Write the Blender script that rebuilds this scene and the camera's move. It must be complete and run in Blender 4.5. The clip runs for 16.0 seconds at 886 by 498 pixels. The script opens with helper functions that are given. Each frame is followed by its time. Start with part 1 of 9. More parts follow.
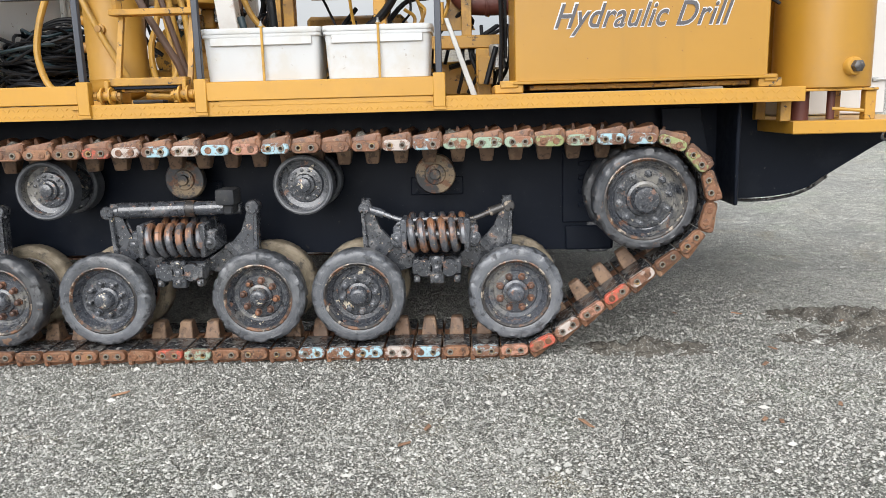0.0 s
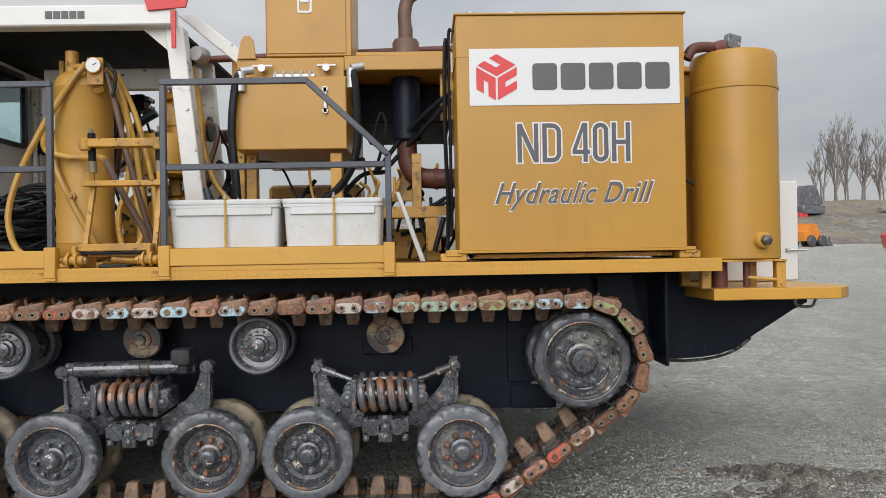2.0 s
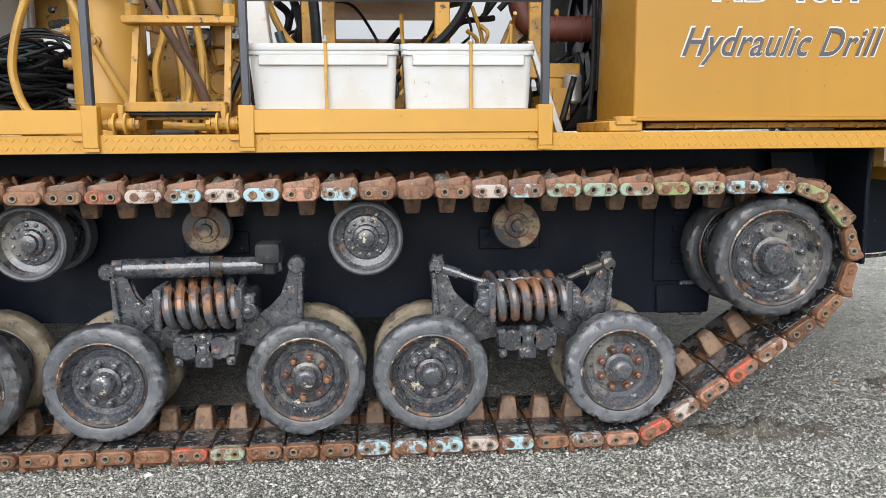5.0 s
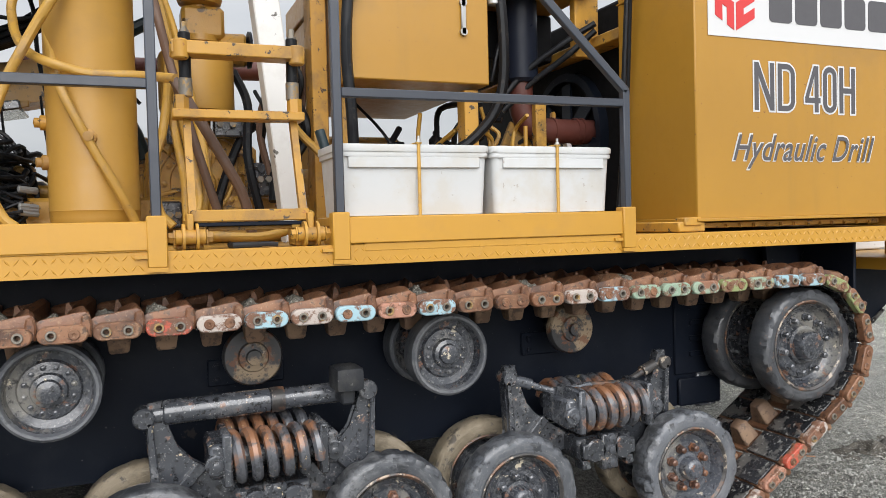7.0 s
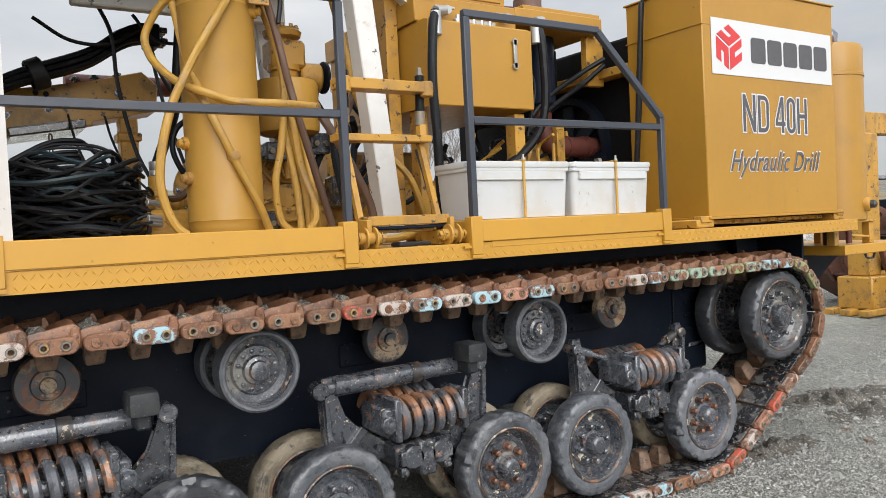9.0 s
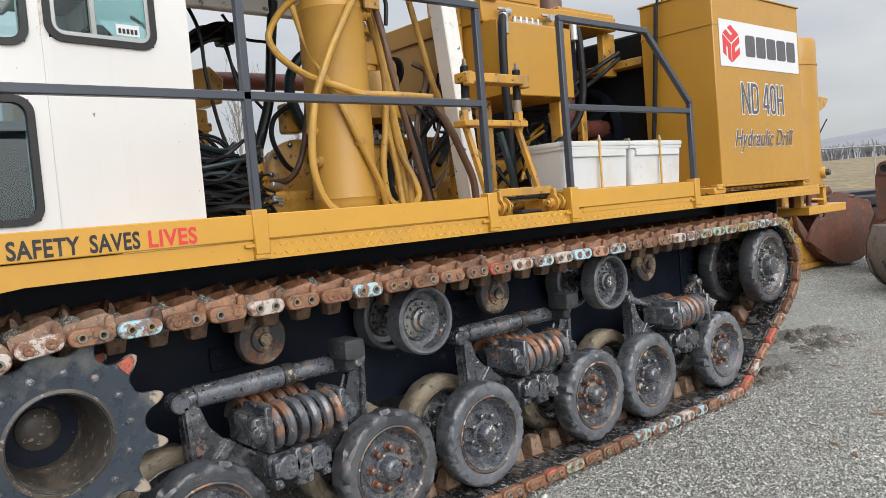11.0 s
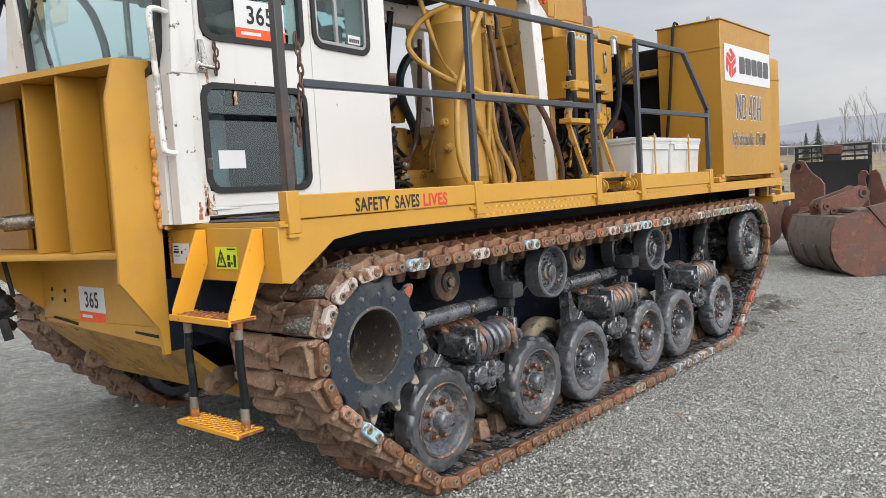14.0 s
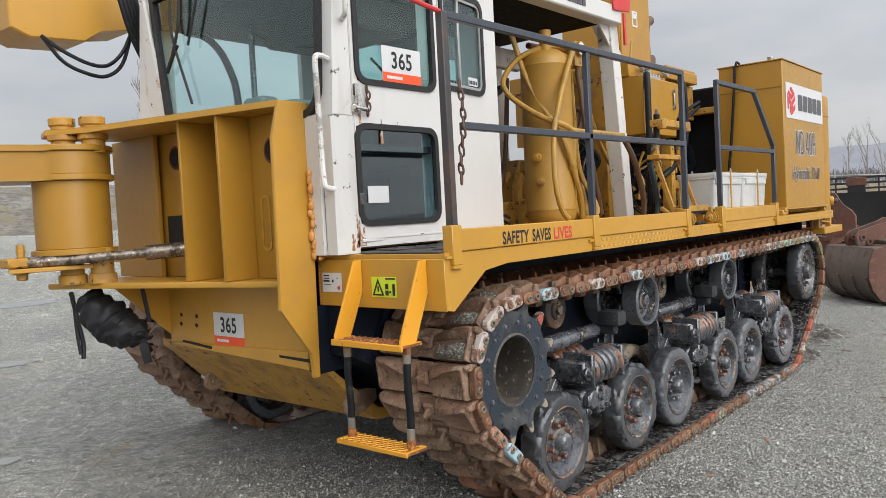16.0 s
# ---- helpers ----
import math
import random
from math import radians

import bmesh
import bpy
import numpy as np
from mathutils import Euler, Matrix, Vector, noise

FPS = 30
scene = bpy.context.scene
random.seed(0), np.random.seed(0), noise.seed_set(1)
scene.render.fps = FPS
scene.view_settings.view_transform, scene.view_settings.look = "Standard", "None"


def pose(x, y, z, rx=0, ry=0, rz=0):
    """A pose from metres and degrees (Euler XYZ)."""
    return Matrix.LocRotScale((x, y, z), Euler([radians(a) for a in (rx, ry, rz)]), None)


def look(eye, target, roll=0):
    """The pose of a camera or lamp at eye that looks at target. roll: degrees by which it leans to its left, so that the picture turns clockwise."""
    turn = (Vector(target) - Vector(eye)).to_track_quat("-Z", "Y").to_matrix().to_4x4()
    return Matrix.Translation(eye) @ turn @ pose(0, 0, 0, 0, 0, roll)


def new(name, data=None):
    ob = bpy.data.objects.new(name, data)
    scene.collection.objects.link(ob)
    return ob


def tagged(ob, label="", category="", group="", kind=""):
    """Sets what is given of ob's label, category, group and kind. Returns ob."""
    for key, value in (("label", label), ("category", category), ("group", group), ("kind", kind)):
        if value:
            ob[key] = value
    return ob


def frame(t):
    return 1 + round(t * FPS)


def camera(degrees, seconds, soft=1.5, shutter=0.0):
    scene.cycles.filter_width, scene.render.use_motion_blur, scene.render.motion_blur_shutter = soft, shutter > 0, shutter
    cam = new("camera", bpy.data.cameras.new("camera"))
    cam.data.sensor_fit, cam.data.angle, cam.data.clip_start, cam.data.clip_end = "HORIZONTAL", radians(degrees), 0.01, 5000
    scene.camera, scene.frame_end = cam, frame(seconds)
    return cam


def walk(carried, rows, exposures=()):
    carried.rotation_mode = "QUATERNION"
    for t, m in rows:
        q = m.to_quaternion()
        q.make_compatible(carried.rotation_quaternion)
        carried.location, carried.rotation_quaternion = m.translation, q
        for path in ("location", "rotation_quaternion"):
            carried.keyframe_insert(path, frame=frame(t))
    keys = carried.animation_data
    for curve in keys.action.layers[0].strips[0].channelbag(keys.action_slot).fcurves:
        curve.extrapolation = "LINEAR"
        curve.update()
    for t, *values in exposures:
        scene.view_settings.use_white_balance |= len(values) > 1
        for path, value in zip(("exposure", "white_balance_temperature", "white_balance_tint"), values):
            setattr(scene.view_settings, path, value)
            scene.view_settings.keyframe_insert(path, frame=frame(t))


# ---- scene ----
cam = camera(59.9, 16.0, soft=0.65)
METRES, EYE, TILT, LEAN, TURN = 8.8, 1.5, 0.0, 0.45, 2.03
ROWS = [
    (0.0, 0.0, 0.0, 0.0, -0.2, -10.9, 1.05),
    (0.5, 0.0019, -0.0218, 0.0022, -3.74, -8.8, 0.53),
    (1.0, 0.0079, -0.0283, 0.0052, -4.62, -4.38, 0.45),
    (1.5, 0.0078, -0.0296, 0.0077, -3.73, -1.27, 0.63),
    (2.0, 0.0068, -0.0287, 0.0088, -3.19, 0.41, 0.51),
    (2.5, 0.0049, -0.0266, 0.0076, -2.6, 0.48, 0.5),
    (3.0, -0.0064, -0.0187, 0.0046, -2.44, -1.37, 0.48),
    (3.5, -0.0216, 0.0009, 0.0011, -1.94, -4.12, 0.51),
    (3.7, -0.0272, 0.0156, 0.0008, -1.66, -5.16, 0.66),
    (5.8, -0.1590, 0.1468, 0.0024, -14.98, -8.52, -0.38),
    (6.0, -0.1741, 0.1585, 0.0047, -17.66, -7.22, -0.15),
    (6.5, -0.213, 0.174, 0.0111, -21.82, -3.89, 0.47),
    (7.0, -0.2508, 0.1727, 0.0095, -24.29, -1.71, 1.07),
    (7.5, -0.2843, 0.168, 0.0107, -26.32, -1.6, 1.93),
    (8.0, -0.3257, 0.1692, 0.01, -29.46, -2.15, 3.21),
    (8.5, -0.3673, 0.1649, 0.0091, -32.31, -1.99, 3.0),
    (8.7, -0.3831, 0.1626, 0.0096, -33.20, -1.69, 2.64),
    (10.8, -0.5491, 0.1827, 0.0092, -42.67, -2.83, 4.31),
    (11.0, -0.5646, 0.1878, 0.008, -43.2, -2.92, 4.33),
    (11.5, -0.6023, 0.1956, 0.008, -44.5, -3.26, 3.8),
    (12.0, -0.6383, 0.1958, 0.0088, -45.04, -3.63, 3.26),
    (12.5, -0.6743, 0.2031, 0.0087, -45.9, -3.79, 3.54),
    (13.0, -0.7102, 0.2088, 0.009, -47.38, -3.84, 3.28),
    (13.5, -0.7436, 0.2084, 0.0095, -48.8, -4.12, 2.84),
    (14.0, -0.776, 0.2231, 0.0083, -51.54, -4.16, 3.12),
    (14.5, -0.8071, 0.2424, 0.0102, -53.7, -3.71, 3.33),
    (15.0, -0.8328, 0.2525, 0.011, -53.9, -3.35, 2.89),
    (15.5, -0.8456, 0.2604, 0.0137, -53.21, -2.85, 2.9),
    (16.0, -0.8478, 0.268, 0.0168, -51.58, -2.21, 2.74),
]
walk(cam, [(t, pose(0, 0, EYE, TILT, LEAN, TURN) @ pose(METRES * x, METRES * y, METRES * z, 90 + pitch, roll, yaw)) for t, x, y, z, yaw, pitch, roll in ROWS],
     exposures=[(0.0, 0.46), (0.5, 0.38), (1.2, 0.12), (2.5, -0.06), (3.2, 0.04), (6.0, 0.50), (7.0, 0.30), (9.0, 0.30), (12.0, 0.28), (15.0, 0.24), (16.0, 0.12)])

# ---- sky and light ----
world = bpy.data.worlds.new("overcast_sky")
scene.world = world
world.use_nodes = True
wn, wl = world.node_tree.nodes, world.node_tree.links
wn.clear()
w_out, w_bg = wn.new("ShaderNodeOutputWorld"), wn.new("ShaderNodeBackground")
w_sky = wn.new("ShaderNodeTexSky")
w_sky.sky_type, w_sky.sun_disc = "NISHITA", False
w_sky.sun_elevation, w_sky.sun_rotation = radians(30), radians(192)
w_tc, w_sep = wn.new("ShaderNodeTexCoord"), wn.new("ShaderNodeSeparateXYZ")
w_up = wn.new("ShaderNodeMapRange")
w_up.inputs["From Min"].default_value, w_up.inputs["From Max"].default_value = 0.0, 1.0
w_up.inputs["To Min"].default_value, w_up.inputs["To Max"].default_value = 0.60, 1.62
w_map = wn.new("ShaderNodeMapping")
w_map.inputs["Scale"].default_value = (1.6, 1.6, 5.0)
w_noise = wn.new("ShaderNodeTexNoise")
w_noise.inputs["Scale"].default_value, w_noise.inputs["Detail"].default_value = 1.7, 5.0
w_ramp = wn.new("ShaderNodeValToRGB")
w_ramp.color_ramp.elements[0].position, w_ramp.color_ramp.elements[0].color = 0.30, (0.66, 0.70, 0.76, 1)
w_ramp.color_ramp.elements[1].position, w_ramp.color_ramp.elements[1].color = 0.68, (1.0, 1.0, 1.0, 1)
w_scale = wn.new("ShaderNodeVectorMath")
w_scale.operation = "SCALE"
w_dim = wn.new("ShaderNodeVectorMath")
w_dim.operation = "SCALE"
w_dim.inputs["Scale"].default_value = 0.09
w_mix = wn.new("ShaderNodeMix")
w_mix.data_type = "RGBA"
w_mix.inputs["Factor"].default_value = 0.93
wl.new(w_tc.outputs["Generated"], w_sep.inputs[0])
wl.new(w_sep.outputs["Z"], w_up.inputs["Value"])
wl.new(w_tc.outputs["Generated"], w_map.inputs["Vector"])
wl.new(w_map.outputs[0], w_noise.inputs["Vector"])
wl.new(w_noise.outputs["Fac"], w_ramp.inputs[0])
wl.new(w_ramp.outputs[0], w_scale.inputs[0])
w_side = wn.new("ShaderNodeMapRange")
w_side.inputs["From Min"].default_value, w_side.inputs["From Max"].default_value = -1.0, 0.45
w_side.inputs["To Min"].default_value, w_side.inputs["To Max"].default_value = 1.45, 0.84
w_both = wn.new("ShaderNodeMath")
w_both.operation = "MULTIPLY"
wl.new(w_sep.outputs["Y"], w_side.inputs["Value"])
wl.new(w_up.outputs[0], w_both.inputs[0])
wl.new(w_side.outputs[0], w_both.inputs[1])
wl.new(w_both.outputs[0], w_scale.inputs["Scale"])
wl.new(w_sky.outputs[0], w_dim.inputs[0])
wl.new(w_dim.outputs[0], w_mix.inputs["A"])
wl.new(w_scale.outputs[0], w_mix.inputs["B"])
wl.new(w_mix.outputs["Result"], w_bg.inputs["Color"])
w_bg.inputs["Strength"].default_value = 1.0
wl.new(w_bg.outputs[0], w_out.inputs[0])

sun = new("sun", bpy.data.lights.new("sun", "SUN"))
sun.data.energy, sun.data.angle, sun.data.color = 2.25, radians(55), (1.0, 0.985, 0.98)
sun.matrix_world = look((-4, -10, 8.2), (-1, 4, 0))


# ---- materials ----
def node_mat(name):
    m = bpy.data.materials.new(name)
    m.use_nodes = True
    n, l = m.node_tree.nodes, m.node_tree.links
    return m, n, l, n["Principled BSDF"]


def ramp(n, l, src, a, b, ca=0.0, cb=1.0):
    r = n.new("ShaderNodeMapRange")
    r.inputs["From Min"].default_value, r.inputs["From Max"].default_value = a, b
    r.inputs["To Min"].default_value, r.inputs["To Max"].default_value = ca, cb
    l.new(src, r.inputs["Value"])
    return r.outputs[0]


def blend(n, l, fac, a, b):
    m = n.new("ShaderNodeMix")
    m.data_type = "RGBA"
    for key, v in (("Factor", fac), ("A", a), ("B", b)):
        if isinstance(v, (tuple, list)):
            m.inputs[key].default_value = (*v, 1)
        elif isinstance(v, float):
            m.inputs[key].default_value = v
        else:
            l.new(v, m.inputs[key])
    return m.outputs["Result"]


def noise_of(n, l, vec, scale, detail=5.0, rough=0.55, stretch=None):
    if stretch:
        mp = n.new("ShaderNodeMapping")
        mp.inputs["Scale"].default_value = stretch
        l.new(vec, mp.inputs["Vector"])
        vec = mp.outputs[0]
    t = n.new("ShaderNodeTexNoise")
    t.inputs["Scale"].default_value, t.inputs["Detail"].default_value, t.inputs["Roughness"].default_value = scale, detail, rough
    l.new(vec, t.inputs["Vector"])
    return t.outputs["Fac"]


def place_of(n, l):
    """Object coordinates, shifted by each object's own random number."""
    tc, oi = n.new("ShaderNodeTexCoord"), n.new("ShaderNodeObjectInfo")
    mul = n.new("ShaderNodeMath")
    mul.operation = "MULTIPLY"
    mul.inputs[1].default_value = 37.0
    l.new(oi.outputs["Random"], mul.inputs[0])
    add = n.new("ShaderNodeVectorMath")
    l.new(tc.outputs["Object"], add.inputs[0])
    l.new(mul.outputs[0], add.inputs[1])
    return add.outputs[0], oi.outputs["Random"]


def surface(name, base, rough=0.5, metal=0.0, tint=0.12, dirt=None, dirt_at=(0.55, 0.8), dirt_amt=0.6, chip=None, chip_at=(0.66, 0.7),
            chip_scale=22.0, streak=None, streak_amt=0.35, bump=0.15, grain=160.0, big=1.3, island=0.0, vary=0.0, spec=0.5, coat=0.0,
            layers=(), rings=None, tips=None, coat_rough=0.25):
    """Paint or metal with stains, streaks and chips. layers: (scale, from, to, colour, roughness, amount) of noise
    patches, one over the other;
    rings: (colour, amount) of scuffs that run round the local y axis; tips: (colour, radius) of another tone beyond a
    radius, bare worn metal on the sprocket, a darker tread on RUBBER."""
    m, n, l, p = node_mat(name)
    vec, rnd = place_of(n, l)
    n_big, n_mid, n_fine = noise_of(n, l, vec, big), noise_of(n, l, vec, chip_scale, 6.0, 0.6), noise_of(n, l, vec, grain, 3.0)
    dark, light = tuple(c * (1 - tint) for c in base), tuple(min(1, c * (1 + tint)) for c in base)
    col = blend(n, l, ramp(n, l, n_big, 0.3, 0.7), dark, light)
    if vary:
        hs = n.new("ShaderNodeHueSaturation")
        l.new(ramp(n, l, rnd, 0, 1, 1 - vary, 1 + vary), hs.inputs["Value"])
        l.new(col, hs.inputs["Color"])
        col = hs.outputs[0]
    if dirt:
        n_dirt = noise_of(n, l, vec, big * 2.7, 8.0, 0.65)
        col = blend(n, l, ramp(n, l, n_dirt, dirt_at[0], dirt_at[1], 0, dirt_amt), col, dirt)
    if streak:
        n_str = noise_of(n, l, vec, 9.0, 6.0, 0.6, (1.0, 1.0, 0.09))
        col = blend(n, l, ramp(n, l, n_str, 0.56, 0.78, 0, streak_amt), col, streak)
    rgh = ramp(n, l, n_mid, 0.3, 0.7, rough - 0.08, rough + 0.1)
    if chip:
        fac = ramp(n, l, n_mid, chip_at[0], chip_at[1])
        col = blend(n, l, fac, col, chip)
    relief = blend(n, l, 0.45, n_fine, n_mid)

    def lay(fac, colour, roughness):
        nonlocal col, rgh
        col = blend(n, l, fac, col, colour)
        mx = n.new("ShaderNodeMix")
        l.new(fac, mx.inputs["Factor"])
        l.new(rgh, mx.inputs["A"])
        mx.inputs["B"].default_value = roughness
        rgh = mx.outputs["Result"]

    for scale, lo, hi, colour, roughness, amount in layers:
        f = noise_of(n, l, vec, scale, 9.0, 0.66)
        lay(ramp(n, l, f, 0.5 + (lo - 0.5) * 0.72, 0.5 + (hi - 0.5) * 0.72, 0, amount), colour, roughness)
    if rings or tips:
        tc = n.new("ShaderNodeTexCoord")
        sp, cb = n.new("ShaderNodeSeparateXYZ"), n.new("ShaderNodeCombineXYZ")
        l.new(tc.outputs["Object"], sp.inputs[0])
        flat = n.new("ShaderNodeCombineXYZ")
        l.new(sp.outputs["X"], flat.inputs["X"])
        l.new(sp.outputs["Z"], flat.inputs["Z"])
        ln = n.new("ShaderNodeVectorMath")
        ln.operation = "LENGTH"
        l.new(flat.outputs[0], ln.inputs[0])
        at = n.new("ShaderNodeMath")
        at.operation = "ARCTAN2"
        l.new(sp.outputs["Z"], at.inputs[0])
        l.new(sp.outputs["X"], at.inputs[1])
        l.new(ln.outputs["Value"], cb.inputs["X"])
        if tips:
            wob = n.new("ShaderNodeMath")
            wob.operation = "ADD"
            l.new(ln.outputs["Value"], wob.inputs[0])
            l.new(ramp(n, l, noise_of(n, l, vec, 22.0, 6.0, 0.65), 0.3, 0.7, -0.035, 0.035), wob.inputs[1])
            lay(ramp(n, l, wob.outputs[0], tips[1] - 0.006, tips[1] + 0.012, 0, 0.85), tips[0], 0.45)
        l.new(ramp(n, l, at.outputs[0], -3.2, 3.2, -0.16, 0.16), cb.inputs["Y"])
        l.new(rnd, cb.inputs["Z"])
        f = noise_of(n, l, cb.outputs[0], 75.0, 6.0, 0.7)
        if rings:
            lay(ramp(n, l, f, 0.50, 0.60, 0, rings[1]), rings[0], 0.6)
    l.new(col, p.inputs["Base Color"])
    l.new(rgh, p.inputs["Roughness"])
    p.inputs["Metallic"].default_value = metal
    p.inputs["Specular IOR Level"].default_value = spec
    p.inputs["Coat Weight"].default_value = coat
    p.inputs["Coat Roughness"].default_value = coat_rough
    b = n.new("ShaderNodeBump")
    b.inputs["Strength"].default_value, b.inputs["Distance"].default_value = bump, 0.004
    l.new(relief, b.inputs["Height"])
    l.new(b.outputs[0], p.inputs["Normal"])
    return m


YELLOW = surface("yellow_machine_paint", (0.485, 0.250, 0.029), 0.42, tint=0.07, streak=(0.33, 0.18, 0.04), streak_amt=0.2, bump=0.07, coat=0.15,
                 layers=((2.2, 0.55, 0.80, (0.36, 0.20, 0.05), 0.55, 0.5), (34, 0.76, 0.775, (0.16, 0.06, 0.025), 0.7, 0.85), (9, 0.80, 0.82, (0.10, 0.05, 0.03), 0.7, 0.8)))
YELLOW_WORN = surface("worn_yellow_paint", (0.455, 0.238, 0.034), 0.48, tint=0.14, streak=(0.2, 0.1, 0.03), bump=0.25,
                      layers=((5, 0.50, 0.66, (0.22, 0.13, 0.055), 0.7, 0.65), (19, 0.645, 0.66, (0.035, 0.032, 0.030), 0.6, 0.92), (45, 0.68, 0.72, (0.30, 0.12, 0.05), 0.7, 0.7)))
# Darkened copy of YELLOW; on the front mount's inner parts it paints in shade.
YELLOW_DARKENED = surface("darkened_yellow_paint", (0.385, 0.196, 0.021), 0.42, tint=0.07, streak=(0.25, 0.14, 0.03), streak_amt=0.25, bump=0.06, coat=0.12,
                     layers=((2.2, 0.55, 0.80, (0.29, 0.16, 0.04), 0.55, 0.5), (34, 0.76, 0.775, (0.16, 0.06, 0.025), 0.7, 0.85), (9, 0.80, 0.82, (0.10, 0.05, 0.03), 0.7, 0.8)))
YELLOW_DULL = surface("dull_brownish_yellow_paint", (0.40, 0.218, 0.036), 0.46, tint=0.08, streak=(0.28, 0.16, 0.04), streak_amt=0.3, bump=0.08,
                      layers=((2.2, 0.52, 0.75, (0.32, 0.185, 0.05), 0.55, 0.5), (34, 0.75, 0.765, (0.14, 0.06, 0.03), 0.7, 0.85)))
YELLOW_STEP = surface("orange_yellow_step_paint", (0.66, 0.30, 0.02), 0.45, tint=0.1, chip=(0.25, 0.07, 0.02), chip_at=(0.66, 0.7), bump=0.1)
GRIMY = surface("oily_yellow_casting", (0.42, 0.225, 0.038), 0.40, tint=0.22, bump=0.4, streak=(0.08, 0.055, 0.03), streak_amt=0.5,
                layers=((5, 0.52, 0.68, (0.14, 0.085, 0.03), 0.5, 0.65), (16, 0.62, 0.68, (0.03, 0.026, 0.022), 0.4, 0.85), (40, 0.66, 0.70, (0.45, 0.26, 0.06), 0.5, 0.6)))
TREADRUST = surface("rust_worn_tread", (0.30, 0.10, 0.025), 0.6, tint=0.25, bump=0.4,
                    layers=((12, 0.50, 0.60, (0.13, 0.045, 0.02), 0.75, 0.8), (30, 0.58, 0.64, (0.60, 0.26, 0.03), 0.5, 0.7)))
WELD = surface("rusty_weld_bead", (0.56, 0.25, 0.06), 0.5, tint=0.25, bump=0.3, layers=((14, 0.56, 0.64, (0.36, 0.14, 0.05), 0.7, 0.7),))
WHITE = surface("white_cab_paint", (0.615, 0.605, 0.585), 0.38, tint=0.03, dirt=(0.5, 0.46, 0.4), dirt_at=(0.6, 0.9), dirt_amt=0.4,
                chip=(0.14, 0.08, 0.05), chip_at=(0.70, 0.715), streak=(0.45, 0.36, 0.27), streak_amt=0.16, bump=0.04, coat=0.2)
WHITE_WORN = surface("worn_white_paint", (0.61, 0.60, 0.575), 0.5, tint=0.06, dirt=(0.35, 0.3, 0.25), dirt_at=(0.55, 0.8), dirt_amt=0.5,
                     streak=(0.30, 0.22, 0.16), streak_amt=0.3, bump=0.1,
                     layers=((12, 0.68, 0.70, (0.07, 0.06, 0.05), 0.7, 0.9), (3.5, 0.66, 0.76, (0.34, 0.15, 0.06), 0.7, 0.8)))
HULL = surface("black_hull_paint", (0.0085, 0.0115, 0.019), 0.36, tint=0.2, bump=0.10, spec=0.12,
               layers=((3.0, 0.52, 0.76, (0.018, 0.021, 0.028), 0.45, 0.5), (60, 0.75, 0.77, (0.26, 0.25, 0.23), 0.7, 0.7), (7, 0.72, 0.76, (0.05, 0.045, 0.04), 0.7, 0.6)))
STEEL = surface("grimy_black_steel", (0.060, 0.065, 0.075), 0.20, metal=0.1, tint=0.35, bump=0.8, grain=80, vary=0.35, coat=1.0, coat_rough=0.10,
                layers=((6, 0.52, 0.64, (0.21, 0.212, 0.216), 0.4, 0.48), (12, 0.64, 0.70, (0.21, 0.092, 0.048), 0.7, 0.75),
                        (40, 0.58, 0.64, (0.012, 0.013, 0.015), 0.15, 0.8), (95, 0.66, 0.70, (0.50, 0.50, 0.49), 0.5, 0.45), (24, 0.71, 0.73, (0.62, 0.50, 0.33), 0.6, 0.9)))
RIM = surface("black_wheel_rim", (0.052, 0.057, 0.068), 0.18, metal=0.1, tint=0.3, bump=0.5, grain=90, vary=0.4, coat=0.8, coat_rough=0.10, rings=((0.12, 0.122, 0.125), 0.4),
              layers=((4.5, 0.56, 0.68, (0.27, 0.252, 0.215), 0.5, 0.62), (16, 0.645, 0.69, (0.21, 0.092, 0.048), 0.7, 0.8),
                      (45, 0.58, 0.64, (0.010, 0.011, 0.014), 0.15, 0.75), (95, 0.66, 0.70, (0.48, 0.47, 0.45), 0.6, 0.45), (15, 0.69, 0.71, (0.66, 0.58, 0.44), 0.6, 0.9)))
RIMRUST = surface("rusty_rim_edge", (0.060, 0.056, 0.054), 0.4, metal=0.15, tint=0.3, bump=0.6, vary=0.25, coat=0.3, coat_rough=0.2,
                  layers=((7, 0.50, 0.60, (0.24, 0.115, 0.060), 0.7, 0.8), (34, 0.54, 0.60, (0.030, 0.027, 0.026), 0.4, 0.75), (22, 0.61, 0.65, (0.50, 0.42, 0.33), 0.7, 0.75)))
RUBBER = surface("worn_black_rubber", (0.096, 0.103, 0.116), 0.36, tint=0.25, bump=0.8, grain=55, vary=0.2, coat=0.35, coat_rough=0.25, rings=((0.20, 0.203, 0.207), 0.3), tips=((0.030, 0.032, 0.036), 0.277),
                 layers=((4, 0.50, 0.70, (0.19, 0.194, 0.20), 0.5, 0.55), (18, 0.61, 0.65, (0.028, 0.030, 0.034), 0.35, 0.75), (70, 0.66, 0.70, (0.34, 0.335, 0.32), 0.8, 0.4)))

# Darker copy of RUBBER for the idler and the front wheels.
RUBBERDARK = surface("darker_black_tyre_rubber", (0.044, 0.047, 0.053), 0.34, tint=0.3, bump=0.8, grain=55, coat=0.3, coat_rough=0.2, rings=((0.13, 0.13, 0.132), 0.3),
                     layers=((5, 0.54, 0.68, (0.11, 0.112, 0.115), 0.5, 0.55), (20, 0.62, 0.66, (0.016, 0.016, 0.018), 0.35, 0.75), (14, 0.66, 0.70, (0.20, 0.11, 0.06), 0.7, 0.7)))
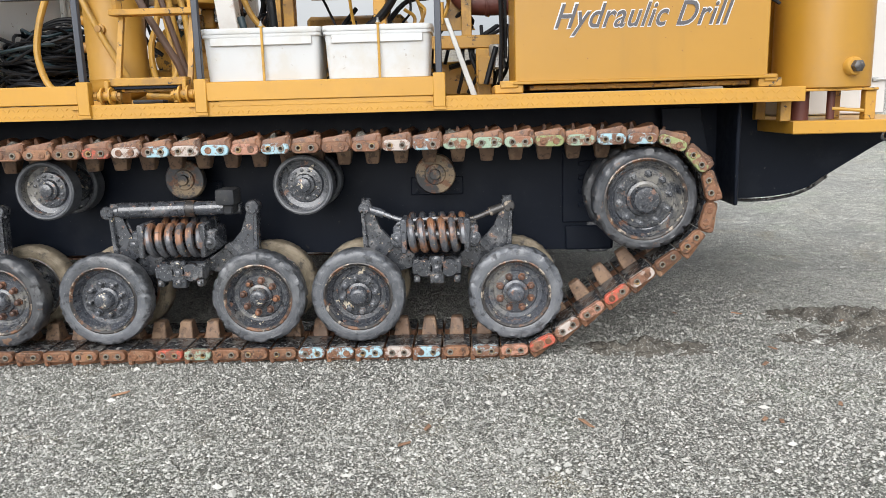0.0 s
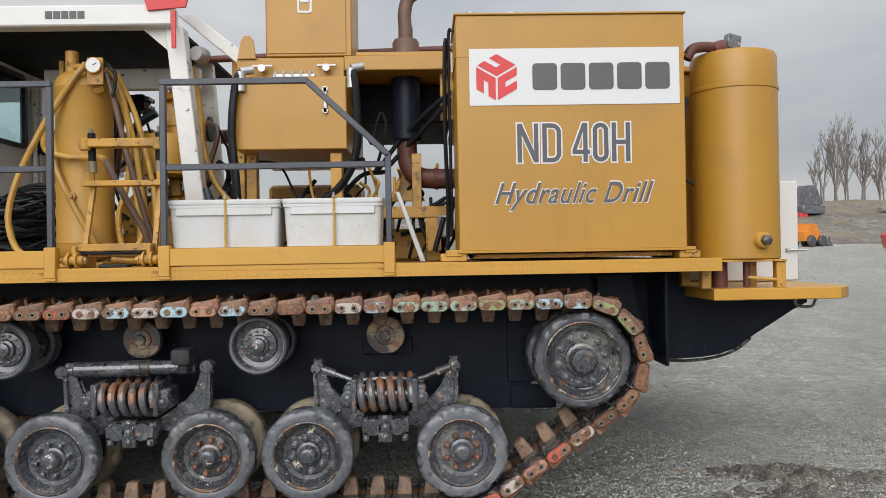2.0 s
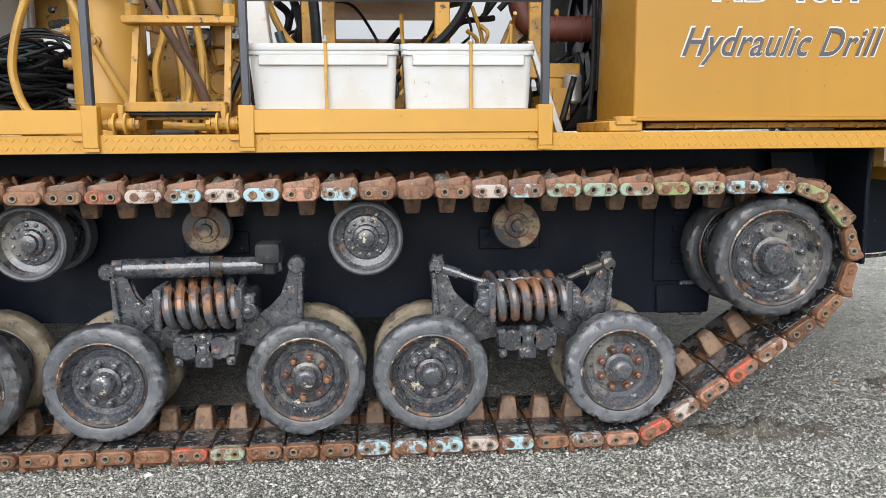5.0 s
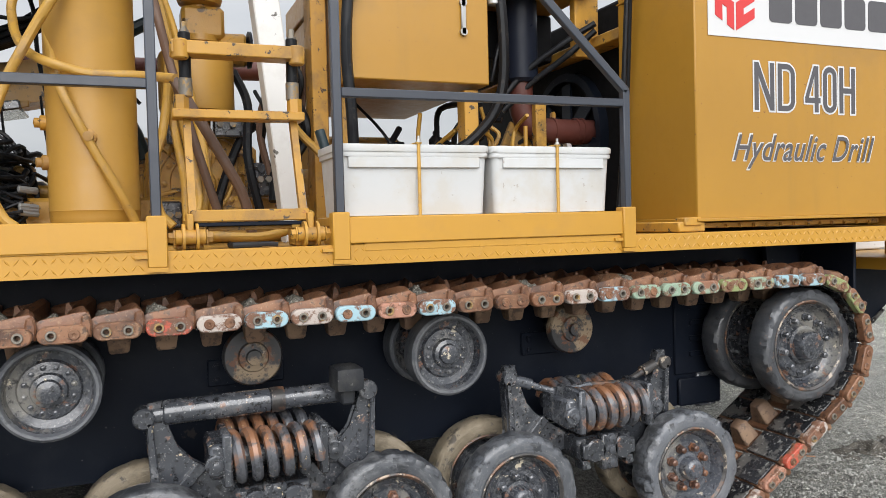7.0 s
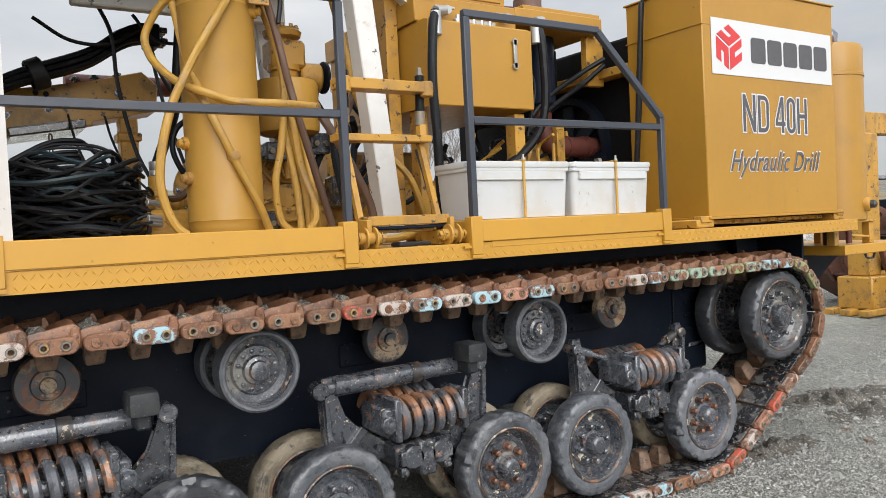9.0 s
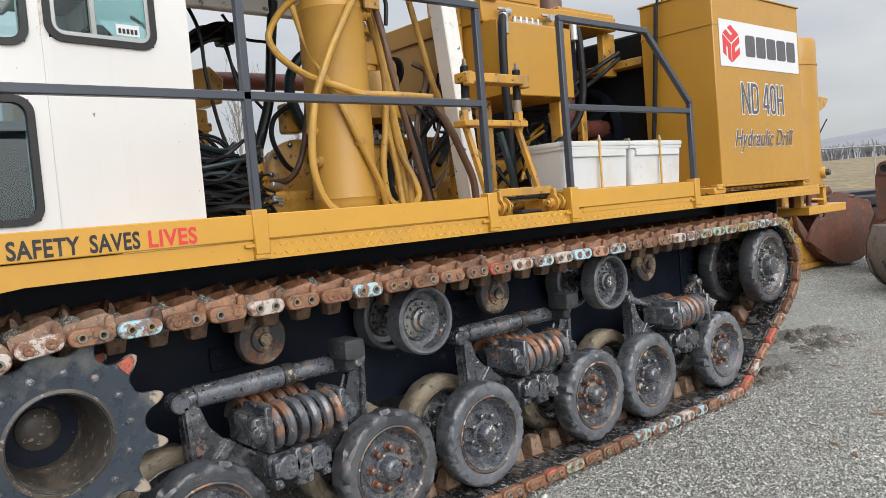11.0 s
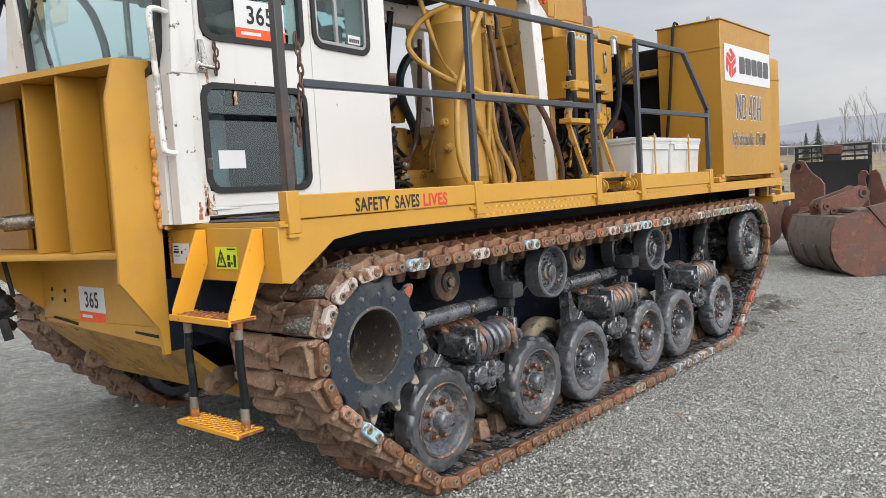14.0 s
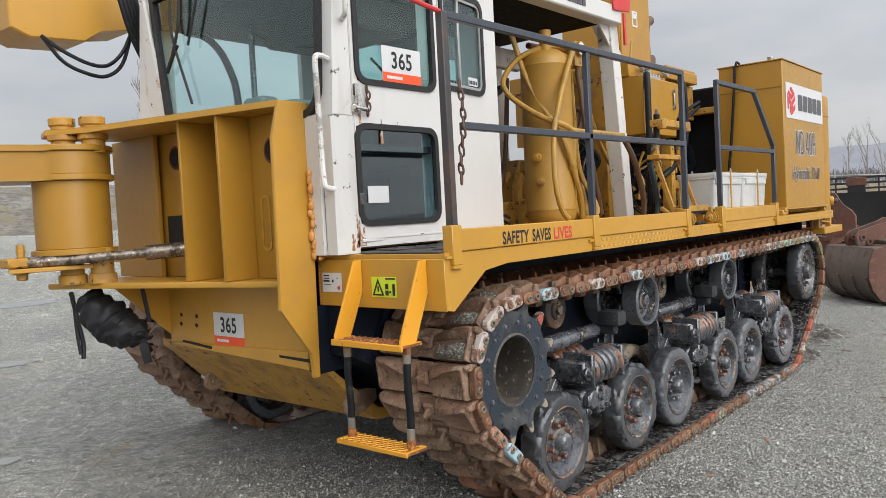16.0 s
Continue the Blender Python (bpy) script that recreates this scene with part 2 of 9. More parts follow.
HOSE = surface("black_hydraulic_hose", (0.009, 0.010, 0.012), 0.42, tint=0.2, bump=0.05, spec=0.22, layers=((20, 0.62, 0.68, (0.05, 0.045, 0.04), 0.7, 0.6),))
HOSE_TEAL = surface("dark_teal_hose", (0.012, 0.028, 0.035), 0.4, tint=0.2, bump=0.05)
HOSE_Y = surface("yellow_painted_hose", (0.46, 0.262, 0.046), 0.46, tint=0.12, bump=0.15, vary=0.15,
                 layers=((6, 0.52, 0.64, (0.26, 0.16, 0.07), 0.6, 0.6), (30, 0.72, 0.75, (0.025, 0.02, 0.018), 0.5, 0.9)))
HOSE_BR = surface("brown_stained_hose", (0.10, 0.055, 0.035), 0.5, tint=0.3, bump=0.15)
RUST = surface("rusty_cast_steel", (0.165, 0.074, 0.038), 0.42, metal=0.1, tint=0.3, bump=0.8, grain=110, vary=0.25, coat=0.12,
               layers=((6, 0.46, 0.66, (0.290, 0.150, 0.082), 0.7, 0.7), (11, 0.54, 0.68, (0.060, 0.032, 0.022), 0.35, 0.85), (17, 0.59, 0.66, (0.36, 0.225, 0.135), 0.85, 0.45), (34, 0.58, 0.64, (0.035, 0.024, 0.020), 0.35, 0.75), (80, 0.63, 0.68, (0.42, 0.27, 0.17), 0.85, 0.6)))
RUSTMUD = surface("rusty_pad_caked_with_tan_mud", (0.185, 0.105, 0.066), 0.6, tint=0.3, bump=0.9, grain=90, vary=0.2,
                  layers=((5, 0.47, 0.64, (0.28, 0.195, 0.128), 0.85, 0.7), (12, 0.56, 0.64, (0.12, 0.062, 0.036), 0.6, 0.8), (30, 0.60, 0.65, (0.06, 0.042, 0.032), 0.6, 0.7), (75, 0.62, 0.67, (0.45, 0.36, 0.27), 0.9, 0.6)))
RUSTLUG = surface("rusty_guide_lug", (0.17, 0.105, 0.068), 0.58, metal=0.1, tint=0.25, bump=0.7, vary=0.3,
                  layers=((9, 0.48, 0.58, (0.29, 0.19, 0.12), 0.8, 0.7), (30, 0.56, 0.62, (0.06, 0.04, 0.03), 0.5, 0.75)))
MUDPAD = surface("muddy_black_pad", (0.022, 0.023, 0.026), 0.22, tint=0.3, bump=1.0, vary=0.3, coat=0.4, coat_rough=0.15,
                 layers=((9, 0.54, 0.63, (0.15, 0.142, 0.13), 0.8, 0.7), (40, 0.60, 0.65, (0.33, 0.32, 0.30), 0.85, 0.7), (6, 0.64, 0.70, (0.17, 0.08, 0.045), 0.7, 0.45)))
RUSTPIPE = surface("dark_red_rusty_pipe", (0.10, 0.028, 0.020), 0.55, tint=0.3, dirt=(0.05, 0.02, 0.015), bump=0.2)
GRAVELPACK = surface("packed_gravel_on_track", (0.13, 0.120, 0.098), 0.9, tint=0.4, bump=1.0,
                     layers=((75, 0.47, 0.54, (0.05, 0.05, 0.042), 0.9, 0.85), (95, 0.56, 0.61, (0.34, 0.33, 0.29), 0.8, 0.8)))
RAIL = surface("blue_black_rail_paint", (0.036, 0.042, 0.056), 0.42, tint=0.12, dirt=(0.10, 0.09, 0.08), dirt_amt=0.3, chip=(0.16, 0.10, 0.07), chip_at=(0.75, 0.77), bump=0.06, coat=0.1)
RAILRUST = surface("rust_worn_rail", (0.050, 0.045, 0.045), 0.5, tint=0.2, dirt=(0.16, 0.08, 0.05), dirt_at=(0.45, 0.7), dirt_amt=0.75, bump=0.2)
PLASTIC = surface("white_plastic", (0.53, 0.54, 0.54), 0.38, tint=0.05, bump=0.05, streak=(0.50, 0.46, 0.38), streak_amt=0.4, layers=((4, 0.52, 0.68, (0.48, 0.45, 0.39), 0.5, 0.5), (30, 0.72, 0.75, (0.25, 0.2, 0.15), 0.6, 0.6)))
CHROME = surface("spotted_chrome", (0.62, 0.60, 0.57), 0.2, metal=1.0, tint=0.1, dirt=(0.3, 0.25, 0.2), dirt_at=(0.5, 0.6), dirt_amt=0.5, big=25, bump=0.1)
ZINC = surface("dull_zinc", (0.42, 0.42, 0.41), 0.4, metal=0.7, tint=0.15, bump=0.1)
GASKET = surface("black_window_gasket", (0.012, 0.012, 0.013), 0.55, tint=0.1, bump=0.03)
SIGNWHITE = surface("white_sign", (0.60, 0.60, 0.60), 0.4, tint=0.02, dirt=(0.6, 0.58, 0.55), dirt_amt=0.2, bump=0.02)
SIGNGREY = surface("dark_grey_lettering", (0.075, 0.072, 0.078), 0.45, tint=0.05, bump=0.02)
SIGNRED = surface("red_sign_paint", (0.55, 0.035, 0.035), 0.45, tint=0.06, bump=0.02)
TAGORANGE = surface("orange_red_tag_band", (0.80, 0.085, 0.02), 0.45, tint=0.04, bump=0.02)
BLACKPRINT = surface("black_print", (0.012, 0.012, 0.013), 0.5, tint=0.05, bump=0.01)
LIMEGREEN = surface("lime_warning_sticker", (0.58, 0.68, 0.03), 0.45, tint=0.05, bump=0.02)
# Seat's own dark; on engine bay and canopy roof this near-black paints shade.
SEAT_AND_SHADE = surface("dark_seat_and_painted_shade", (0.010, 0.010, 0.011), 0.7, tint=0.3, bump=0.1, spec=0.1)
ROPE = surface("black_rope_and_cloth", (0.009, 0.009, 0.011), 0.62, tint=0.3, bump=0.5)
CHAIN = surface("rusty_chain", (0.10, 0.055, 0.04), 0.6, metal=0.4, tint=0.3, bump=0.3)
LINKS = {"rust": RUST}
for key, c in (("red", (0.52, 0.085, 0.05)), ("salmon", (0.45, 0.22, 0.15)), ("pale", (0.50, 0.45, 0.41)), ("blue", (0.34, 0.56, 0.64)), ("green", (0.27, 0.40, 0.30)), ("lime", (0.25, 0.32, 0.13))):
    LINKS[key] = surface(key + "_marked_link", (0.19, 0.092, 0.055), 0.62, tint=0.25, bump=0.6, vary=0.15,
                         layers=((14, 0.44, 0.52, c, 0.55, 0.82), (24, 0.57, 0.61, (0.15, 0.075, 0.045), 0.7, 0.85), (90, 0.62, 0.66, (0.5, 0.45, 0.4), 0.7, 0.5)))
SPROCKET = surface("blue_black_sprocket", (0.034, 0.044, 0.058), 0.30, metal=0.2, tint=0.25, bump=0.25, tips=((0.40, 0.33, 0.25), 0.345),
                   layers=((5, 0.52, 0.66, (0.12, 0.115, 0.105), 0.6, 0.6), (14, 0.70, 0.73, (0.22, 0.11, 0.06), 0.7, 0.85), (90, 0.70, 0.74, (0.40, 0.38, 0.34), 0.7, 0.4)))
DRUM = surface("muddy_drum", (0.050, 0.043, 0.036), 0.42, tint=0.3, bump=0.5,
               layers=((4, 0.54, 0.68, (0.13, 0.105, 0.075), 0.8, 0.6), (20, 0.57, 0.62, (0.035, 0.03, 0.028), 0.6, 0.8), (40, 0.63, 0.67, (0.40, 0.32, 0.22), 0.8, 0.6)))
ROLLERMUD = surface("muddy_roller", (0.040, 0.040, 0.042), 0.42, metal=0.1, tint=0.3, bump=0.5,
                    layers=((5, 0.50, 0.57, (0.34, 0.255, 0.165), 0.85, 0.85), (16, 0.56, 0.62, (0.17, 0.07, 0.035), 0.7, 0.8), (40, 0.60, 0.65, (0.03, 0.028, 0.027), 0.5, 0.7)))

SPRING = surface("blue_grey_spring_steel", (0.095, 0.100, 0.112), 0.28, metal=0.15, tint=0.3, bump=0.4, vary=0.2, coat=0.6, coat_rough=0.14,
                 layers=((5, 0.46, 0.58, (0.30, 0.130, 0.055), 0.5, 0.85), (18, 0.58, 0.64, (0.03, 0.03, 0.032), 0.3, 0.75), (30, 0.68, 0.71, (0.60, 0.44, 0.22), 0.6, 0.85)))
REDPAINT = surface("worn_red_mark", (0.45, 0.09, 0.05), 0.5, tint=0.2, bump=0.3, layers=((30, 0.5, 0.56, (0.10, 0.07, 0.06), 0.5, 0.8),))
RUBBERMUD = surface("tan_muddy_tyre", (0.20, 0.165, 0.115), 0.75, tint=0.3, bump=0.9, grain=80, vary=0.2, rings=((0.34, 0.29, 0.22), 0.5),
                    layers=((5, 0.50, 0.62, (0.32, 0.265, 0.19), 0.85, 0.7), (12, 0.58, 0.64, (0.06, 0.055, 0.05), 0.6, 0.8)))
FERRULE = surface("dirty_ferrule", (0.20, 0.18, 0.15), 0.45, metal=0.4, tint=0.2, bump=0.2, layers=((20, 0.55, 0.62, (0.40, 0.24, 0.07), 0.6, 0.7),))
RUBBERPLAIN = surface("black_rubber_block", (0.026, 0.028, 0.032), 0.5, tint=0.25, bump=0.6, spec=0.25, layers=((6, 0.50, 0.66, (0.06, 0.059, 0.056), 0.7, 0.6), (60, 0.68, 0.72, (0.3, 0.29, 0.27), 0.8, 0.5)))
# Near-black for uncut holes: paints the shade inside them on discs and strips.
HOLESHADE = surface("painted_hole_shade", (0.012, 0.011, 0.010), 0.8, tint=0.2, bump=0.2)


def glass(name, tint, ior=1.45):
    m, n, l, p = node_mat(name)
    p.inputs["Base Color"].default_value = (*tint, 1)
    p.inputs["Transmission Weight"].default_value, p.inputs["Roughness"].default_value, p.inputs["IOR"].default_value = 1.0, 0.01, ior
    return m


GLASS = glass("teal_tinted_glass", (0.62, 0.86, 0.85))
GLASS_DARK = glass("dark_teal_tinted_glass", (0.30, 0.47, 0.52), 1.8)


def gravel_ground():
    m, n, l, p = node_mat("grey_gravel")
    tc = n.new("ShaderNodeTexCoord")
    vec = tc.outputs["Object"]
    v1 = n.new("ShaderNodeTexVoronoi")
    v1.inputs["Scale"].default_value, v1.inputs["Randomness"].default_value = 112.0, 1.0
    l.new(vec, v1.inputs["Vector"])
    v2 = n.new("ShaderNodeTexVoronoi")
    v2.inputs["Scale"].default_value = 170.0
    l.new(vec, v2.inputs["Vector"])
    sep = n.new("ShaderNodeSeparateColor")
    l.new(v1.outputs["Color"], sep.inputs[0])
    cr = n.new("ShaderNodeValToRGB")
    e = cr.color_ramp.elements
    e[0].position, e[0].color = 0.0, (0.15, 0.15, 0.143, 1)
    e[1].position, e[1].color = 1.0, (0.80, 0.80, 0.765, 1)
    for at, c in ((0.35, (0.335, 0.340, 0.315)), (0.65, (0.44, 0.443, 0.412)), (0.88, (0.56, 0.555, 0.52))):
        cr.color_ramp.elements.new(at).color = (*c, 1)
    l.new(sep.outputs[0], cr.inputs[0])
    fine = blend(n, l, ramp(n, l, v2.outputs["Distance"], 0.1, 0.6), (0.36, 0.360, 0.330), (0.10, 0.098, 0.088))
    col = blend(n, l, ramp(n, l, v1.outputs["Distance"], 0.34, 0.54), cr.outputs[0], fine)
    v3 = n.new("ShaderNodeTexVoronoi")
    v3.inputs["Scale"].default_value = 34.0
    l.new(vec, v3.inputs["Vector"])
    sep3 = n.new("ShaderNodeSeparateColor")
    l.new(v3.outputs["Color"], sep3.inputs[0])
    mid = noise_of(n, l, vec, 9.0, 8.0, 0.7)
    for src, lo, hi, dim, lift in ((sep3.outputs[0], 0.1, 0.9, 0.82, 1.18), (mid, 0.38, 0.62, 0.80, 1.18)):
        mm = n.new("ShaderNodeMix")
        mm.data_type, mm.blend_type = "RGBA", "MULTIPLY"
        mm.inputs["Factor"].default_value = 1.0
        l.new(col, mm.inputs["A"])
        l.new(ramp(n, l, src, lo, hi, dim, lift), mm.inputs["B"])
        col = mm.outputs["Result"]
    # dusty pale, brownish and greenish patches
    for scale, lo, hi, tone in ((1.3, 0.56, 0.66, (1.22, 1.22, 1.24)), (1.9, 0.58, 0.70, (1.00, 0.93, 0.82)), (0.8, 0.57, 0.68, (0.93, 0.99, 0.90)), (3.1, 0.60, 0.72, (0.86, 0.85, 0.83))):
        mm = n.new("ShaderNodeMix")
        mm.data_type, mm.blend_type = "RGBA", "MULTIPLY"
        l.new(ramp(n, l, noise_of(n, l, vec, scale, 6.0, 0.62), lo, hi, 0, 1), mm.inputs["Factor"])
        l.new(col, mm.inputs["A"])
        mm.inputs["B"].default_value = (*tone, 1)
        col = mm.outputs["Result"]
    big = noise_of(n, l, vec, 0.55, 7.0, 0.62)
    damp = blend(n, l, ramp(n, l, big, 0.38, 0.60), (1.00, 0.998, 0.980), (1.38, 1.375, 1.335))
    mx = n.new("ShaderNodeMix")
    mx.data_type, mx.blend_type = "RGBA", "MULTIPLY"
    mx.inputs["Factor"].default_value = 1.0
    l.new(col, mx.inputs["A"])
    l.new(damp, mx.inputs["B"])
    # dry gravel tone plus painted sky sheen over the open side, in uneven patches
    sx = n.new("ShaderNodeSeparateXYZ")
    l.new(vec, sx.inputs[0])
    wide = noise_of(n, l, vec, 0.9, 5.0, 0.6)
    edge = n.new("ShaderNodeMath")
    edge.operation = "MULTIPLY_ADD"
    edge.inputs[1].default_value = 5.0
    l.new(wide, edge.inputs[0])
    l.new(sx.outputs["Y"], edge.inputs[2])
    # dry also carries the sheen, put into the base colour
    dry = n.new("ShaderNodeMix")
    dry.data_type, dry.blend_type = "RGBA", "MULTIPLY"
    dry.inputs["Factor"].default_value = 1.0
    l.new(mx.outputs["Result"], dry.inputs["A"])
    l.new(ramp(n, l, edge.outputs[0], 7.4, 10.6, 1.0, 1.62), dry.inputs["B"])
    l.new(dry.outputs["Result"], p.inputs["Base Color"])
    l.new(ramp(n, l, big, 0.35, 0.6, 0.45, 0.8), p.inputs["Roughness"])
    b1 = n.new("ShaderNodeBump")
    b1.inputs["Strength"].default_value, b1.inputs["Distance"].default_value, b1.invert = 1.0, 0.028, True
    l.new(v1.outputs["Distance"], b1.inputs["Height"])
    b2 = n.new("ShaderNodeBump")
    b2.inputs["Strength"].default_value, b2.inputs["Distance"].default_value, b2.invert = 0.7, 0.006, True
    l.new(v2.outputs["Distance"], b2.inputs["Height"])
    l.new(b1.outputs[0], b2.inputs["Normal"])
    l.new(b2.outputs[0], p.inputs["Normal"])
    return m


def loose_stones():
    m, n, l, p = node_mat("loose_grey_stones")
    g = n.new("ShaderNodeNewGeometry")
    cr = n.new("ShaderNodeValToRGB")
    e = cr.color_ramp.elements
    e[0].position, e[0].color = 0.0, (0.25, 0.248, 0.228, 1)
    e[1].position, e[1].color = 1.0, (0.54, 0.538, 0.50, 1)
    cr.color_ramp.elements.new(0.5).color = (0.36, 0.358, 0.328, 1)
    cr.color_ramp.elements.new(0.9).color = (0.48, 0.468, 0.435, 1)
    l.new(g.outputs["Random Per Island"], cr.inputs[0])
    l.new(cr.outputs[0], p.inputs["Base Color"])
    p.inputs["Roughness"].default_value = 0.7
    return m


GRAVEL, STONES = gravel_ground(), loose_stones()

BARK = surface("grey_bark", (0.205, 0.180, 0.160), 0.9, tint=0.2, bump=0.3)
GRASS = surface("dry_grass_bank", (0.20, 0.165, 0.10), 0.9, tint=0.25, big=0.3, bump=0.5, layers=((0.15, 0.46, 0.56, (0.26, 0.19, 0.09), 0.9, 0.8), (0.7, 0.50, 0.58, (0.13, 0.10, 0.07), 0.9, 0.75), (2.5, 0.55, 0.62, (0.09, 0.085, 0.05), 0.9, 0.6)))
# Distance haze is mixed into this bluish grey base colour.
HAZEHILL = surface("haze_tinted_hill", (0.225, 0.235, 0.265), 1.0, tint=0.12, dirt=(0.18, 0.18, 0.195), dirt_amt=0.6, big=0.03, bump=0.0)

BUCKETRUST = surface("rusty_bucket_steel", (0.125, 0.052, 0.034), 0.55, metal=0.2, tint=0.3, bump=0.4, streak=(0.05, 0.028, 0.024), streak_amt=0.5,
                     layers=((2.5, 0.50, 0.62, (0.085, 0.060, 0.050), 0.6, 0.7), (9, 0.56, 0.64, (0.21, 0.085, 0.045), 0.7, 0.7), (30, 0.60, 0.66, (0.05, 0.035, 0.03), 0.6, 0.6)))

BUCKETGREY = surface("brown_grey_bucket_shell", (0.115, 0.088, 0.072), 0.45, metal=0.2, tint=0.2, bump=0.35, streak=(0.05, 0.035, 0.028), streak_amt=0.5,
                     layers=((2.5, 0.50, 0.62, (0.16, 0.13, 0.11), 0.6, 0.6), (8, 0.58, 0.66, (0.12, 0.05, 0.032), 0.7, 0.7)))



# ---- building blocks ----
def link_mesh(name, bm, material, smooth=40):
    me = bpy.data.meshes.new(name)
    bmesh.ops.recalc_face_normals(bm, faces=bm.faces)
    bm.to_mesh(me)
    bm.free()
    for f in me.polygons:
        f.use_smooth = True
    me.set_sharp_from_angle(angle=radians(smooth))
    me.materials.append(material)
    return me


def part(name, bm, material, parent, label="", smooth=40):
    ob = new(name, link_mesh(name, bm, material, smooth))
    ob.parent = parent
    if label:
        ob["label"] = label
    return ob


def pieces(name, bm, material, parent, label="", smooth=40):
    """Each loose piece of the bmesh as a part of its own; returns the first."""
    bm.verts.ensure_lookup_table()
    seen, first = set(), None
    for v0 in bm.verts:
        if v0 in seen:
            continue
        todo, group = [v0], []
        seen.add(v0)
        while todo:
            v = todo.pop()
            group.append(v)
            for e in v.link_edges:
                w = e.other_vert(v)
                if w not in seen:
                    seen.add(w)
                    todo.append(w)
        sub = bmesh.new()
        at = {v: sub.verts.new(v.co) for v in group}
        for f in {f for v in group for f in v.link_faces}:
            sub.faces.new([at[v] for v in f.verts])
        ob = part(name, sub, material, parent, label, smooth)
        first = first or ob
    bm.free()
    return first


def thing(name, label, category, group="", at=(0, 0, 0)):
    ob = new(name)
    ob.location = at
    ob.empty_display_size = 0.1
    return tagged(ob, label, category, group)


def again(ob, parent, m):
    """The same part, with its sub-parts, once more at the pose m."""
    o = ob.copy()
    scene.collection.objects.link(o)
    o.parent, o.matrix_basis = parent, m
    for ch in ob.children:
        again(ch, o, ch.matrix_basis.copy())
    return o


def box(bm, x0, x1, y0, y1, z0, z1, bevel=0.0, m=None, seg=1):
    r = bmesh.ops.create_cube(bm, size=1.0)
    vs = r["verts"]
    for v in vs:
        v.co = Vector(((x0 + x1) / 2 + v.co.x * (x1 - x0), (y0 + y1) / 2 + v.co.y * (y1 - y0), (z0 + z1) / 2 + v.co.z * (z1 - z0)))
    if m is not None:
        for v in vs:
            v.co = m @ v.co
    if bevel:
        es = list({e for v in vs for e in v.link_edges})
        bmesh.ops.bevel(bm, geom=es, offset=bevel, segments=seg, affect="EDGES", profile=0.6)
    return bm


def frame_of(d):
    d = Vector(d).normalized()
    u = d.orthogonal().normalized() if abs(d.z) > 0.99 else d.cross(Vector((0, 0, 1))).normalized()
    return u, d.cross(u).normalized(), d


def lathe(bm, rows, origin, axis=(0, 1, 0), seg=28):
    """rows of (radius, distance along the axis); a radius of 0 closes the end."""
    u, v, d = frame_of(axis)
    o, rings = Vector(origin), []
    for r, h in rows:
        c = o + d * h
        if r <= 1e-6:
            rings.append([bm.verts.new(c)])
        else:
            rings.append([bm.verts.new(c + (u * math.cos(a) + v * math.sin(a)) * r) for a in (2 * math.pi * i / seg for i in range(seg))])
    for a, b in zip(rings, rings[1:]):
        for i in range(seg):
            j = (i + 1) % seg
            if len(a) == 1 and len(b) == 1:
                continue
            if len(a) == 1:
                bm.faces.new((a[0], b[i], b[j]))
            elif len(b) == 1:
                bm.faces.new((a[i], a[j], b[0]))
            else:
                bm.faces.new((a[i], a[j], b[j], b[i]))
    return bm


def rod(bm, a, b, r, r2=None, seg=14, ease=0.0):
    a, b = Vector(a), Vector(b)
    h = (b - a).length
    r2 = r if r2 is None else r2
    e = min(ease, h / 3)
    rows = [(0, 0), (r - e, 0), (r, e), (r2, h - e), (r2 - e, h), (0, h)] if e else [(0, 0), (r, 0), (r2, h), (0, h)]
    return lathe(bm, rows, a, b - a, seg)


def tube(bm, pts, r, seg=8, steps=6, caps=True, taper=None):
    """A bent pipe through the points."""
    P = [Vector(p) for p in pts]
    line = []
    if steps > 1 and len(P) > 2:
        Q = [P[0] * 2 - P[1]] + P + [P[-1] * 2 - P[-2]]
        for i in range(1, len(Q) - 2):
            for k in range(steps):
                t = k / steps
                a, b, c, d = Q[i - 1], Q[i], Q[i + 1], Q[i + 2]
                line.append(0.5 * ((2 * b) + (c - a) * t + (2 * a - 5 * b + 4 * c - d) * t * t + (3 * b - a - 3 * c + d) * t ** 3))
        line.append(P[-1])
    else:
        line = P
    up, rings = None, []
    for i, p in enumerate(line):
        d = (line[min(i + 1, len(line) - 1)] - line[max(i - 1, 0)]).normalized()
        if up is None:
            up = d.orthogonal().normalized()
        up = (up - d * up.dot(d)).normalized()
        w = d.cross(up)
        rr = r if taper is None else r + (taper - r) * i / (len(line) - 1)
        rings.append([bm.verts.new(p + (up * math.cos(a) + w * math.sin(a)) * rr) for a in (2 * math.pi * k / seg for k in range(seg))])
    for a, b in zip(rings, rings[1:]):
        for i in range(seg):
            j = (i + 1) % seg
            bm.faces.new((a[i], a[j], b[j], b[i]))
    if caps:
        bm.faces.new(rings[0][::-1])
        bm.faces.new(rings[-1])
    return bm


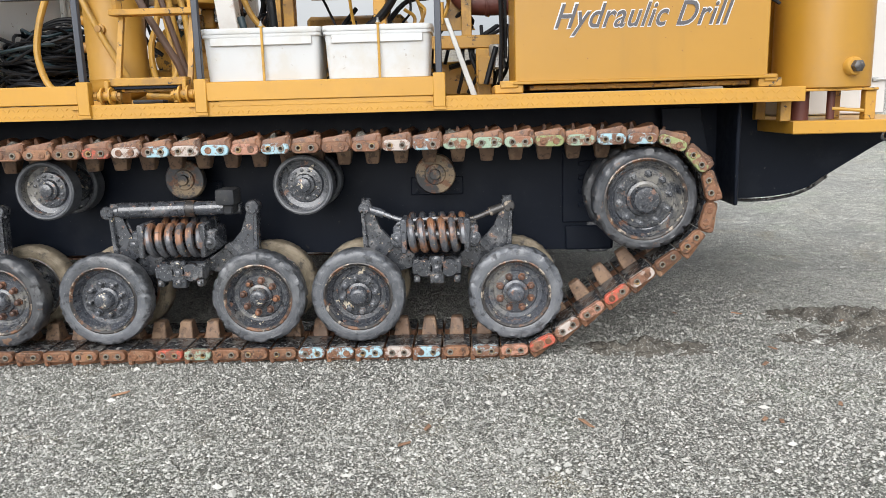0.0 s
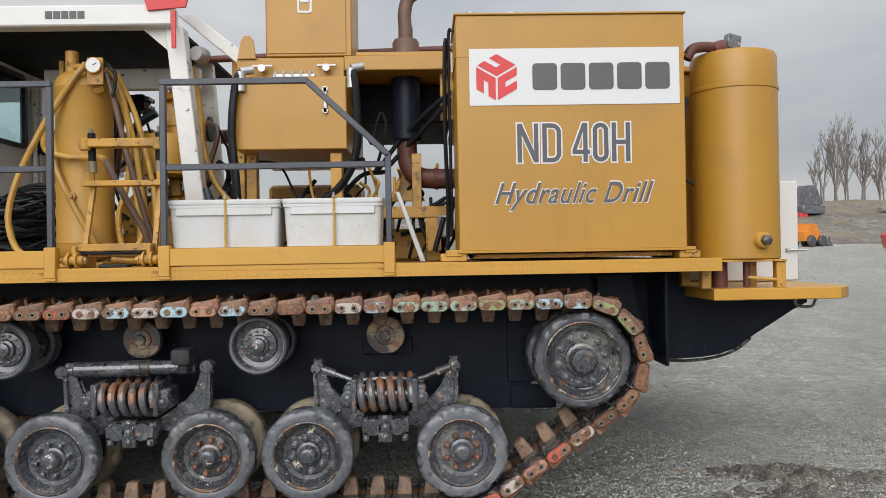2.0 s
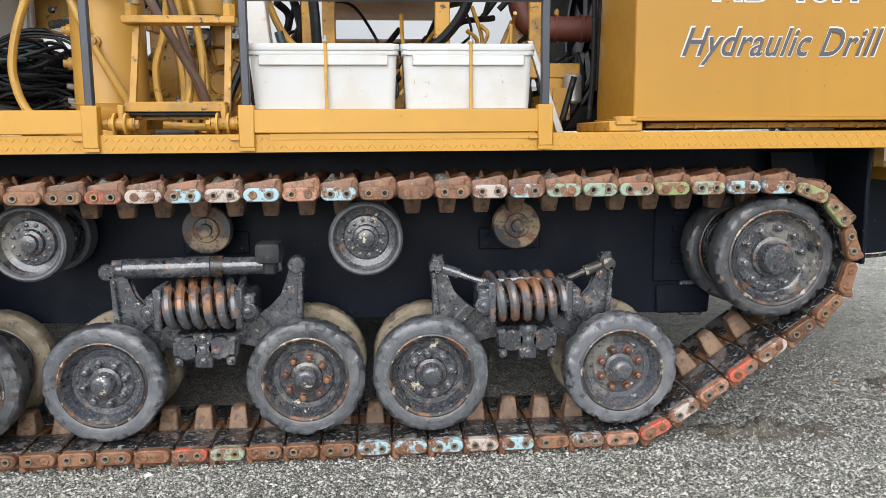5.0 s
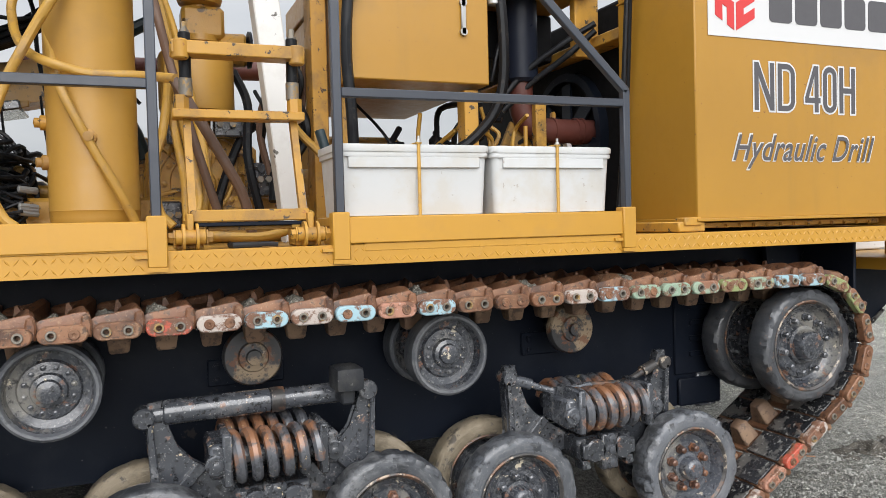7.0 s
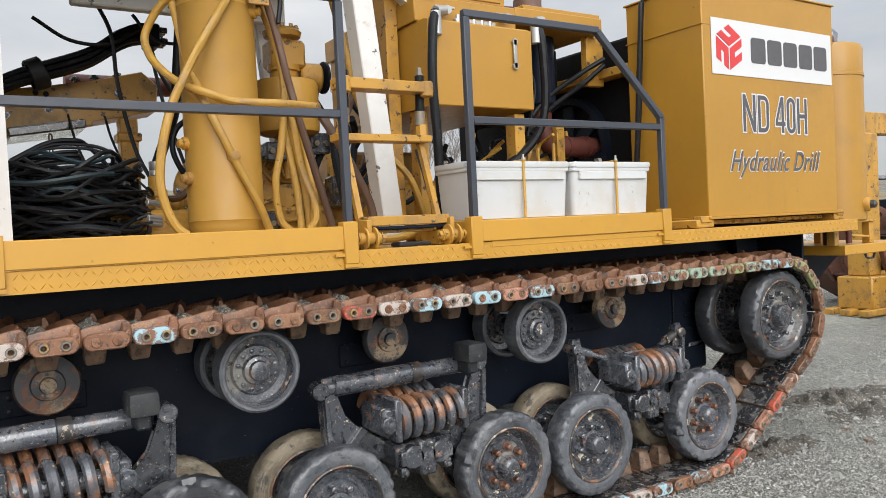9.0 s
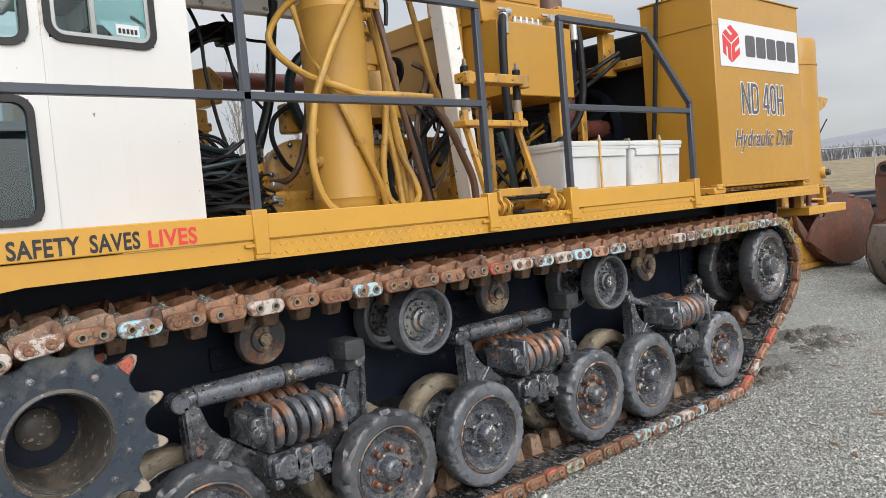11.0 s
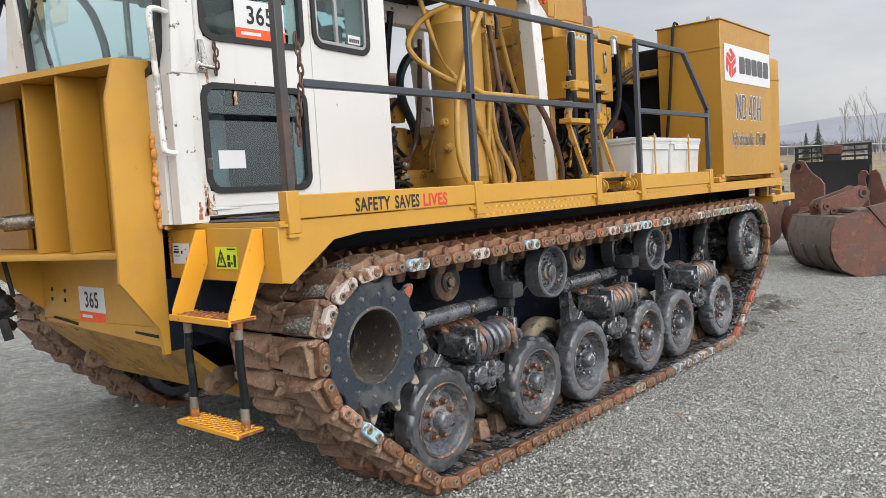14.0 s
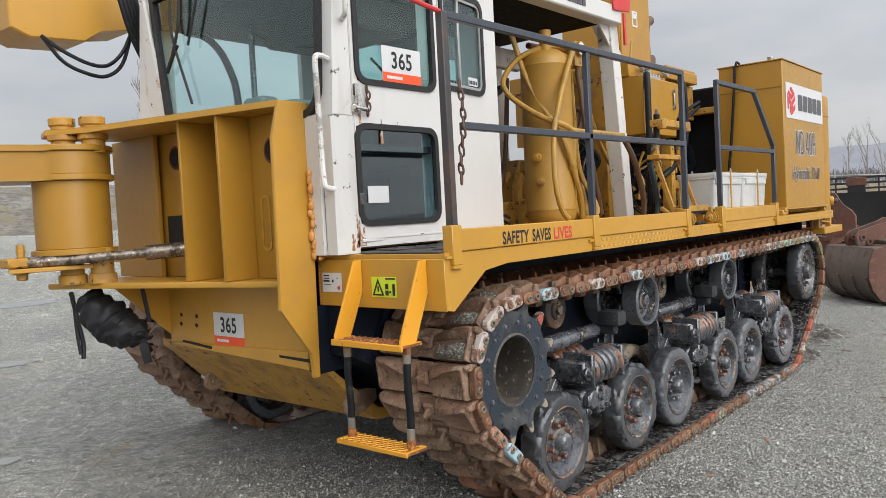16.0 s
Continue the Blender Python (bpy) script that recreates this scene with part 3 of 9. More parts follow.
def slab(bm, outline, axis, a, b, bevel=0.0):
    """An outline pushed along an axis from a to b: (x, z) for "y", (y, z) for "x", (x, y) for "z"."""
    put = {"y": lambda p, h: (p[0], h, p[1]), "x": lambda p, h: (h, p[0], p[1]), "z": lambda p, h: (p[0], p[1], h)}[axis]
    lo, hi = [bm.verts.new(put(p, a)) for p in outline], [bm.verts.new(put(p, b)) for p in outline]
    n = len(outline)
    fs = [bm.faces.new(lo[::-1]), bm.faces.new(hi)] + [bm.faces.new((lo[i], lo[(i + 1) % n], hi[(i + 1) % n], hi[i])) for i in range(n)]
    if bevel:
        es = list({e for f in fs[:2] for e in f.edges})
        bmesh.ops.bevel(bm, geom=es, offset=bevel, segments=1, affect="EDGES")
    return bm


def ring_slab(bm, outer, inner, axis, a, b):
    """A frame between two outlines with the same number of points."""
    put = {"y": lambda p, h: (p[0], h, p[1]), "x": lambda p, h: (h, p[0], p[1]), "z": lambda p, h: (p[0], p[1], h)}[axis]
    o0, o1, i0, i1 = ([bm.verts.new(put(p, h)) for p in pts] for pts, h in ((outer, a), (outer, b), (inner, a), (inner, b)))
    n = len(outer)
    for k in range(n):
        j = (k + 1) % n
        for q in ((o0[k], o0[j], o1[j], o1[k]), (i0[j], i0[k], i1[k], i1[j]), (o0[j], o0[k], i0[k], i0[j]), (o1[k], o1[j], i1[j], i1[k])):
            bm.faces.new(q)
    return bm


def round_rect(x0, x1, z0, z1, r, k=5):
    pts = []
    for cx, cz, a0 in ((x1 - r, z1 - r, 0), (x0 + r, z1 - r, 90), (x0 + r, z0 + r, 180), (x1 - r, z0 + r, 270)):
        pts += [(cx + r * math.cos(radians(a0 + 90 * i / k)), cz + r * math.sin(radians(a0 + 90 * i / k))) for i in range(k + 1)]
    return pts


def circle(cx, cz, r, n=24, a0=0.0):
    return [(cx + r * math.cos(a0 + 2 * math.pi * i / n), cz + r * math.sin(a0 + 2 * math.pi * i / n)) for i in range(n)]


def bolt(bm, at, axis=(0, -1, 0), r=0.014, h=0.014, seg=6):
    u, v, d = frame_of(axis)
    at = Vector(at)
    lathe(bm, [(r * 1.45, 0), (r * 1.45, h * 0.25), (r, h * 0.26), (r, h), (r * 0.55, h * 1.15), (0, h * 1.15)], at, d, seg)
    return bm


def words(name, text, at, box4, material, parent, label="", thick=0.0008, shear=0.0, bold=0.0, grow=0.0):
    """Lettering fitted into (x0, x1, z0, z1) of the pose at, which faces -y."""
    cu = bpy.data.curves.new(name, "FONT")
    cu.body, cu.size, cu.extrude, cu.shear, cu.offset, cu.resolution_u = text, 1.0, 0.0, shear, bold, 4
    cu.space_character = 1.07
    ob = new(name, cu)
    me = bpy.data.meshes.new_from_object(ob.evaluated_get(bpy.context.evaluated_depsgraph_get()))
    bpy.data.objects.remove(ob)
    bpy.data.curves.remove(cu)
    x0, x1, z0, z1 = box4
    co = np.array([v.co[:] for v in me.vertices])
    lo, hi = co.min(0), co.max(0)
    for v in me.vertices:
        fx, fz = (v.co.x - lo[0]) / (hi[0] - lo[0]), (v.co.y - lo[1]) / (hi[1] - lo[1])
        v.co = (x0 - grow + fx * (x1 - x0 + 2 * grow), -thick, z0 - grow + fz * (z1 - z0 + 2 * grow))
    me.materials.clear()
    me.materials.append(material)
    o = new(name, me)
    o.parent, o.matrix_basis = parent, at
    if label:
        o["label"] = label
    return o


def level(x, y):
    """The yard's height: it falls gently towards the open side."""
    z = -0.03 + 0.045 * (min(y, 45.0) - 4.2)
    z += 0.012 * noise.noise((x * 0.35, y * 0.35, 0.0))
    d = math.hypot((x - 2.35) / 1.5, (y - 4.88) / 0.6)
    if d < 1.0:
        z += (1 - d) * (0.02 + 0.055 * noise.noise((x * 4.5, y * 4.5, 2.0)) + 0.03 * noise.noise((x * 13, y * 13, 5.0)))
    return z


# ---- ground ----
def lines(lo, hi, fine):
    s, v, step = [], fine[0], 0.4
    a, b, d = fine
    while v <= b:
        s.append(v)
        v += d
    for sgn, start, end in ((1, b, hi), (-1, a, lo)):
        v, step = start, 0.3
        while (v < end) if sgn > 0 else (v > end):
            v += sgn * step
            if abs(v) > 14:
                step *= 1.35
            s.append(v)
    return sorted(s)


def build_ground():
    xs, ys = lines(-600, 700, (0.9, 4.0, 0.05)), lines(-500, 900, (4.2, 5.6, 0.05))
    vs = [(x, y, level(x, y)) for y in ys for x in xs]
    w = len(xs)
    fs = [(j * w + i, j * w + i + 1, (j + 1) * w + i + 1, (j + 1) * w + i) for j in range(len(ys) - 1) for i in range(w - 1)]
    me = bpy.data.meshes.new("ground")
    me.from_pydata(vs, [], fs)
    for f in me.polygons:
        f.use_smooth = True
    me.materials.append(GRAVEL)
    tagged(new("ground", me), "flat yard of damp grey crushed gravel", "ground", kind="structure")


def build_stones(count=190000):
    rng = np.random.default_rng(4)
    x = -9.0 + 16.0 * rng.beta(1.5, 1.5, count)
    y = 1.3 + 6.2 * rng.beta(1.5, 2.2, count)
    base = np.array([(1, 0, 0), (-1, 0, 0), (0, 1, 0), (0, -1, 0), (0, 0, 1), (0, 0, -1)], float)
    tri = np.array([(0, 2, 4), (2, 1, 4), (1, 3, 4), (3, 0, 4), (2, 0, 5), (1, 2, 5), (3, 1, 5), (0, 3, 5)])
    size = 0.0042 + 0.0062 * rng.random(count) ** 2.0 + 0.014 * (rng.random(count) > 0.997)
    ang = rng.uniform(0, 6.283, count)
    jit = rng.uniform(0.6, 1.35, (count, 6, 1))
    v = base[None] * jit * size[:, None, None]
    v[:, :, 2] *= 0.7
    v += rng.uniform(-0.25, 0.25, v.shape) * size[:, None, None]
    c, s = np.cos(ang)[:, None], np.sin(ang)[:, None]
    vx, vy = v[:, :, 0] * c - v[:, :, 1] * s, v[:, :, 0] * s + v[:, :, 1] * c
    z = np.array([level(a, b) for a, b in zip(x, y)]) + size * 0.3
    V = np.stack([vx + x[:, None], vy + y[:, None], v[:, :, 2] + z[:, None]], -1).reshape(-1, 3)
    F = (tri[None] + (np.arange(count) * 6)[:, None, None]).reshape(-1, 3)
    me = bpy.data.meshes.new("gravel")
    me.from_pydata(V.tolist(), [], F.tolist())
    me.materials.append(STONES)
    tagged(new("gravel", me), "loose grey crushed stones lying over the yard", "gravel", kind="stuff")


build_ground()
build_stones()

# ---- the drill rig: running gear ----
rig = thing("drill_rig", "yellow tracked hydraulic drill rig with white cab and rusty tracks", "drill rig")
TRACK_Y0, TRACK_Y1 = 4.345, 4.98
FAR = 12.06                      # twice the middle line: y of the far side is FAR - y
FAR_LIFT = 0.06
WHEELS = [0.262, -0.680, -1.285, -2.230, -2.880, -3.805]
AXLE_Z = 0.365


def tangent_loop(circles):
    """Arc lengths and points of a belt round circles (x, z, r), clockwise seen from the side."""
    segs, n = [], len(circles)
    tang = []
    for i in range(n):
        (x0, z0, r0), (x1, z1, r1) = circles[i], circles[(i + 1) % n]
        d = math.hypot(x1 - x0, z1 - z0)
        a = math.atan2(z1 - z0, x1 - x0)
        off = math.acos((r0 - r1) / d)
        na = a + off
        tang.append(((x0 + r0 * math.cos(na), z0 + r0 * math.sin(na)), (x1 + r1 * math.cos(na), z1 + r1 * math.sin(na)), na))
    pts = []
    for i in range(n):
        p, q, na = tang[i]
        m = max(2, int(math.dist(p, q) / 0.01))
        pts += [(p[0] + (q[0] - p[0]) * k / m, p[1] + (q[1] - p[1]) * k / m) for k in range(m)]
        x, z, r = circles[(i + 1) % n]
        a0, a1 = na, tang[(i + 1) % n][2]
        while a1 > a0:
            a1 -= 2 * math.pi
        m = max(1, int((a0 - a1) * r / 0.01))
        pts += [(x + r * math.cos(a0 + (a1 - a0) * k / m), z + r * math.sin(a0 + (a1 - a0) * k / m)) for k in range(m)]
    return pts


LOOP = tangent_loop([(-4.335, 0.885, 0.362), (1.008, 0.915, 0.352), (WHEELS[0], AXLE_Z, 0.322), (WHEELS[5], AXLE_Z, 0.322)])
LEN = [0.0]
for p, q in zip(LOOP, LOOP[1:] + LOOP[:1]):
    LEN.append(LEN[-1] + math.dist(p, q))
PADS = 77
PITCH = LEN[-1] / PADS
START = 0.969 - LOOP[0][0] - 38 * PITCH      # pad 38 sits at the top, just before the idler


def on_loop(s):
    s %= LEN[-1]
    i = int(np.searchsorted(LEN, s, side="right")) - 1
    f = (s - LEN[i]) / (LEN[i + 1] - LEN[i])
    p, q = LOOP[i], LOOP[(i + 1) % len(LOOP)]
    return p[0] + (q[0] - p[0]) * f, p[1] + (q[1] - p[1]) * f


def pad_pose(s, y=0.0, flip=False, lift=0.0):
    (xa, za), (xb, zb), (x, z) = on_loop(s - PITCH / 2), on_loop(s + PITCH / 2), on_loop(s)
    x, z = (xa + xb + 2 * x) / 4, (za + zb + 2 * z) / 4
    t = Vector((xb - xa, 0, zb - za)).normalized()
    n = Vector((-t.z, 0, t.x))
    m = Matrix.Identity(4)
    m.col[0], m.col[1], m.col[2] = (*t, 0), (0, -1 if flip else 1, 0, 0), (*n, 0)
    m.col[3] = (x, y, z + lift, 1)
    return m


def pad_body():
    """Cast track pad in two folded halves with a channel between: local x along the track, y across it, z outwards.
    Each half has a raised outer wall, then a trough beside a ridge that swings across it."""
    bm = bmesh.new()
    xs = (-0.087, -0.074, -0.046, -0.014, 0.020, 0.048, 0.070, 0.087)
    wall = (0.044, 0.052, 0.056, 0.060, 0.066, 0.071, 0.074, 0.064)
    trough = (0.034, 0.026, 0.022, 0.023, 0.034, 0.062, 0.084, 0.066)
    rows_of = ((4.392, 0.0, 0.55, 0.0), (4.397, 0.0, 0.95, 0.0), (4.402, 0.0, 1.0, 0.0), (4.416, 0.25, 1.0, 0.0), (4.428, 1.0, 1.0, -0.002), (4.460, 1.0, 1.04, -0.008), (4.495, 1.0, 1.0, -0.018),
               (4.530, 1.0, 0.90, -0.034), (4.565, 1.0, 0.74, -0.052), (4.600, 1.0, 0.60, -0.066), (4.628, 1.0, 0.46, -0.072))
    for mirror in (False, True):
        rows = []
        for y, w, h, sh in (rows_of[::-1] if mirror else rows_of):
            yy = 2 * 4.686 - y if mirror else y
            row = [bm.verts.new((-0.084, yy, -0.012))]
            for x, za, zb in zip(xs, wall, trough):
                z = (za + (zb - za) * w)
                k = max(0.0, (z - 0.022) / 0.062) * w
                q = 0.0022 * noise.noise((x * 31, yy * 31, z * 17))
                row.append(bm.verts.new((max(-0.088, x + sh * k) + q, yy, 0.016 + (z - 0.016) * h + q)))
            row.append(bm.verts.new((0.084, yy, -0.012)))
            rows.append(row)
        n = len(rows[0])
        for a, b in zip(rows, rows[1:]):
            for i in range(n):
                j = (i + 1) % n
                bm.faces.new((a[i], a[j], b[j], b[i]))
        bm.faces.new(rows[0][::-1])
        bm.faces.new(rows[-1])
    box(bm, -0.080, 0.080, 4.626, 4.746, -0.012, 0.010, 0.004)
    box(bm, -0.040, 0.040, 4.652, 4.720, 0.006, 0.034, 0.010)
    slab(bm, [(-0.022, 0.020), (0.024, 0.020), (0.012, 0.066), (0.004, 0.086), (-0.010, 0.082), (-0.008, 0.056)], "y", 4.668, 4.690, 0.003)
    slab(bm, [(0.056, -0.016), (0.092, -0.016), (0.096, 0.030), (0.090, 0.060), (0.078, 0.066), (0.062, 0.060), (0.054, 0.020)], "y", 4.366, 4.395, 0.007)
    for x in (-0.050, 0.050):
        rod(bm, (x, 4.375, 0), (x, 4.43, 0), 0.026, seg=10, ease=0.004)
    return bm


def pad_gravel(seed):
    """Crushed stones caught in the pad's trough."""
    bm = bmesh.new()
    rng = random.Random(seed)
    n, w = 15, 8
    vs = []
    for j in range(n + 1):
        row = []
        for i in range(w + 1):
            y, u = 4.424 + 0.175 * j / n, i / w
            x = -0.080 + (0.088 - 0.05 * max(0, (y - 4.47) / 0.13)) * u
            hump = 0.044 * math.sin(math.pi * u) ** 0.6 * math.sin(math.pi * j / n) ** 0.5 * (0.7 + 0.5 * noise.noise((x * 40, y * 25, seed)))
            row.append(bm.verts.new((x + rng.uniform(-0.003, 0.003), y + rng.uniform(-0.004, 0.004), 0.030 + hump + (rng.uniform(0, 0.009) if 0 < i < w and 0 < j < n else 0) + 0.012 * max(0, u - 0.8))))
        vs.append(row)
    for j in range(n):
        for i in range(w):
            bm.faces.new((vs[j][i], vs[j][i + 1], vs[j + 1][i + 1], vs[j + 1][i]))
    return bm


def pad_wear(y0, y1):
    bm = bmesh.new()
    box(bm, -0.080, 0.078, y0, y1, -0.026, -0.0125, 0.004)
    return bm


def side_link(y0=4.345):
    """Rounded end link with two hollow pin holes."""
    bm = bmesh.new()

    def loop(pts, y):
        vs = [bm.verts.new((x, y, z)) for x, z in pts]
        return vs, [bm.edges.new((vs[i], vs[(i + 1) % len(vs)])) for i in range(len(vs))]

    def wall(a, b):
        for i in range(len(a)):
            j = (i + 1) % len(a)
            bm.faces.new((a[i], a[j], b[j], b[i]))

    arc = [(1, radians(d)) for d in range(-90, 91, 22)] + [(-1, radians(d)) for d in range(90, 271, 22)]
    out, inn = [[(0.049 * sx + r * math.cos(a), r * math.sin(a)) for sx, a in arc] for r in (0.031, 0.0265)]
    front, edges = loop(inn, y0)
    side, _ = loop(out, y0 + 0.005)
    back, _ = loop(out, y0 + 0.038)
    for px in (-0.036, 0.036):
        hole = [(px + 0.0100 * math.cos(a), 0.0100 * math.sin(a)) for a in (2 * math.pi * k / 12 for k in range(12))]
        rim_v, rim_e = loop(hole, y0)
        deep, _ = loop(hole, y0 + 0.034)
        wall(rim_v, deep)
        bm.faces.new(deep)
        edges += rim_e
    bmesh.ops.triangle_fill(bm, edges=edges, use_beauty=True)
    wall(front, side)
    wall(side, back)
    bm.faces.new(back)
    return bm


def link_pin(y0=4.345, plug=False):
    bm = bmesh.new()
    if plug:
        lathe(bm, [(0.0195, 0.004), (0.0195, -0.003), (0.017, -0.0055), (0.006, -0.0055), (0.004, -0.003), (0, -0.003)], (0, y0, 0), (0, 1, 0), 14)
    else:
        lathe(bm, [(0.0185, 0.002), (0.0185, -0.004), (0.0165, -0.0065), (0.0115, -0.0065), (0.0096, -0.004), (0.0094, 0.020)], (0, y0, 0), (0, 1, 0), 14)
    return bm


def guide_lug():
    bm = bmesh.new()
    lo = [(-0.052, 4.632), (0.052, 4.632), (0.052, 4.752), (-0.052, 4.752)]
    hi = [(-0.038, 4.650), (0.034, 4.656), (0.030, 4.722), (-0.034, 4.728)]
    a, b = [bm.verts.new((x, y, -0.01)) for x, y in lo], [bm.verts.new((x, y, -0.125)) for x, y in hi]
    for i in range(4):
        j = (i + 1) % 4
        bm.faces.new((a[i], a[j], b[j], b[i]))
    bm.faces.new(b)
    bm.faces.new(a[::-1])
    bmesh.ops.bevel(bm, geom=list(bm.edges), offset=0.007, segments=1, affect="EDGES")
    return bm


MARKS = {"blue": (0, -1, -7, -12, -14, -16, -23, -29, 13, 15, 17, 18, 19, -37), "green": (-2, -4, -5, -6, 23), "lime": (1, 2, -3), "pale": (-8, -15, -17, -31, -32, -33, 7, 10, 16, -26),
         "salmon": (-13, 9, 12, -36), "red": (-18, 8, 11, 24)}


def mark_of(k):
    """The paint left on a side link, counted from the pad before the idler."""
    return next((c for c, some in MARKS.items() if k - 38 in some), "rust")


squeeze = Matrix.Diagonal((0.962, 1, 1, 1))
pad_m = link_mesh("track_pad", pad_body(), RUST, 30)
pad_m.transform(squeeze)
wear_m = [link_mesh("wear_plate", pad_wear(4.402, 4.618), MUDPAD), link_mesh("wear_plate", pad_wear(4.765, 4.965), MUDPAD)]
lug_m = link_mesh("guide_lug", guide_lug(), RUSTLUG)
pin_m = [link_mesh("link_pin", link_pin(), FERRULE), link_mesh("link_pin", link_pin(plug=True), RUST)]
pack_m = [link_mesh("packed_gravel", pad_gravel(i), GRAVELPACK) for i in range(4)]
link_m = {k: link_mesh("side_link", side_link(), v) for k, v in LINKS.items()}


def muddy(me):
    me = me.copy()
    me.materials[0] = RUSTMUD
    return me


pad_mud, wear_mud = muddy(pad_m), [muddy(me) for me in wear_m]


def track(flip):
    for k in range(PADS):
        m = pad_pose(START + k * PITCH, FAR if flip else 0.0, flip, FAR_LIFT if flip else 0.0)
        x, z = m.translation.x, m.translation.z
        caked = x < -4.05 and z > 0.25
        pad = new("track_pad", pad_mud if caked else pad_m)
        pad.parent, pad.matrix_basis = rig, m
        for name, me in (("side_link", link_m["rust" if flip else mark_of(k)]), ("guide_lug", lug_m), ("wear_plate", (wear_mud if caked else wear_m)[0]), ("wear_plate", (wear_mud if caked else wear_m)[1])):
            if flip and name == "wear_plate":
                continue
            o = new(name, me)
            o.parent = pad
        if not flip:
            for px in (-0.036, 0.036):
                o = new("link_pin", pin_m[1 if (k * 5 + (px > 0)) % 7 < 2 else 0])
                o.parent, o.location = pad, (px, 0, 0)
            if (z > 1.14 and x < 0.9 and ((k * 7) % 10 < 5 or x < -2.2)) or (x < -4.3 and z > 0.8 and k % 2):
                o = new("packed_gravel", pack_m[k % 4])
                o.parent, o.scale = pad, (1, 1, 0.8 + 0.15 * (k % 3))


track(False)
track(True)


def road_wheel(y0, R=0.284, rim=0.206, width=0.135, holes=8, bolt_r=0.100, hub=0.058, deep=0.066, chew=0.65, seed=3, rubber=None, bolts=None, grit=38):
    """A solid-tyred wheel round the y axis at the origin; y0 is its outer face."""
    bm = bmesh.new()
    lathe(bm, [(rim, 0.006), (rim + 0.012, 0.0), (R - 0.045, 0.001), (R - 0.026, 0.0), (R - 0.010, 0.008), (R, 0.024), (R, 0.05), (R, width - 0.03), (R - 0.008, width - 0.01), (R - 0.028, width), (rim, width), (rim, 0.006)], (0, y0, 0), seg=96)
    for v in bm.verts:
        r = math.hypot(v.co.x, v.co.z)
        if r > R - 0.035:
            g = noise.noise((v.co.x * 11 + seed, v.co.y * 9, v.co.z * 11))
            h = noise.noise((v.co.x * grit + seed, v.co.y * 22, v.co.z * grit)) + (0.5 * noise.noise((v.co.x * 47 + seed, v.co.y * 30, v.co.z * 47)) if grit < 38 else 0.0)
            k = 1 + 0.006 * g - chew * 0.12 * max(0.0, h - 0.10) - chew * 0.06 * max(0.0, g - 0.2)
            v.co.x, v.co.z, v.co.y = v.co.x * k, v.co.z * k, v.co.y + chew * 0.016 * h
    tyre = part("road_wheel", bm, rubber or RUBBER, rig)
    bm = bmesh.new()
    lathe(bm, [(rim - 0.004, 0.10), (rim + 0.002, 0.010), (rim + 0.003, 0.001), (rim - 0.004, -0.002), (rim - 0.010, 0.004), (rim - 0.017, 0.012)], (0, y0, 0), seg=40)
    part("rim_edge", bm, RIMRUST, tyre, "rusty rim edge")
    bm = bmesh.new()
    lathe(bm, [(rim - 0.016, 0.008), (rim - 0.026, 0.030), (rim - 0.046, deep), (bolt_r + 0.035, deep + 0.004), (bolt_r + 0.026, deep - 0.006), (hub + 0.022, deep - 0.008), (hub + 0.016, deep - 0.022),
               (hub, deep - 0.026), (hub - 0.004, deep - 0.068), (hub - 0.016, deep - 0.084), (hub * 0.5, deep - 0.088), (0, deep - 0.086)], (0, y0, 0), seg=32)
    part("rim", bm, RIM, tyre)
    bm = bmesh.new()
    bolt(bm, (0, 0, 0), (0, -1, 0), 0.0165, 0.040)
    me = link_mesh("wheel_bolt", bm, bolts or STEEL)
    for i in range(holes):
        a = 2 * math.pi * (i + 0.5) / holes
        o = new("wheel_bolt", me)
        o.parent, o.matrix_basis = tyre, pose(bolt_r * math.cos(a), y0 + deep - 0.005, bolt_r * math.sin(a), 0, i * 17, 0)
    return tyre


RUSTBOLT = surface("rusty_wheel_bolt", (0.12, 0.060, 0.040), 0.4, metal=0.2, tint=0.3, bump=0.4, vary=0.5, coat=0.3, layers=((20, 0.55, 0.62, (0.30, 0.13, 0.06), 0.7, 0.7), (45, 0.6, 0.65, (0.03, 0.028, 0.027), 0.4, 0.7)))
master = road_wheel(0.0)
chewed = road_wheel(0.0, chew=1.0, seed=9, bolts=RUSTBOLT)
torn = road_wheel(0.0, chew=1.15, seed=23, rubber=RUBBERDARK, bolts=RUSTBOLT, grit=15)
inner = road_wheel(0.0, chew=0.7, seed=14, rubber=RUBBERMUD)
inner["label"] = "inner solid-tyred wheel caked with tan mud"
WROT = [0, 13, 31, 55, 74, 95]
made = []
for i, x in enumerate(WHEELS):
    for y in (4.437, 4.788):
        kind = inner if y > 4.6 else torn if i > 3 else chewed if i in (0, 2) else master
        o = again(kind, rig, Matrix.Identity(4)) if kind in made else kind
        o.matrix_basis = pose(x, y, AXLE_Z, 0, WROT[i] + (20 if y > 4.6 else 0), 0)
        made.append(o)
    for y in (FAR - 4.437, FAR - 4.788):
        o = again(master, rig, pose(x, y, AXLE_Z + FAR_LIFT, 0, 10, 180))
    bm = bmesh.new()
    rod(bm, (x, 4.49, AXLE_Z), (x, 4.90, AXLE_Z), 0.045)
    part("axle", bm, STEEL, rig)

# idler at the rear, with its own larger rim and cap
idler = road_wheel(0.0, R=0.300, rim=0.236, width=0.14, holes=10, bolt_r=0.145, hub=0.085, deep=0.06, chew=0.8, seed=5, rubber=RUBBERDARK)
idler.name = "idler_wheel"
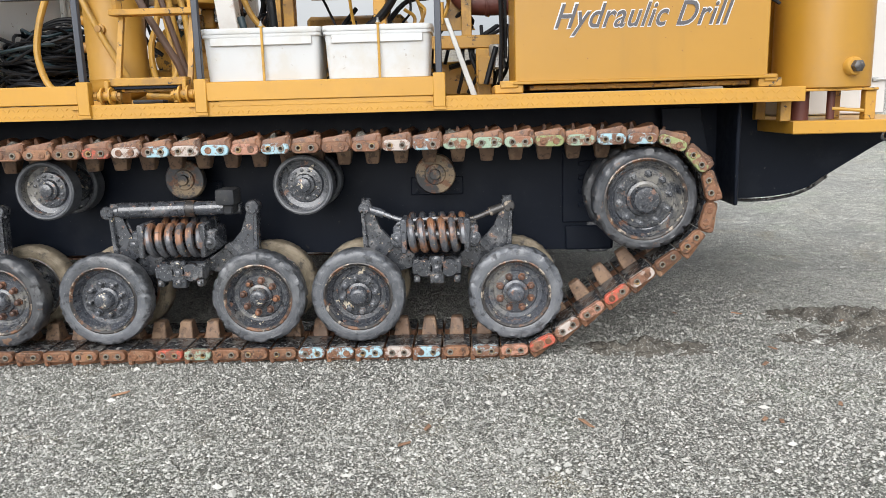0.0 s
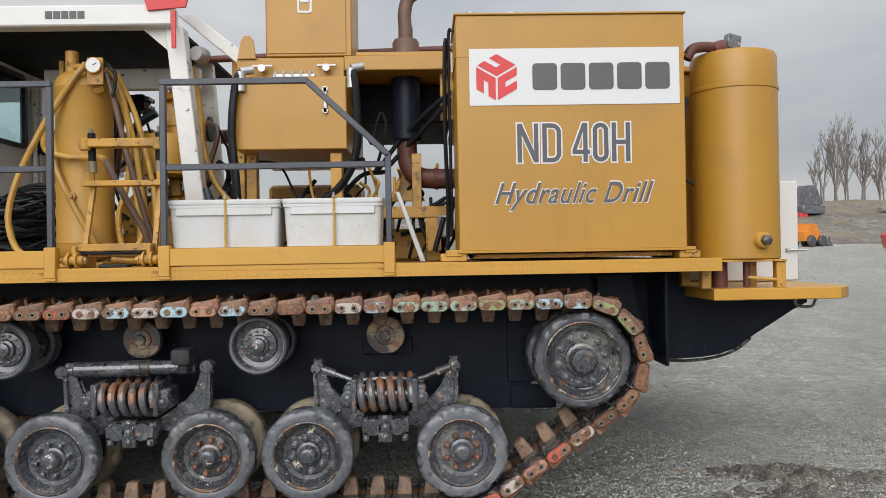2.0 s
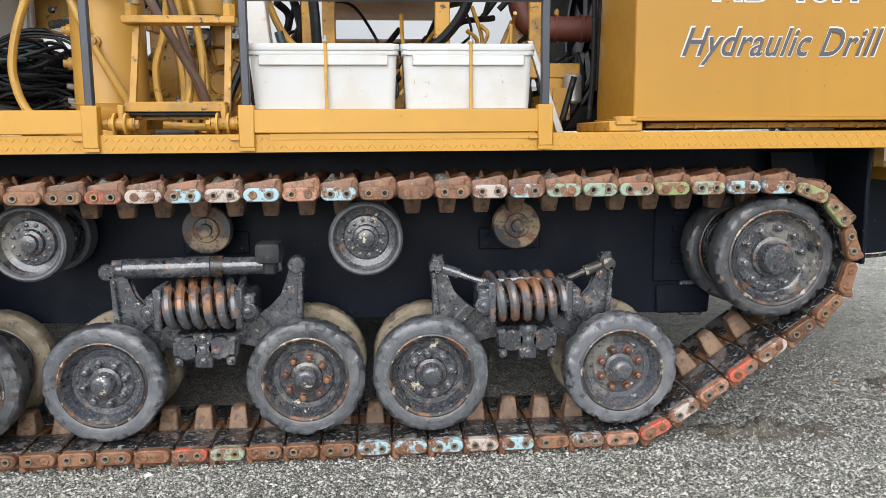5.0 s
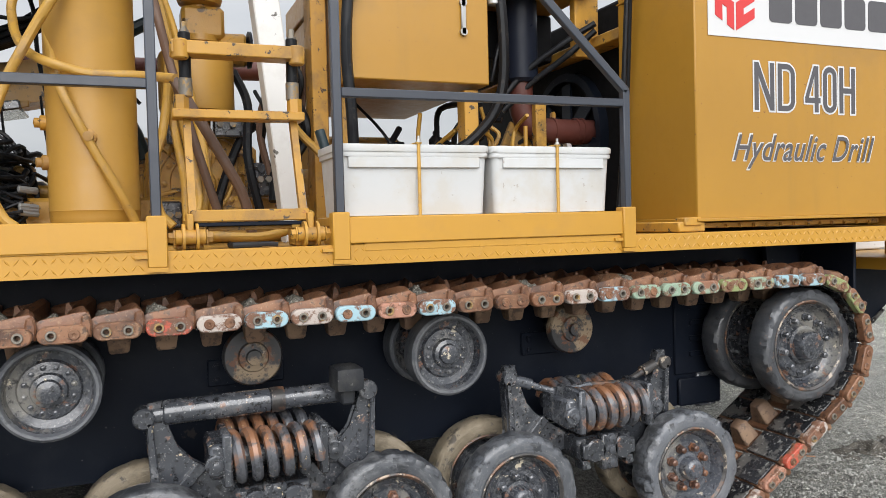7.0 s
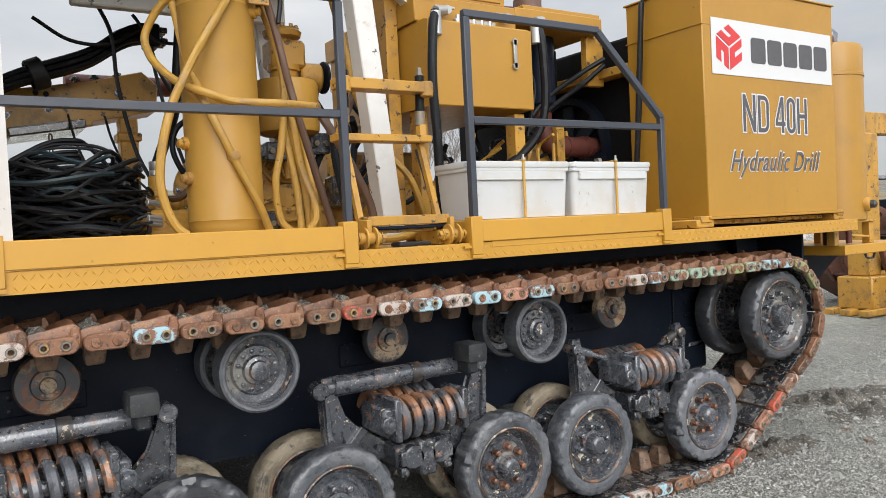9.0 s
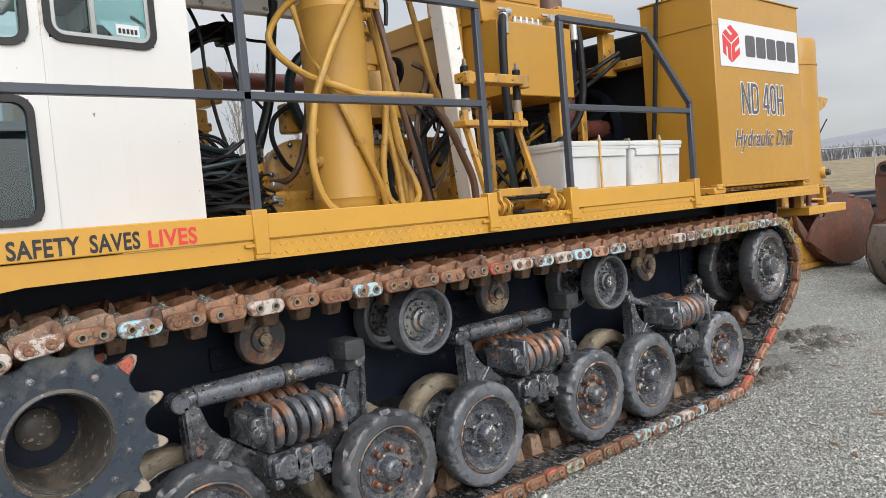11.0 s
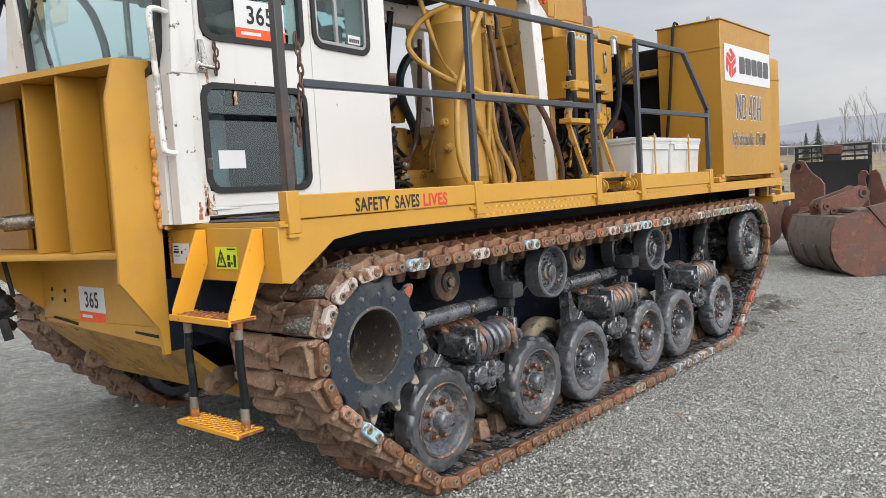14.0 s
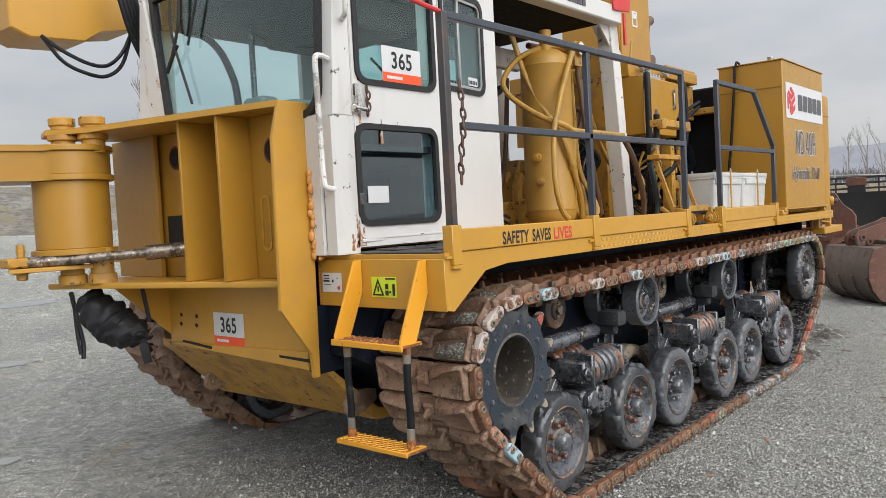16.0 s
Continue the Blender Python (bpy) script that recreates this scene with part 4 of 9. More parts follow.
idler.matrix_basis = pose(1.008, 4.415, 0.915, 0, 8, 0)
again(idler, rig, pose(1.008, 4.77, 0.915, 0, 20, 0))
again(idler, rig, pose(1.008, FAR - 4.415, 0.915 + FAR_LIFT, 0, 20, 180))
bm = bmesh.new()
rod(bm, (1.008, 4.47, 0.915), (1.008, 5.05, 0.915), 0.06)
box(bm, 0.76, 0.90, 4.99, 5.03, 0.50, 0.72, 0.01)
part("idler_axle", bm, STEEL, rig)


def return_roller(x):
    y0 = 4.50
    bm = bmesh.new()
    lathe(bm, [(0.148, 0.075), (0.151, 0.008), (0.158, -0.001), (0.168, -0.002), (0.178, 0.008), (0.178, 0.11), (0.165, 0.125), (0.10, 0.13)], (0, 0, 0), seg=36)
    roll = part("return_roller", bm, RUBBER, rig)
    bm = bmesh.new()
    lathe(bm, [(0.152, 0.012), (0.142, 0.070), (0.112, 0.076), (0.104, 0.060), (0.066, 0.056), (0.06, 0.036), (0.045, 0.030), (0.04, 0.012), (0.02, 0.006), (0, 0.006)], (0, 0, 0), seg=32)
    part("rim", bm, RIM, roll)
    bm = bmesh.new()
    for i in range(12):
        a = 2 * math.pi * i / 12
        bolt(bm, (0.085 * math.cos(a), 0.058, 0.085 * math.sin(a)), (0, -1, 0), 0.008, 0.010)
    pieces("roller_bolt", bm, RIM, roll)
    roll.matrix_basis = pose(x, y0, 1.032, 0, x * 40, 0)
    o = again(roll, rig, pose(x, 4.80, 1.032, 0, 15, 0))
    bm = bmesh.new()
    rod(bm, (x, 4.53, 1.032), (x, 5.05, 1.032), 0.042)
    part("roller_shaft", bm, STEEL, rig)


for x in (-0.985, -2.545):
    return_roller(x)
for x in (-0.212, -1.786, -3.336):
    bm = bmesh.new()
    lathe(bm, [(0, -0.03), (0.03, -0.03), (0.034, -0.012), (0.06, -0.008), (0.066, 0.004), (0.118, 0.006), (0.126, 0.016), (0.126, 0.05), (0.10, 0.06)], (x, 4.755, 1.056), seg=32)
    r = part("centre_roller", bm, ROLLERMUD, rig, "small steel roller with rust and dried mud")
    bm = bmesh.new()
    for i in range(5):
        a = 2 * math.pi * i / 5 + 0.4
        bolt(bm, (x + 0.045 * math.cos(a), 4.748, 1.056 + 0.045 * math.sin(a)), (0, -1, 0), 0.007, 0.008)
    rod(bm, (x, 4.80, 1.056), (x, 5.04, 1.056), 0.035)
    pieces("roller_bolt", bm, RIMRUST, r)
    bm = bmesh.new()
    box(bm, x - 0.17, x + 0.17, 4.985, 5.0, 0.90, 1.02, 0.006)
    for bx in (-0.13, 0.13):
        for bz in (0.925, 0.985):
            bolt(bm, (x + bx, 4.985, bz), (0, -1, 0), 0.014, 0.012)
    part("roller_bracket", bm, HULL, rig)


def sprocket_plate():
    bm = bmesh.new()
    teeth, out = 13, []
    for i in range(teeth):
        a = 2 * math.pi * (i + 0.35) / teeth
        w = 2 * math.pi / teeth
        for f, r in ((-0.40, 0.303), (-0.31, 0.310), (-0.23, 0.326), (-0.17, 0.350), (-0.12, 0.374), (-0.05, 0.388), (0.02, 0.386), (0.08, 0.368), (0.13, 0.344), (0.20, 0.322), (0.29, 0.307), (0.40, 0.301), (0.5, 0.300)):
            out.append((r * math.cos(a + f * w), r * math.sin(a + f * w)))
    n = len(out)
    inn = [(0.172 * math.cos(math.atan2(z, x)), 0.172 * math.sin(math.atan2(z, x))) for x, z in out]
    ring_slab(bm, out, inn, "y", 0.0, 0.035)
    rim_es = [e for e in bm.edges if all(v.co.y < 0.001 and math.hypot(v.co.x, v.co.z) > 0.3 for v in e.verts)]
    bmesh.ops.bevel(bm, geom=rim_es, offset=0.006, segments=1, affect="EDGES")
    return bm


spr = part("drive_sprocket", sprocket_plate(), SPROCKET, rig, "black toothed drive sprocket with worn bright tips")
bm = bmesh.new()
lathe(bm, [(0.172, 0.034), (0.190, 0.0), (0.178, -0.006), (0.170, 0.01), (0.167, 0.06), (0.160, 0.16), (0.152, 0.30), (0.140, 0.325), (0.085, 0.332), (0.080, 0.30), (0.06, 0.285), (0.03, 0.28), (0, 0.28)], (0, 0, 0), seg=40)
part("sprocket_drum", bm, DRUM, spr, "muddy hollow sprocket drum")
bm = bmesh.new()
for i in range(14):
    a = 2 * math.pi * i / 14
    bolt(bm, (0.245 * math.cos(a), 0.0, 0.245 * math.sin(a)), (0, -1, 0), 0.011, 0.010)
for i in range(6):
    a = 2 * math.pi * i / 6
    bolt(bm, (0.112 * math.cos(a), 0.333, 0.112 * math.sin(a)), (0, -1, 0), 0.014, 0.016)
pieces("sprocket_bolt", bm, STEEL, spr)
a0 = 2 * math.pi * (1 + 0.35) / 13
bm = bmesh.new()
slab(bm, [(r * math.cos(a0 + f), r * math.sin(a0 + f)) for f, r in ((-0.10, 0.318), (-0.075, 0.338), (-0.035, 0.368), (0.02, 0.377), (0.06, 0.352), (0.10, 0.322), (0.03, 0.315))], "y", -0.0035, 0.004, 0.001)
part("red_mark", bm, REDPAINT, spr, "worn red paint on one tooth")
spr.matrix_basis = pose(-4.335, 4.388, 0.890, 0, -5, 0)
again(spr, rig, pose(-4.335, 4.80, 0.885, 0, 0, 0))
again(spr, rig, pose(-4.335, FAR - 4.388, 0.885 + FAR_LIFT, 0, 0, 180))
bm = bmesh.new()
rod(bm, (-4.335, 4.70, 0.885), (-4.335, 5.05, 0.885), 0.16, seg=24)
part("final_drive", bm, HULL, rig)


def coil(bm, x0, x1, y, z, R, r, turns):
    n = int(turns * 16)
    pts = [(x0 + (x1 - x0) * i / n, y + R * math.cos(2 * math.pi * i / 16), z + R * math.sin(2 * math.pi * i / 16)) for i in range(n + 1)]
    tube(bm, pts, r, 8, 1)


def bogie(cx, damper):
    """Sprung bogie: cast base, two arms, a pair of coil springs and, on two of them, a damper."""
    bm = bmesh.new()
    box(bm, cx - 0.15, cx + 0.15, 4.50, 4.80, 0.47, 0.585, 0.014)
    for s in (-1, 1):
        rod(bm, (cx + s * 0.075, 4.455, 0.525), (cx + s * 0.075, 4.56, 0.525), 0.056, seg=18, ease=0.008)
        box(bm, cx + s * 0.075 - 0.07, cx + s * 0.075 + 0.07, 4.46, 4.50, 0.490, 0.560, 0.006)
        box(bm, cx + s * 0.12 - 0.02, cx + s * 0.12 + 0.02, 4.475, 4.55, 0.435, 0.48, 0.004)
    box(bm, cx - 0.045, cx + 0.045, 4.455, 4.52, 0.43, 0.60, 0.008)
    base = part("bogie", bm, STEEL, rig, "grimy black cast bogie with coil springs")
    bm = bmesh.new()
    for z in (0.465, 0.525, 0.58):
        bolt(bm, (cx, 4.455, z), (0, -1, 0), 0.018, 0.016)
    for s in (-1, 1):
        bolt(bm, (cx + s * 0.12, 4.475, 0.455), (0, -1, 0), 0.012, 0.016)
    pieces("base_bolt", bm, STEEL, base)
    for s in (-1, 1):
        bm = bmesh.new()
        out = [(0.40, 0.93), (0.455, 0.93), (0.47, 0.86), (0.445, 0.62), (0.475, 0.50), (0.50, 0.40), (0.46, 0.33), (0.40, 0.35), (0.30, 0.47), (0.13, 0.50), (0.13, 0.58), (0.215, 0.63), (0.30, 0.68), (0.355, 0.74), (0.385, 0.82)]
        pts = [(cx + s * a, b) for a, b in out]
        slab(bm, pts if s > 0 else pts[::-1], "y", 4.625, 4.675, 0.008)
        rib = [(cx + s * a, b) for a, b in ((0.44, 0.86), (0.462, 0.86), (0.445, 0.62), (0.48, 0.46), (0.45, 0.46), (0.42, 0.62))]
        slab(bm, rib if s > 0 else rib[::-1], "y", 4.60, 4.63, 0.004)
        slant = [(cx + s * a, b) for a, b in ((0.24, 0.655), (0.275, 0.68), (0.43, 0.52), (0.40, 0.49))]
        slab(bm, slant if s > 0 else slant[::-1], "y", 4.602, 4.63, 0.004)
        rod(bm, (cx + s * 0.47, 4.56, AXLE_Z), (cx + s * 0.47, 4.80, AXLE_Z), 0.07, seg=18)
        part("swing_arm", bm, STEEL, base)
        bm = bmesh.new()
        box(bm, cx + s * 0.215 - 0.035, cx + s * 0.215 + 0.035, 4.42, 4.66, 0.655, 0.79, 0.014)
        box(bm, cx + s * 0.185 - 0.018, cx + s * 0.185 + 0.018, 4.39, 4.60, 0.63, 0.83, 0.008)
        rod(bm, (cx + s * 0.225, 4.40, 0.715), (cx + s * 0.225, 4.43, 0.715), 0.042, seg=8, ease=0.006)
        bolt(bm, (cx + s * 0.225, 4.40, 0.715), (0, -1, 0), 0.018, 0.016)
        part("spring_seat", bm, STEEL, base)
    for y in (4.485, 4.735):
        bm = bmesh.new()
        coil(bm, cx - 0.17, cx + 0.17, y, 0.722, 0.084, 0.0232, 5.6)
        part("coil_spring", bm, SPRING, base, "heavy coil spring with worn rusty turns")
        bm = bmesh.new()
        rod(bm, (cx - 0.2, y, 0.722), (cx + 0.2, y, 0.722), 0.036)
        part("spring_rod", bm, STEEL, base)
    if damper:
        bm = bmesh.new()
        rod(bm, (cx - 0.40, 4.645, 0.885), (cx + 0.02, 4.645, 0.89), 0.050, seg=20, ease=0.006)
        rod(bm, (cx - 0.02, 4.645, 0.89), (cx + 0.36, 4.645, 0.893), 0.044, seg=20, ease=0.004)
        rod(bm, (cx - 0.47, 4.60, 0.875), (cx - 0.47, 4.69, 0.875), 0.042, seg=16, ease=0.006)
        rod(bm, (cx - 0.47, 4.645, 0.876), (cx - 0.38, 4.645, 0.884), 0.036)
        rod(bm, (cx + 0.43, 4.60, 0.895), (cx + 0.43, 4.69, 0.895), 0.042, seg=16, ease=0.006)
        d = part("damper", bm, STEEL, base, "black tubular damper across the bogie")
        bm = bmesh.new()
        lathe(bm, [(0.0515, 0.0), (0.052, 0.004), (0.052, 0.05), (0.0515, 0.054)], (cx + 0.02, 4.645, 0.89), (1, 0, 0), 20)
        part("rust_band", bm, RIMRUST, d, "rusty scraped band")
        bm = bmesh.new()
        box(bm, cx + 0.255, cx + 0.375, 4.45, 4.61, 0.925, 1.025, 0.026, seg=2)
        box(bm, cx + 0.285, cx + 0.345, 4.50, 4.66, 0.865, 0.93, 0.01)
        part("rubber_stop", bm, RUBBERPLAIN, d, "black rubber bump stop")
    else:
        for s in (-1, 1):
            bm = bmesh.new()
            rod(bm, (cx + s * 0.44, 4.60, 0.87), (cx + s * 0.44, 4.70, 0.87), 0.034, seg=14, ease=0.005)
            rod(bm, (cx + s * 0.44, 4.65, 0.87), (cx + s * 0.32, 4.64, 0.83), 0.028)
            tube(bm, [(cx + s * 0.32, 4.64, 0.83), (cx + s * 0.24, 4.63, 0.80), (cx + s * 0.17, 4.62, 0.79), (cx, 4.62, 0.80)], 0.016)
            part("tie_rod", bm, STEEL if s < 0 else RIMRUST, base)
    return base


bogie(-0.205, None)
bogie(-1.760, "rusty")
bogie(-3.345, "black")

# ---- the drill rig: hull and deck ----
bm = bmesh.new()
slab(bm, [(-4.30, 0.55), (0.93, 0.52), (0.95, 0.80), (1.62, 0.84), (1.78, 0.832), (1.93, 0.84), (2.06, 0.858), (2.17, 0.895), (2.27, 0.964), (2.588, 1.16), (2.68, 1.205), (2.68, 1.262), (1.86, 1.262), (1.86, 1.44), (-4.55, 1.44), (-4.75, 1.0)], "y", 5.0, FAR - 5.0)
hull = part("hull", bm, HULL, rig, "black painted steel hull")
bm = bmesh.new()
box(bm, 0.60, 0.93, 4.985, 5.0, 0.70, 1.20, 0.006)
for i in range(4):
    box(bm, 0.70, 0.88, 4.97, 4.99, 0.80 + 0.09 * i, 0.83 + 0.09 * i, 0.004)
box(bm, 0.62, 0.92, 4.975, 4.99, 0.52, 0.68, 0.01)
pieces("hull_hatch", bm, HULL, hull)
bm = bmesh.new()
slab(bm, [(1.20, 1.42), (1.44, 1.42), (1.50, 1.10), (1.60, 0.92), (1.57, 0.86), (1.40, 0.90), (1.24, 1.02)], "y", 4.90, 4.935, 0.004)
part("rear_bracket", bm, HULL, hull)

bm = bmesh.new()
box(bm, 1.575, 1.60, 4.62, 4.995, 0.84, 1.44, 0.006)
part("rear_fender", bm, HULL, hull)
bm = bmesh.new()
tube(bm, [(1.60, 4.99, 0.838), (1.80, 4.99, 0.820), (2.00, 4.99, 0.834), (2.16, 4.99, 0.882), (2.28, 4.99, 0.966)], 0.012, 6, 5)
part("skid_edge", bm, MUDPAD, hull, "mud-caked curved skid edge")
bm = bmesh.new()
tube(bm, [(2.42, 4.62, 1.262), (2.42, 4.62, 1.215), (2.52, 4.62, 1.205), (2.55, 4.62, 1.262)], 0.010, 6, 3)
part("tie_hook", bm, STEEL, hull)
DECK_Z, EDGE_Y = 1.528, 4.360
bm = bmesh.new()
slab(bm, [(-4.88, 1.265), (-4.83, 1.256), (-4.58, 1.428), (-4.40, 1.447), (1.85, 1.447), (1.85, DECK_Z), (-4.88, DECK_Z)], "y", EDGE_Y, EDGE_Y + 0.012, 0.002)
deck_edge = part("deck_edge", bm, YELLOW, rig)
bm = bmesh.new()
box(bm, -4.86, 1.845, EDGE_Y + 0.012, FAR - EDGE_Y, 1.49, DECK_Z - 0.002)
for x in np.linspace(-4.0, 1.7, 8):
    box(bm, x, x + 0.06, 4.40, 5.0, 1.449, 1.489)
deck = part("deck", bm, YELLOW_WORN, rig, "worn yellow checker-plate deck")


def treads():
    """Raised lozenges on the deck's edge."""
    bm = bmesh.new()
    for k, x in enumerate(np.arange(-3.45, 1.84, 0.028)):
        for z in (1.468, 1.506):
            a = 0.85 if (k + (z > 1.49)) % 2 else -0.85
            c, s = math.cos(a), math.sin(a)
            p = [(x + 0.018 * c, z + 0.018 * s), (x - 0.0042 * s, z + 0.0042 * c), (x - 0.018 * c, z - 0.018 * s), (x + 0.0042 * s, z - 0.0042 * c)]
            lo = [bm.verts.new((q[0], EDGE_Y + 0.0005, q[1])) for q in p]
            t = bm.verts.new((x, EDGE_Y - 0.0032, z))
            for i in range(4):
                bm.faces.new((lo[i], lo[(i + 1) % 4], t))
    return bm


tagged(part("tread_pattern", treads(), YELLOW, deck_edge), kind="stuff")

# fender nose with the front face that carries the steps
bm = bmesh.new()
box(bm, -4.885, -4.872, 4.362, 5.225, 1.262, 1.505, 0.003)
box(bm, -4.875, -4.40, 4.37, 5.2, 1.505, 1.5275, 0.002)
part("fender_front", bm, YELLOW, rig)
bm = bmesh.new()
slab(bm, [(-4.87, 4.40), (-4.05, 4.40), (-4.02, 4.95), (-4.3, 5.03), (-4.78, 5.02), (-4.87, 4.9)], "z", 1.5285, 1.538, 0.003)
for i in range(30):
    rng = random.Random(i)
    x, y = rng.uniform(-4.8, -4.1), rng.uniform(4.45, 4.98)
    box(bm, -0.05, 0.05, -0.03, 0.03, 0, 0.008, 0.002, pose(x, y, 1.538, rng.uniform(-3, 3), rng.uniform(-3, 3), rng.uniform(0, 180)))
part("floor_mat", bm, surface("tattered_black_mat", (0.055, 0.052, 0.05), 0.75, tint=0.3, dirt=(0.12, 0.1, 0.08), bump=0.6), rig, "tattered black rubber mat on the step-up")


def toe_board(x0, x1, posts):
    bm = bmesh.new()
    box(bm, x0, x1, EDGE_Y - 0.012, EDGE_Y + 0.028, 1.532, 1.636, 0.004)
    t = part("toe_board", bm, YELLOW, rig)
    for x in posts:
        bm = bmesh.new()
        box(bm, x - 0.034, x + 0.034, EDGE_Y - 0.022, EDGE_Y + 0.04, 1.470, 1.655, 0.004)
        slab(bm, [(x - 0.034, 1.455), (x + 0.034, 1.455), (x + 0.034, 1.47), (x - 0.034, 1.47)], "y", EDGE_Y - 0.02, EDGE_Y, 0.0)
        box(bm, x - 0.075, x - 0.034, EDGE_Y - 0.015, EDGE_Y + 0.0, 1.503, 1.516)
        part("post_socket", bm, YELLOW, t)
    return t


toe_a = toe_board(-4.835, -2.15, (-4.81, -3.512, -2.165))
toe_b = toe_board(-1.515, -0.14, (-1.495, -0.158))
bm = bmesh.new()
box(bm, -1.40, -0.20, EDGE_Y - 0.002, EDGE_Y + 0.02, 1.500, 1.5325, 0.003)
part("lower_lip", bm, YELLOW, toe_b)


def bar(bm, a, b, w=0.036):
    """Square tube between two points in the rail's plane."""
    a, b = Vector(a), Vector(b)
    d = (b - a).normalized()
    n = Vector((0, 1, 0))
    u = d.cross(n)
    h = w / 2
    ends = [[bm.verts.new(p + u * sx * h + n * sy * h) for sx, sy in ((-1, -1), (1, -1), (1, 1), (-1, 1))] for p in (a, b)]
    fs = [bm.faces.new((ends[0][i], ends[0][(i + 1) % 4], ends[1][(i + 1) % 4], ends[1][i])) for i in range(4)] + [bm.faces.new(ends[0][::-1]), bm.faces.new(ends[1])]
    return bm


RY = 4.366


def rail(rows, name="guard_rail"):
    top = None
    for k, (kind, x0, z0, x1, z1) in enumerate(rows):
        bm = bmesh.new()
        bar(bm, (x0, RY, z0), (x1, RY, z1))
        bmesh.ops.bevel(bm, geom=list(bm.edges), offset=0.004, segments=1, affect="EDGES")
        ob = part(kind, bm, RAIL, top or rig, "" if top else "blue-black square tube guard rail")
        top = top or ob


rail([("guard_rail", -4.79, 2.620, -2.15, 2.628), ("mid_rail", -4.70, 2.118, -2.18, 2.122), ("rail_post", -3.512, 1.64, -3.512, 2.605), ("rail_post", -2.165, 1.64, -2.165, 2.61)])
rail([("guard_rail", -1.512, 2.630, -0.628, 2.632), ("slant_rail", -0.635, 2.628, -0.152, 2.175), ("mid_rail", -1.478, 2.120, -0.175, 2.124), ("rail_post", -1.495, 1.64, -1.495, 2.614), ("rail_post", -0.158, 1.64, -0.158, 2.185)])
bm = bmesh.new()
bar(bm, (-4.81, RY, 1.64), (-4.81, RY, 2.63), 0.042)
bmesh.ops.bevel(bm, geom=list(bm.edges), offset=0.004, segments=1, affect="EDGES")
post = part("gate_post", bm, RAILRUST, rig, "rust-worn dark gate post")
bm = bmesh.new()
tube(bm, [(-4.82, RY, 2.63), (-4.90, RY + 0.02, 2.65), (-4.98, RY + 0.10, 2.70), (-5.0, RY + 0.2, 2.72)], 0.012)
part("red_grip", bm, SIGNRED, post, "red grip at the post's top")
for i in range(11):
    bm = bmesh.new()
    a = i * 0.035
    z = 2.30 - i * 0.043
    pts = [(0.011 * math.cos(t), 0, 0.029 * math.sin(t)) for t in np.linspace(0, 2 * math.pi, 13)]
    m = pose(-4.735 + 0.018 * math.sin(i * 0.5), RY - 0.025, z, 0, 8, 90 * (i % 2) + 25)
    tube(bm, [m @ Vector(p) for p in pts], 0.0055, 6, 1, caps=False)
    part("chain_link", bm, CHAIN, post, "rusty chain link")

# steps hung from the fender's front
bm = bmesh.new()
for y in (4.468, 4.905):
    slab(bm, [(-4.887, 1.50), (-4.887, 1.345), (-4.985, 1.129), (-5.087, 1.129), (-5.085, 1.15), (-4.935, 1.50)], "y", y, y + 0.014, 0.002)
steps = pieces("boarding_step", bm, YELLOW_STEP, rig, "orange-yellow boarding steps with a lower rung on hose stirrups")


def tread(name, x0, x1, y0, y1, z, lip, ribs):
    """Rust-worn plate with a yellow lip and a crossed grid of raised yellow ribs."""
    bm = bmesh.new()
    box(bm, x0, x1, y0, y1, z - 0.012, z, 0.003)
    ob = part(name, bm, TREADRUST, steps, "rust-worn tread under yellow paint")
    bm = bmesh.new()
    box(bm, x0 - 0.010, x0 + 0.003, y0, y1, z - lip, z + 0.006, 0.003)
    for y in (y0, y1 - 0.022):
        box(bm, x0 + 0.004, x1, y, y + 0.022, z + 0.001, z + 0.005, 0.002)
    pieces("tread_edge", bm, YELLOW_STEP, ob)
    w, gap, bm = x1 - x0 - 0.010, 0.042, bmesh.new()
    n = int((y1 - y0 - 0.05) / gap)
    for i in range(-2, n + 1):
        for s in (1, -1):
            a = (x0 + 0.006, y0 + 0.025 + i * gap + (0 if s > 0 else w * 0.75))
            q = (a[0] + w, a[1] + s * w * 0.75)
            lo, hi = y0 + 0.024, y1 - 0.024
            f0, f1 = sorted((max(0, min(1, (lo - a[1]) / (q[1] - a[1]))), max(0, min(1, (hi - a[1]) / (q[1] - a[1])))))
            if f1 - f0 < 0.1:
                continue
            p0, p1 = (Vector((a[0] + (q[0] - a[0]) * f, a[1] + (q[1] - a[1]) * f, z + 0.002 + 0.001 * (s > 0))) for f in (f0, f1))
            rod(bm, p0, p1, 0.0042, seg=6)
    g = part("grid", bm, ribs, ob, "raised worn diamond grid")
    g["kind"] = "stuff"


tread("upper_tread", -5.09, -4.96, 4.455, 4.925, 1.128, 0.024, TREADRUST)
tread("lower_tread", -5.10, -4.97, 4.448, 4.915, 0.646, 0.016, YELLOW_STEP)
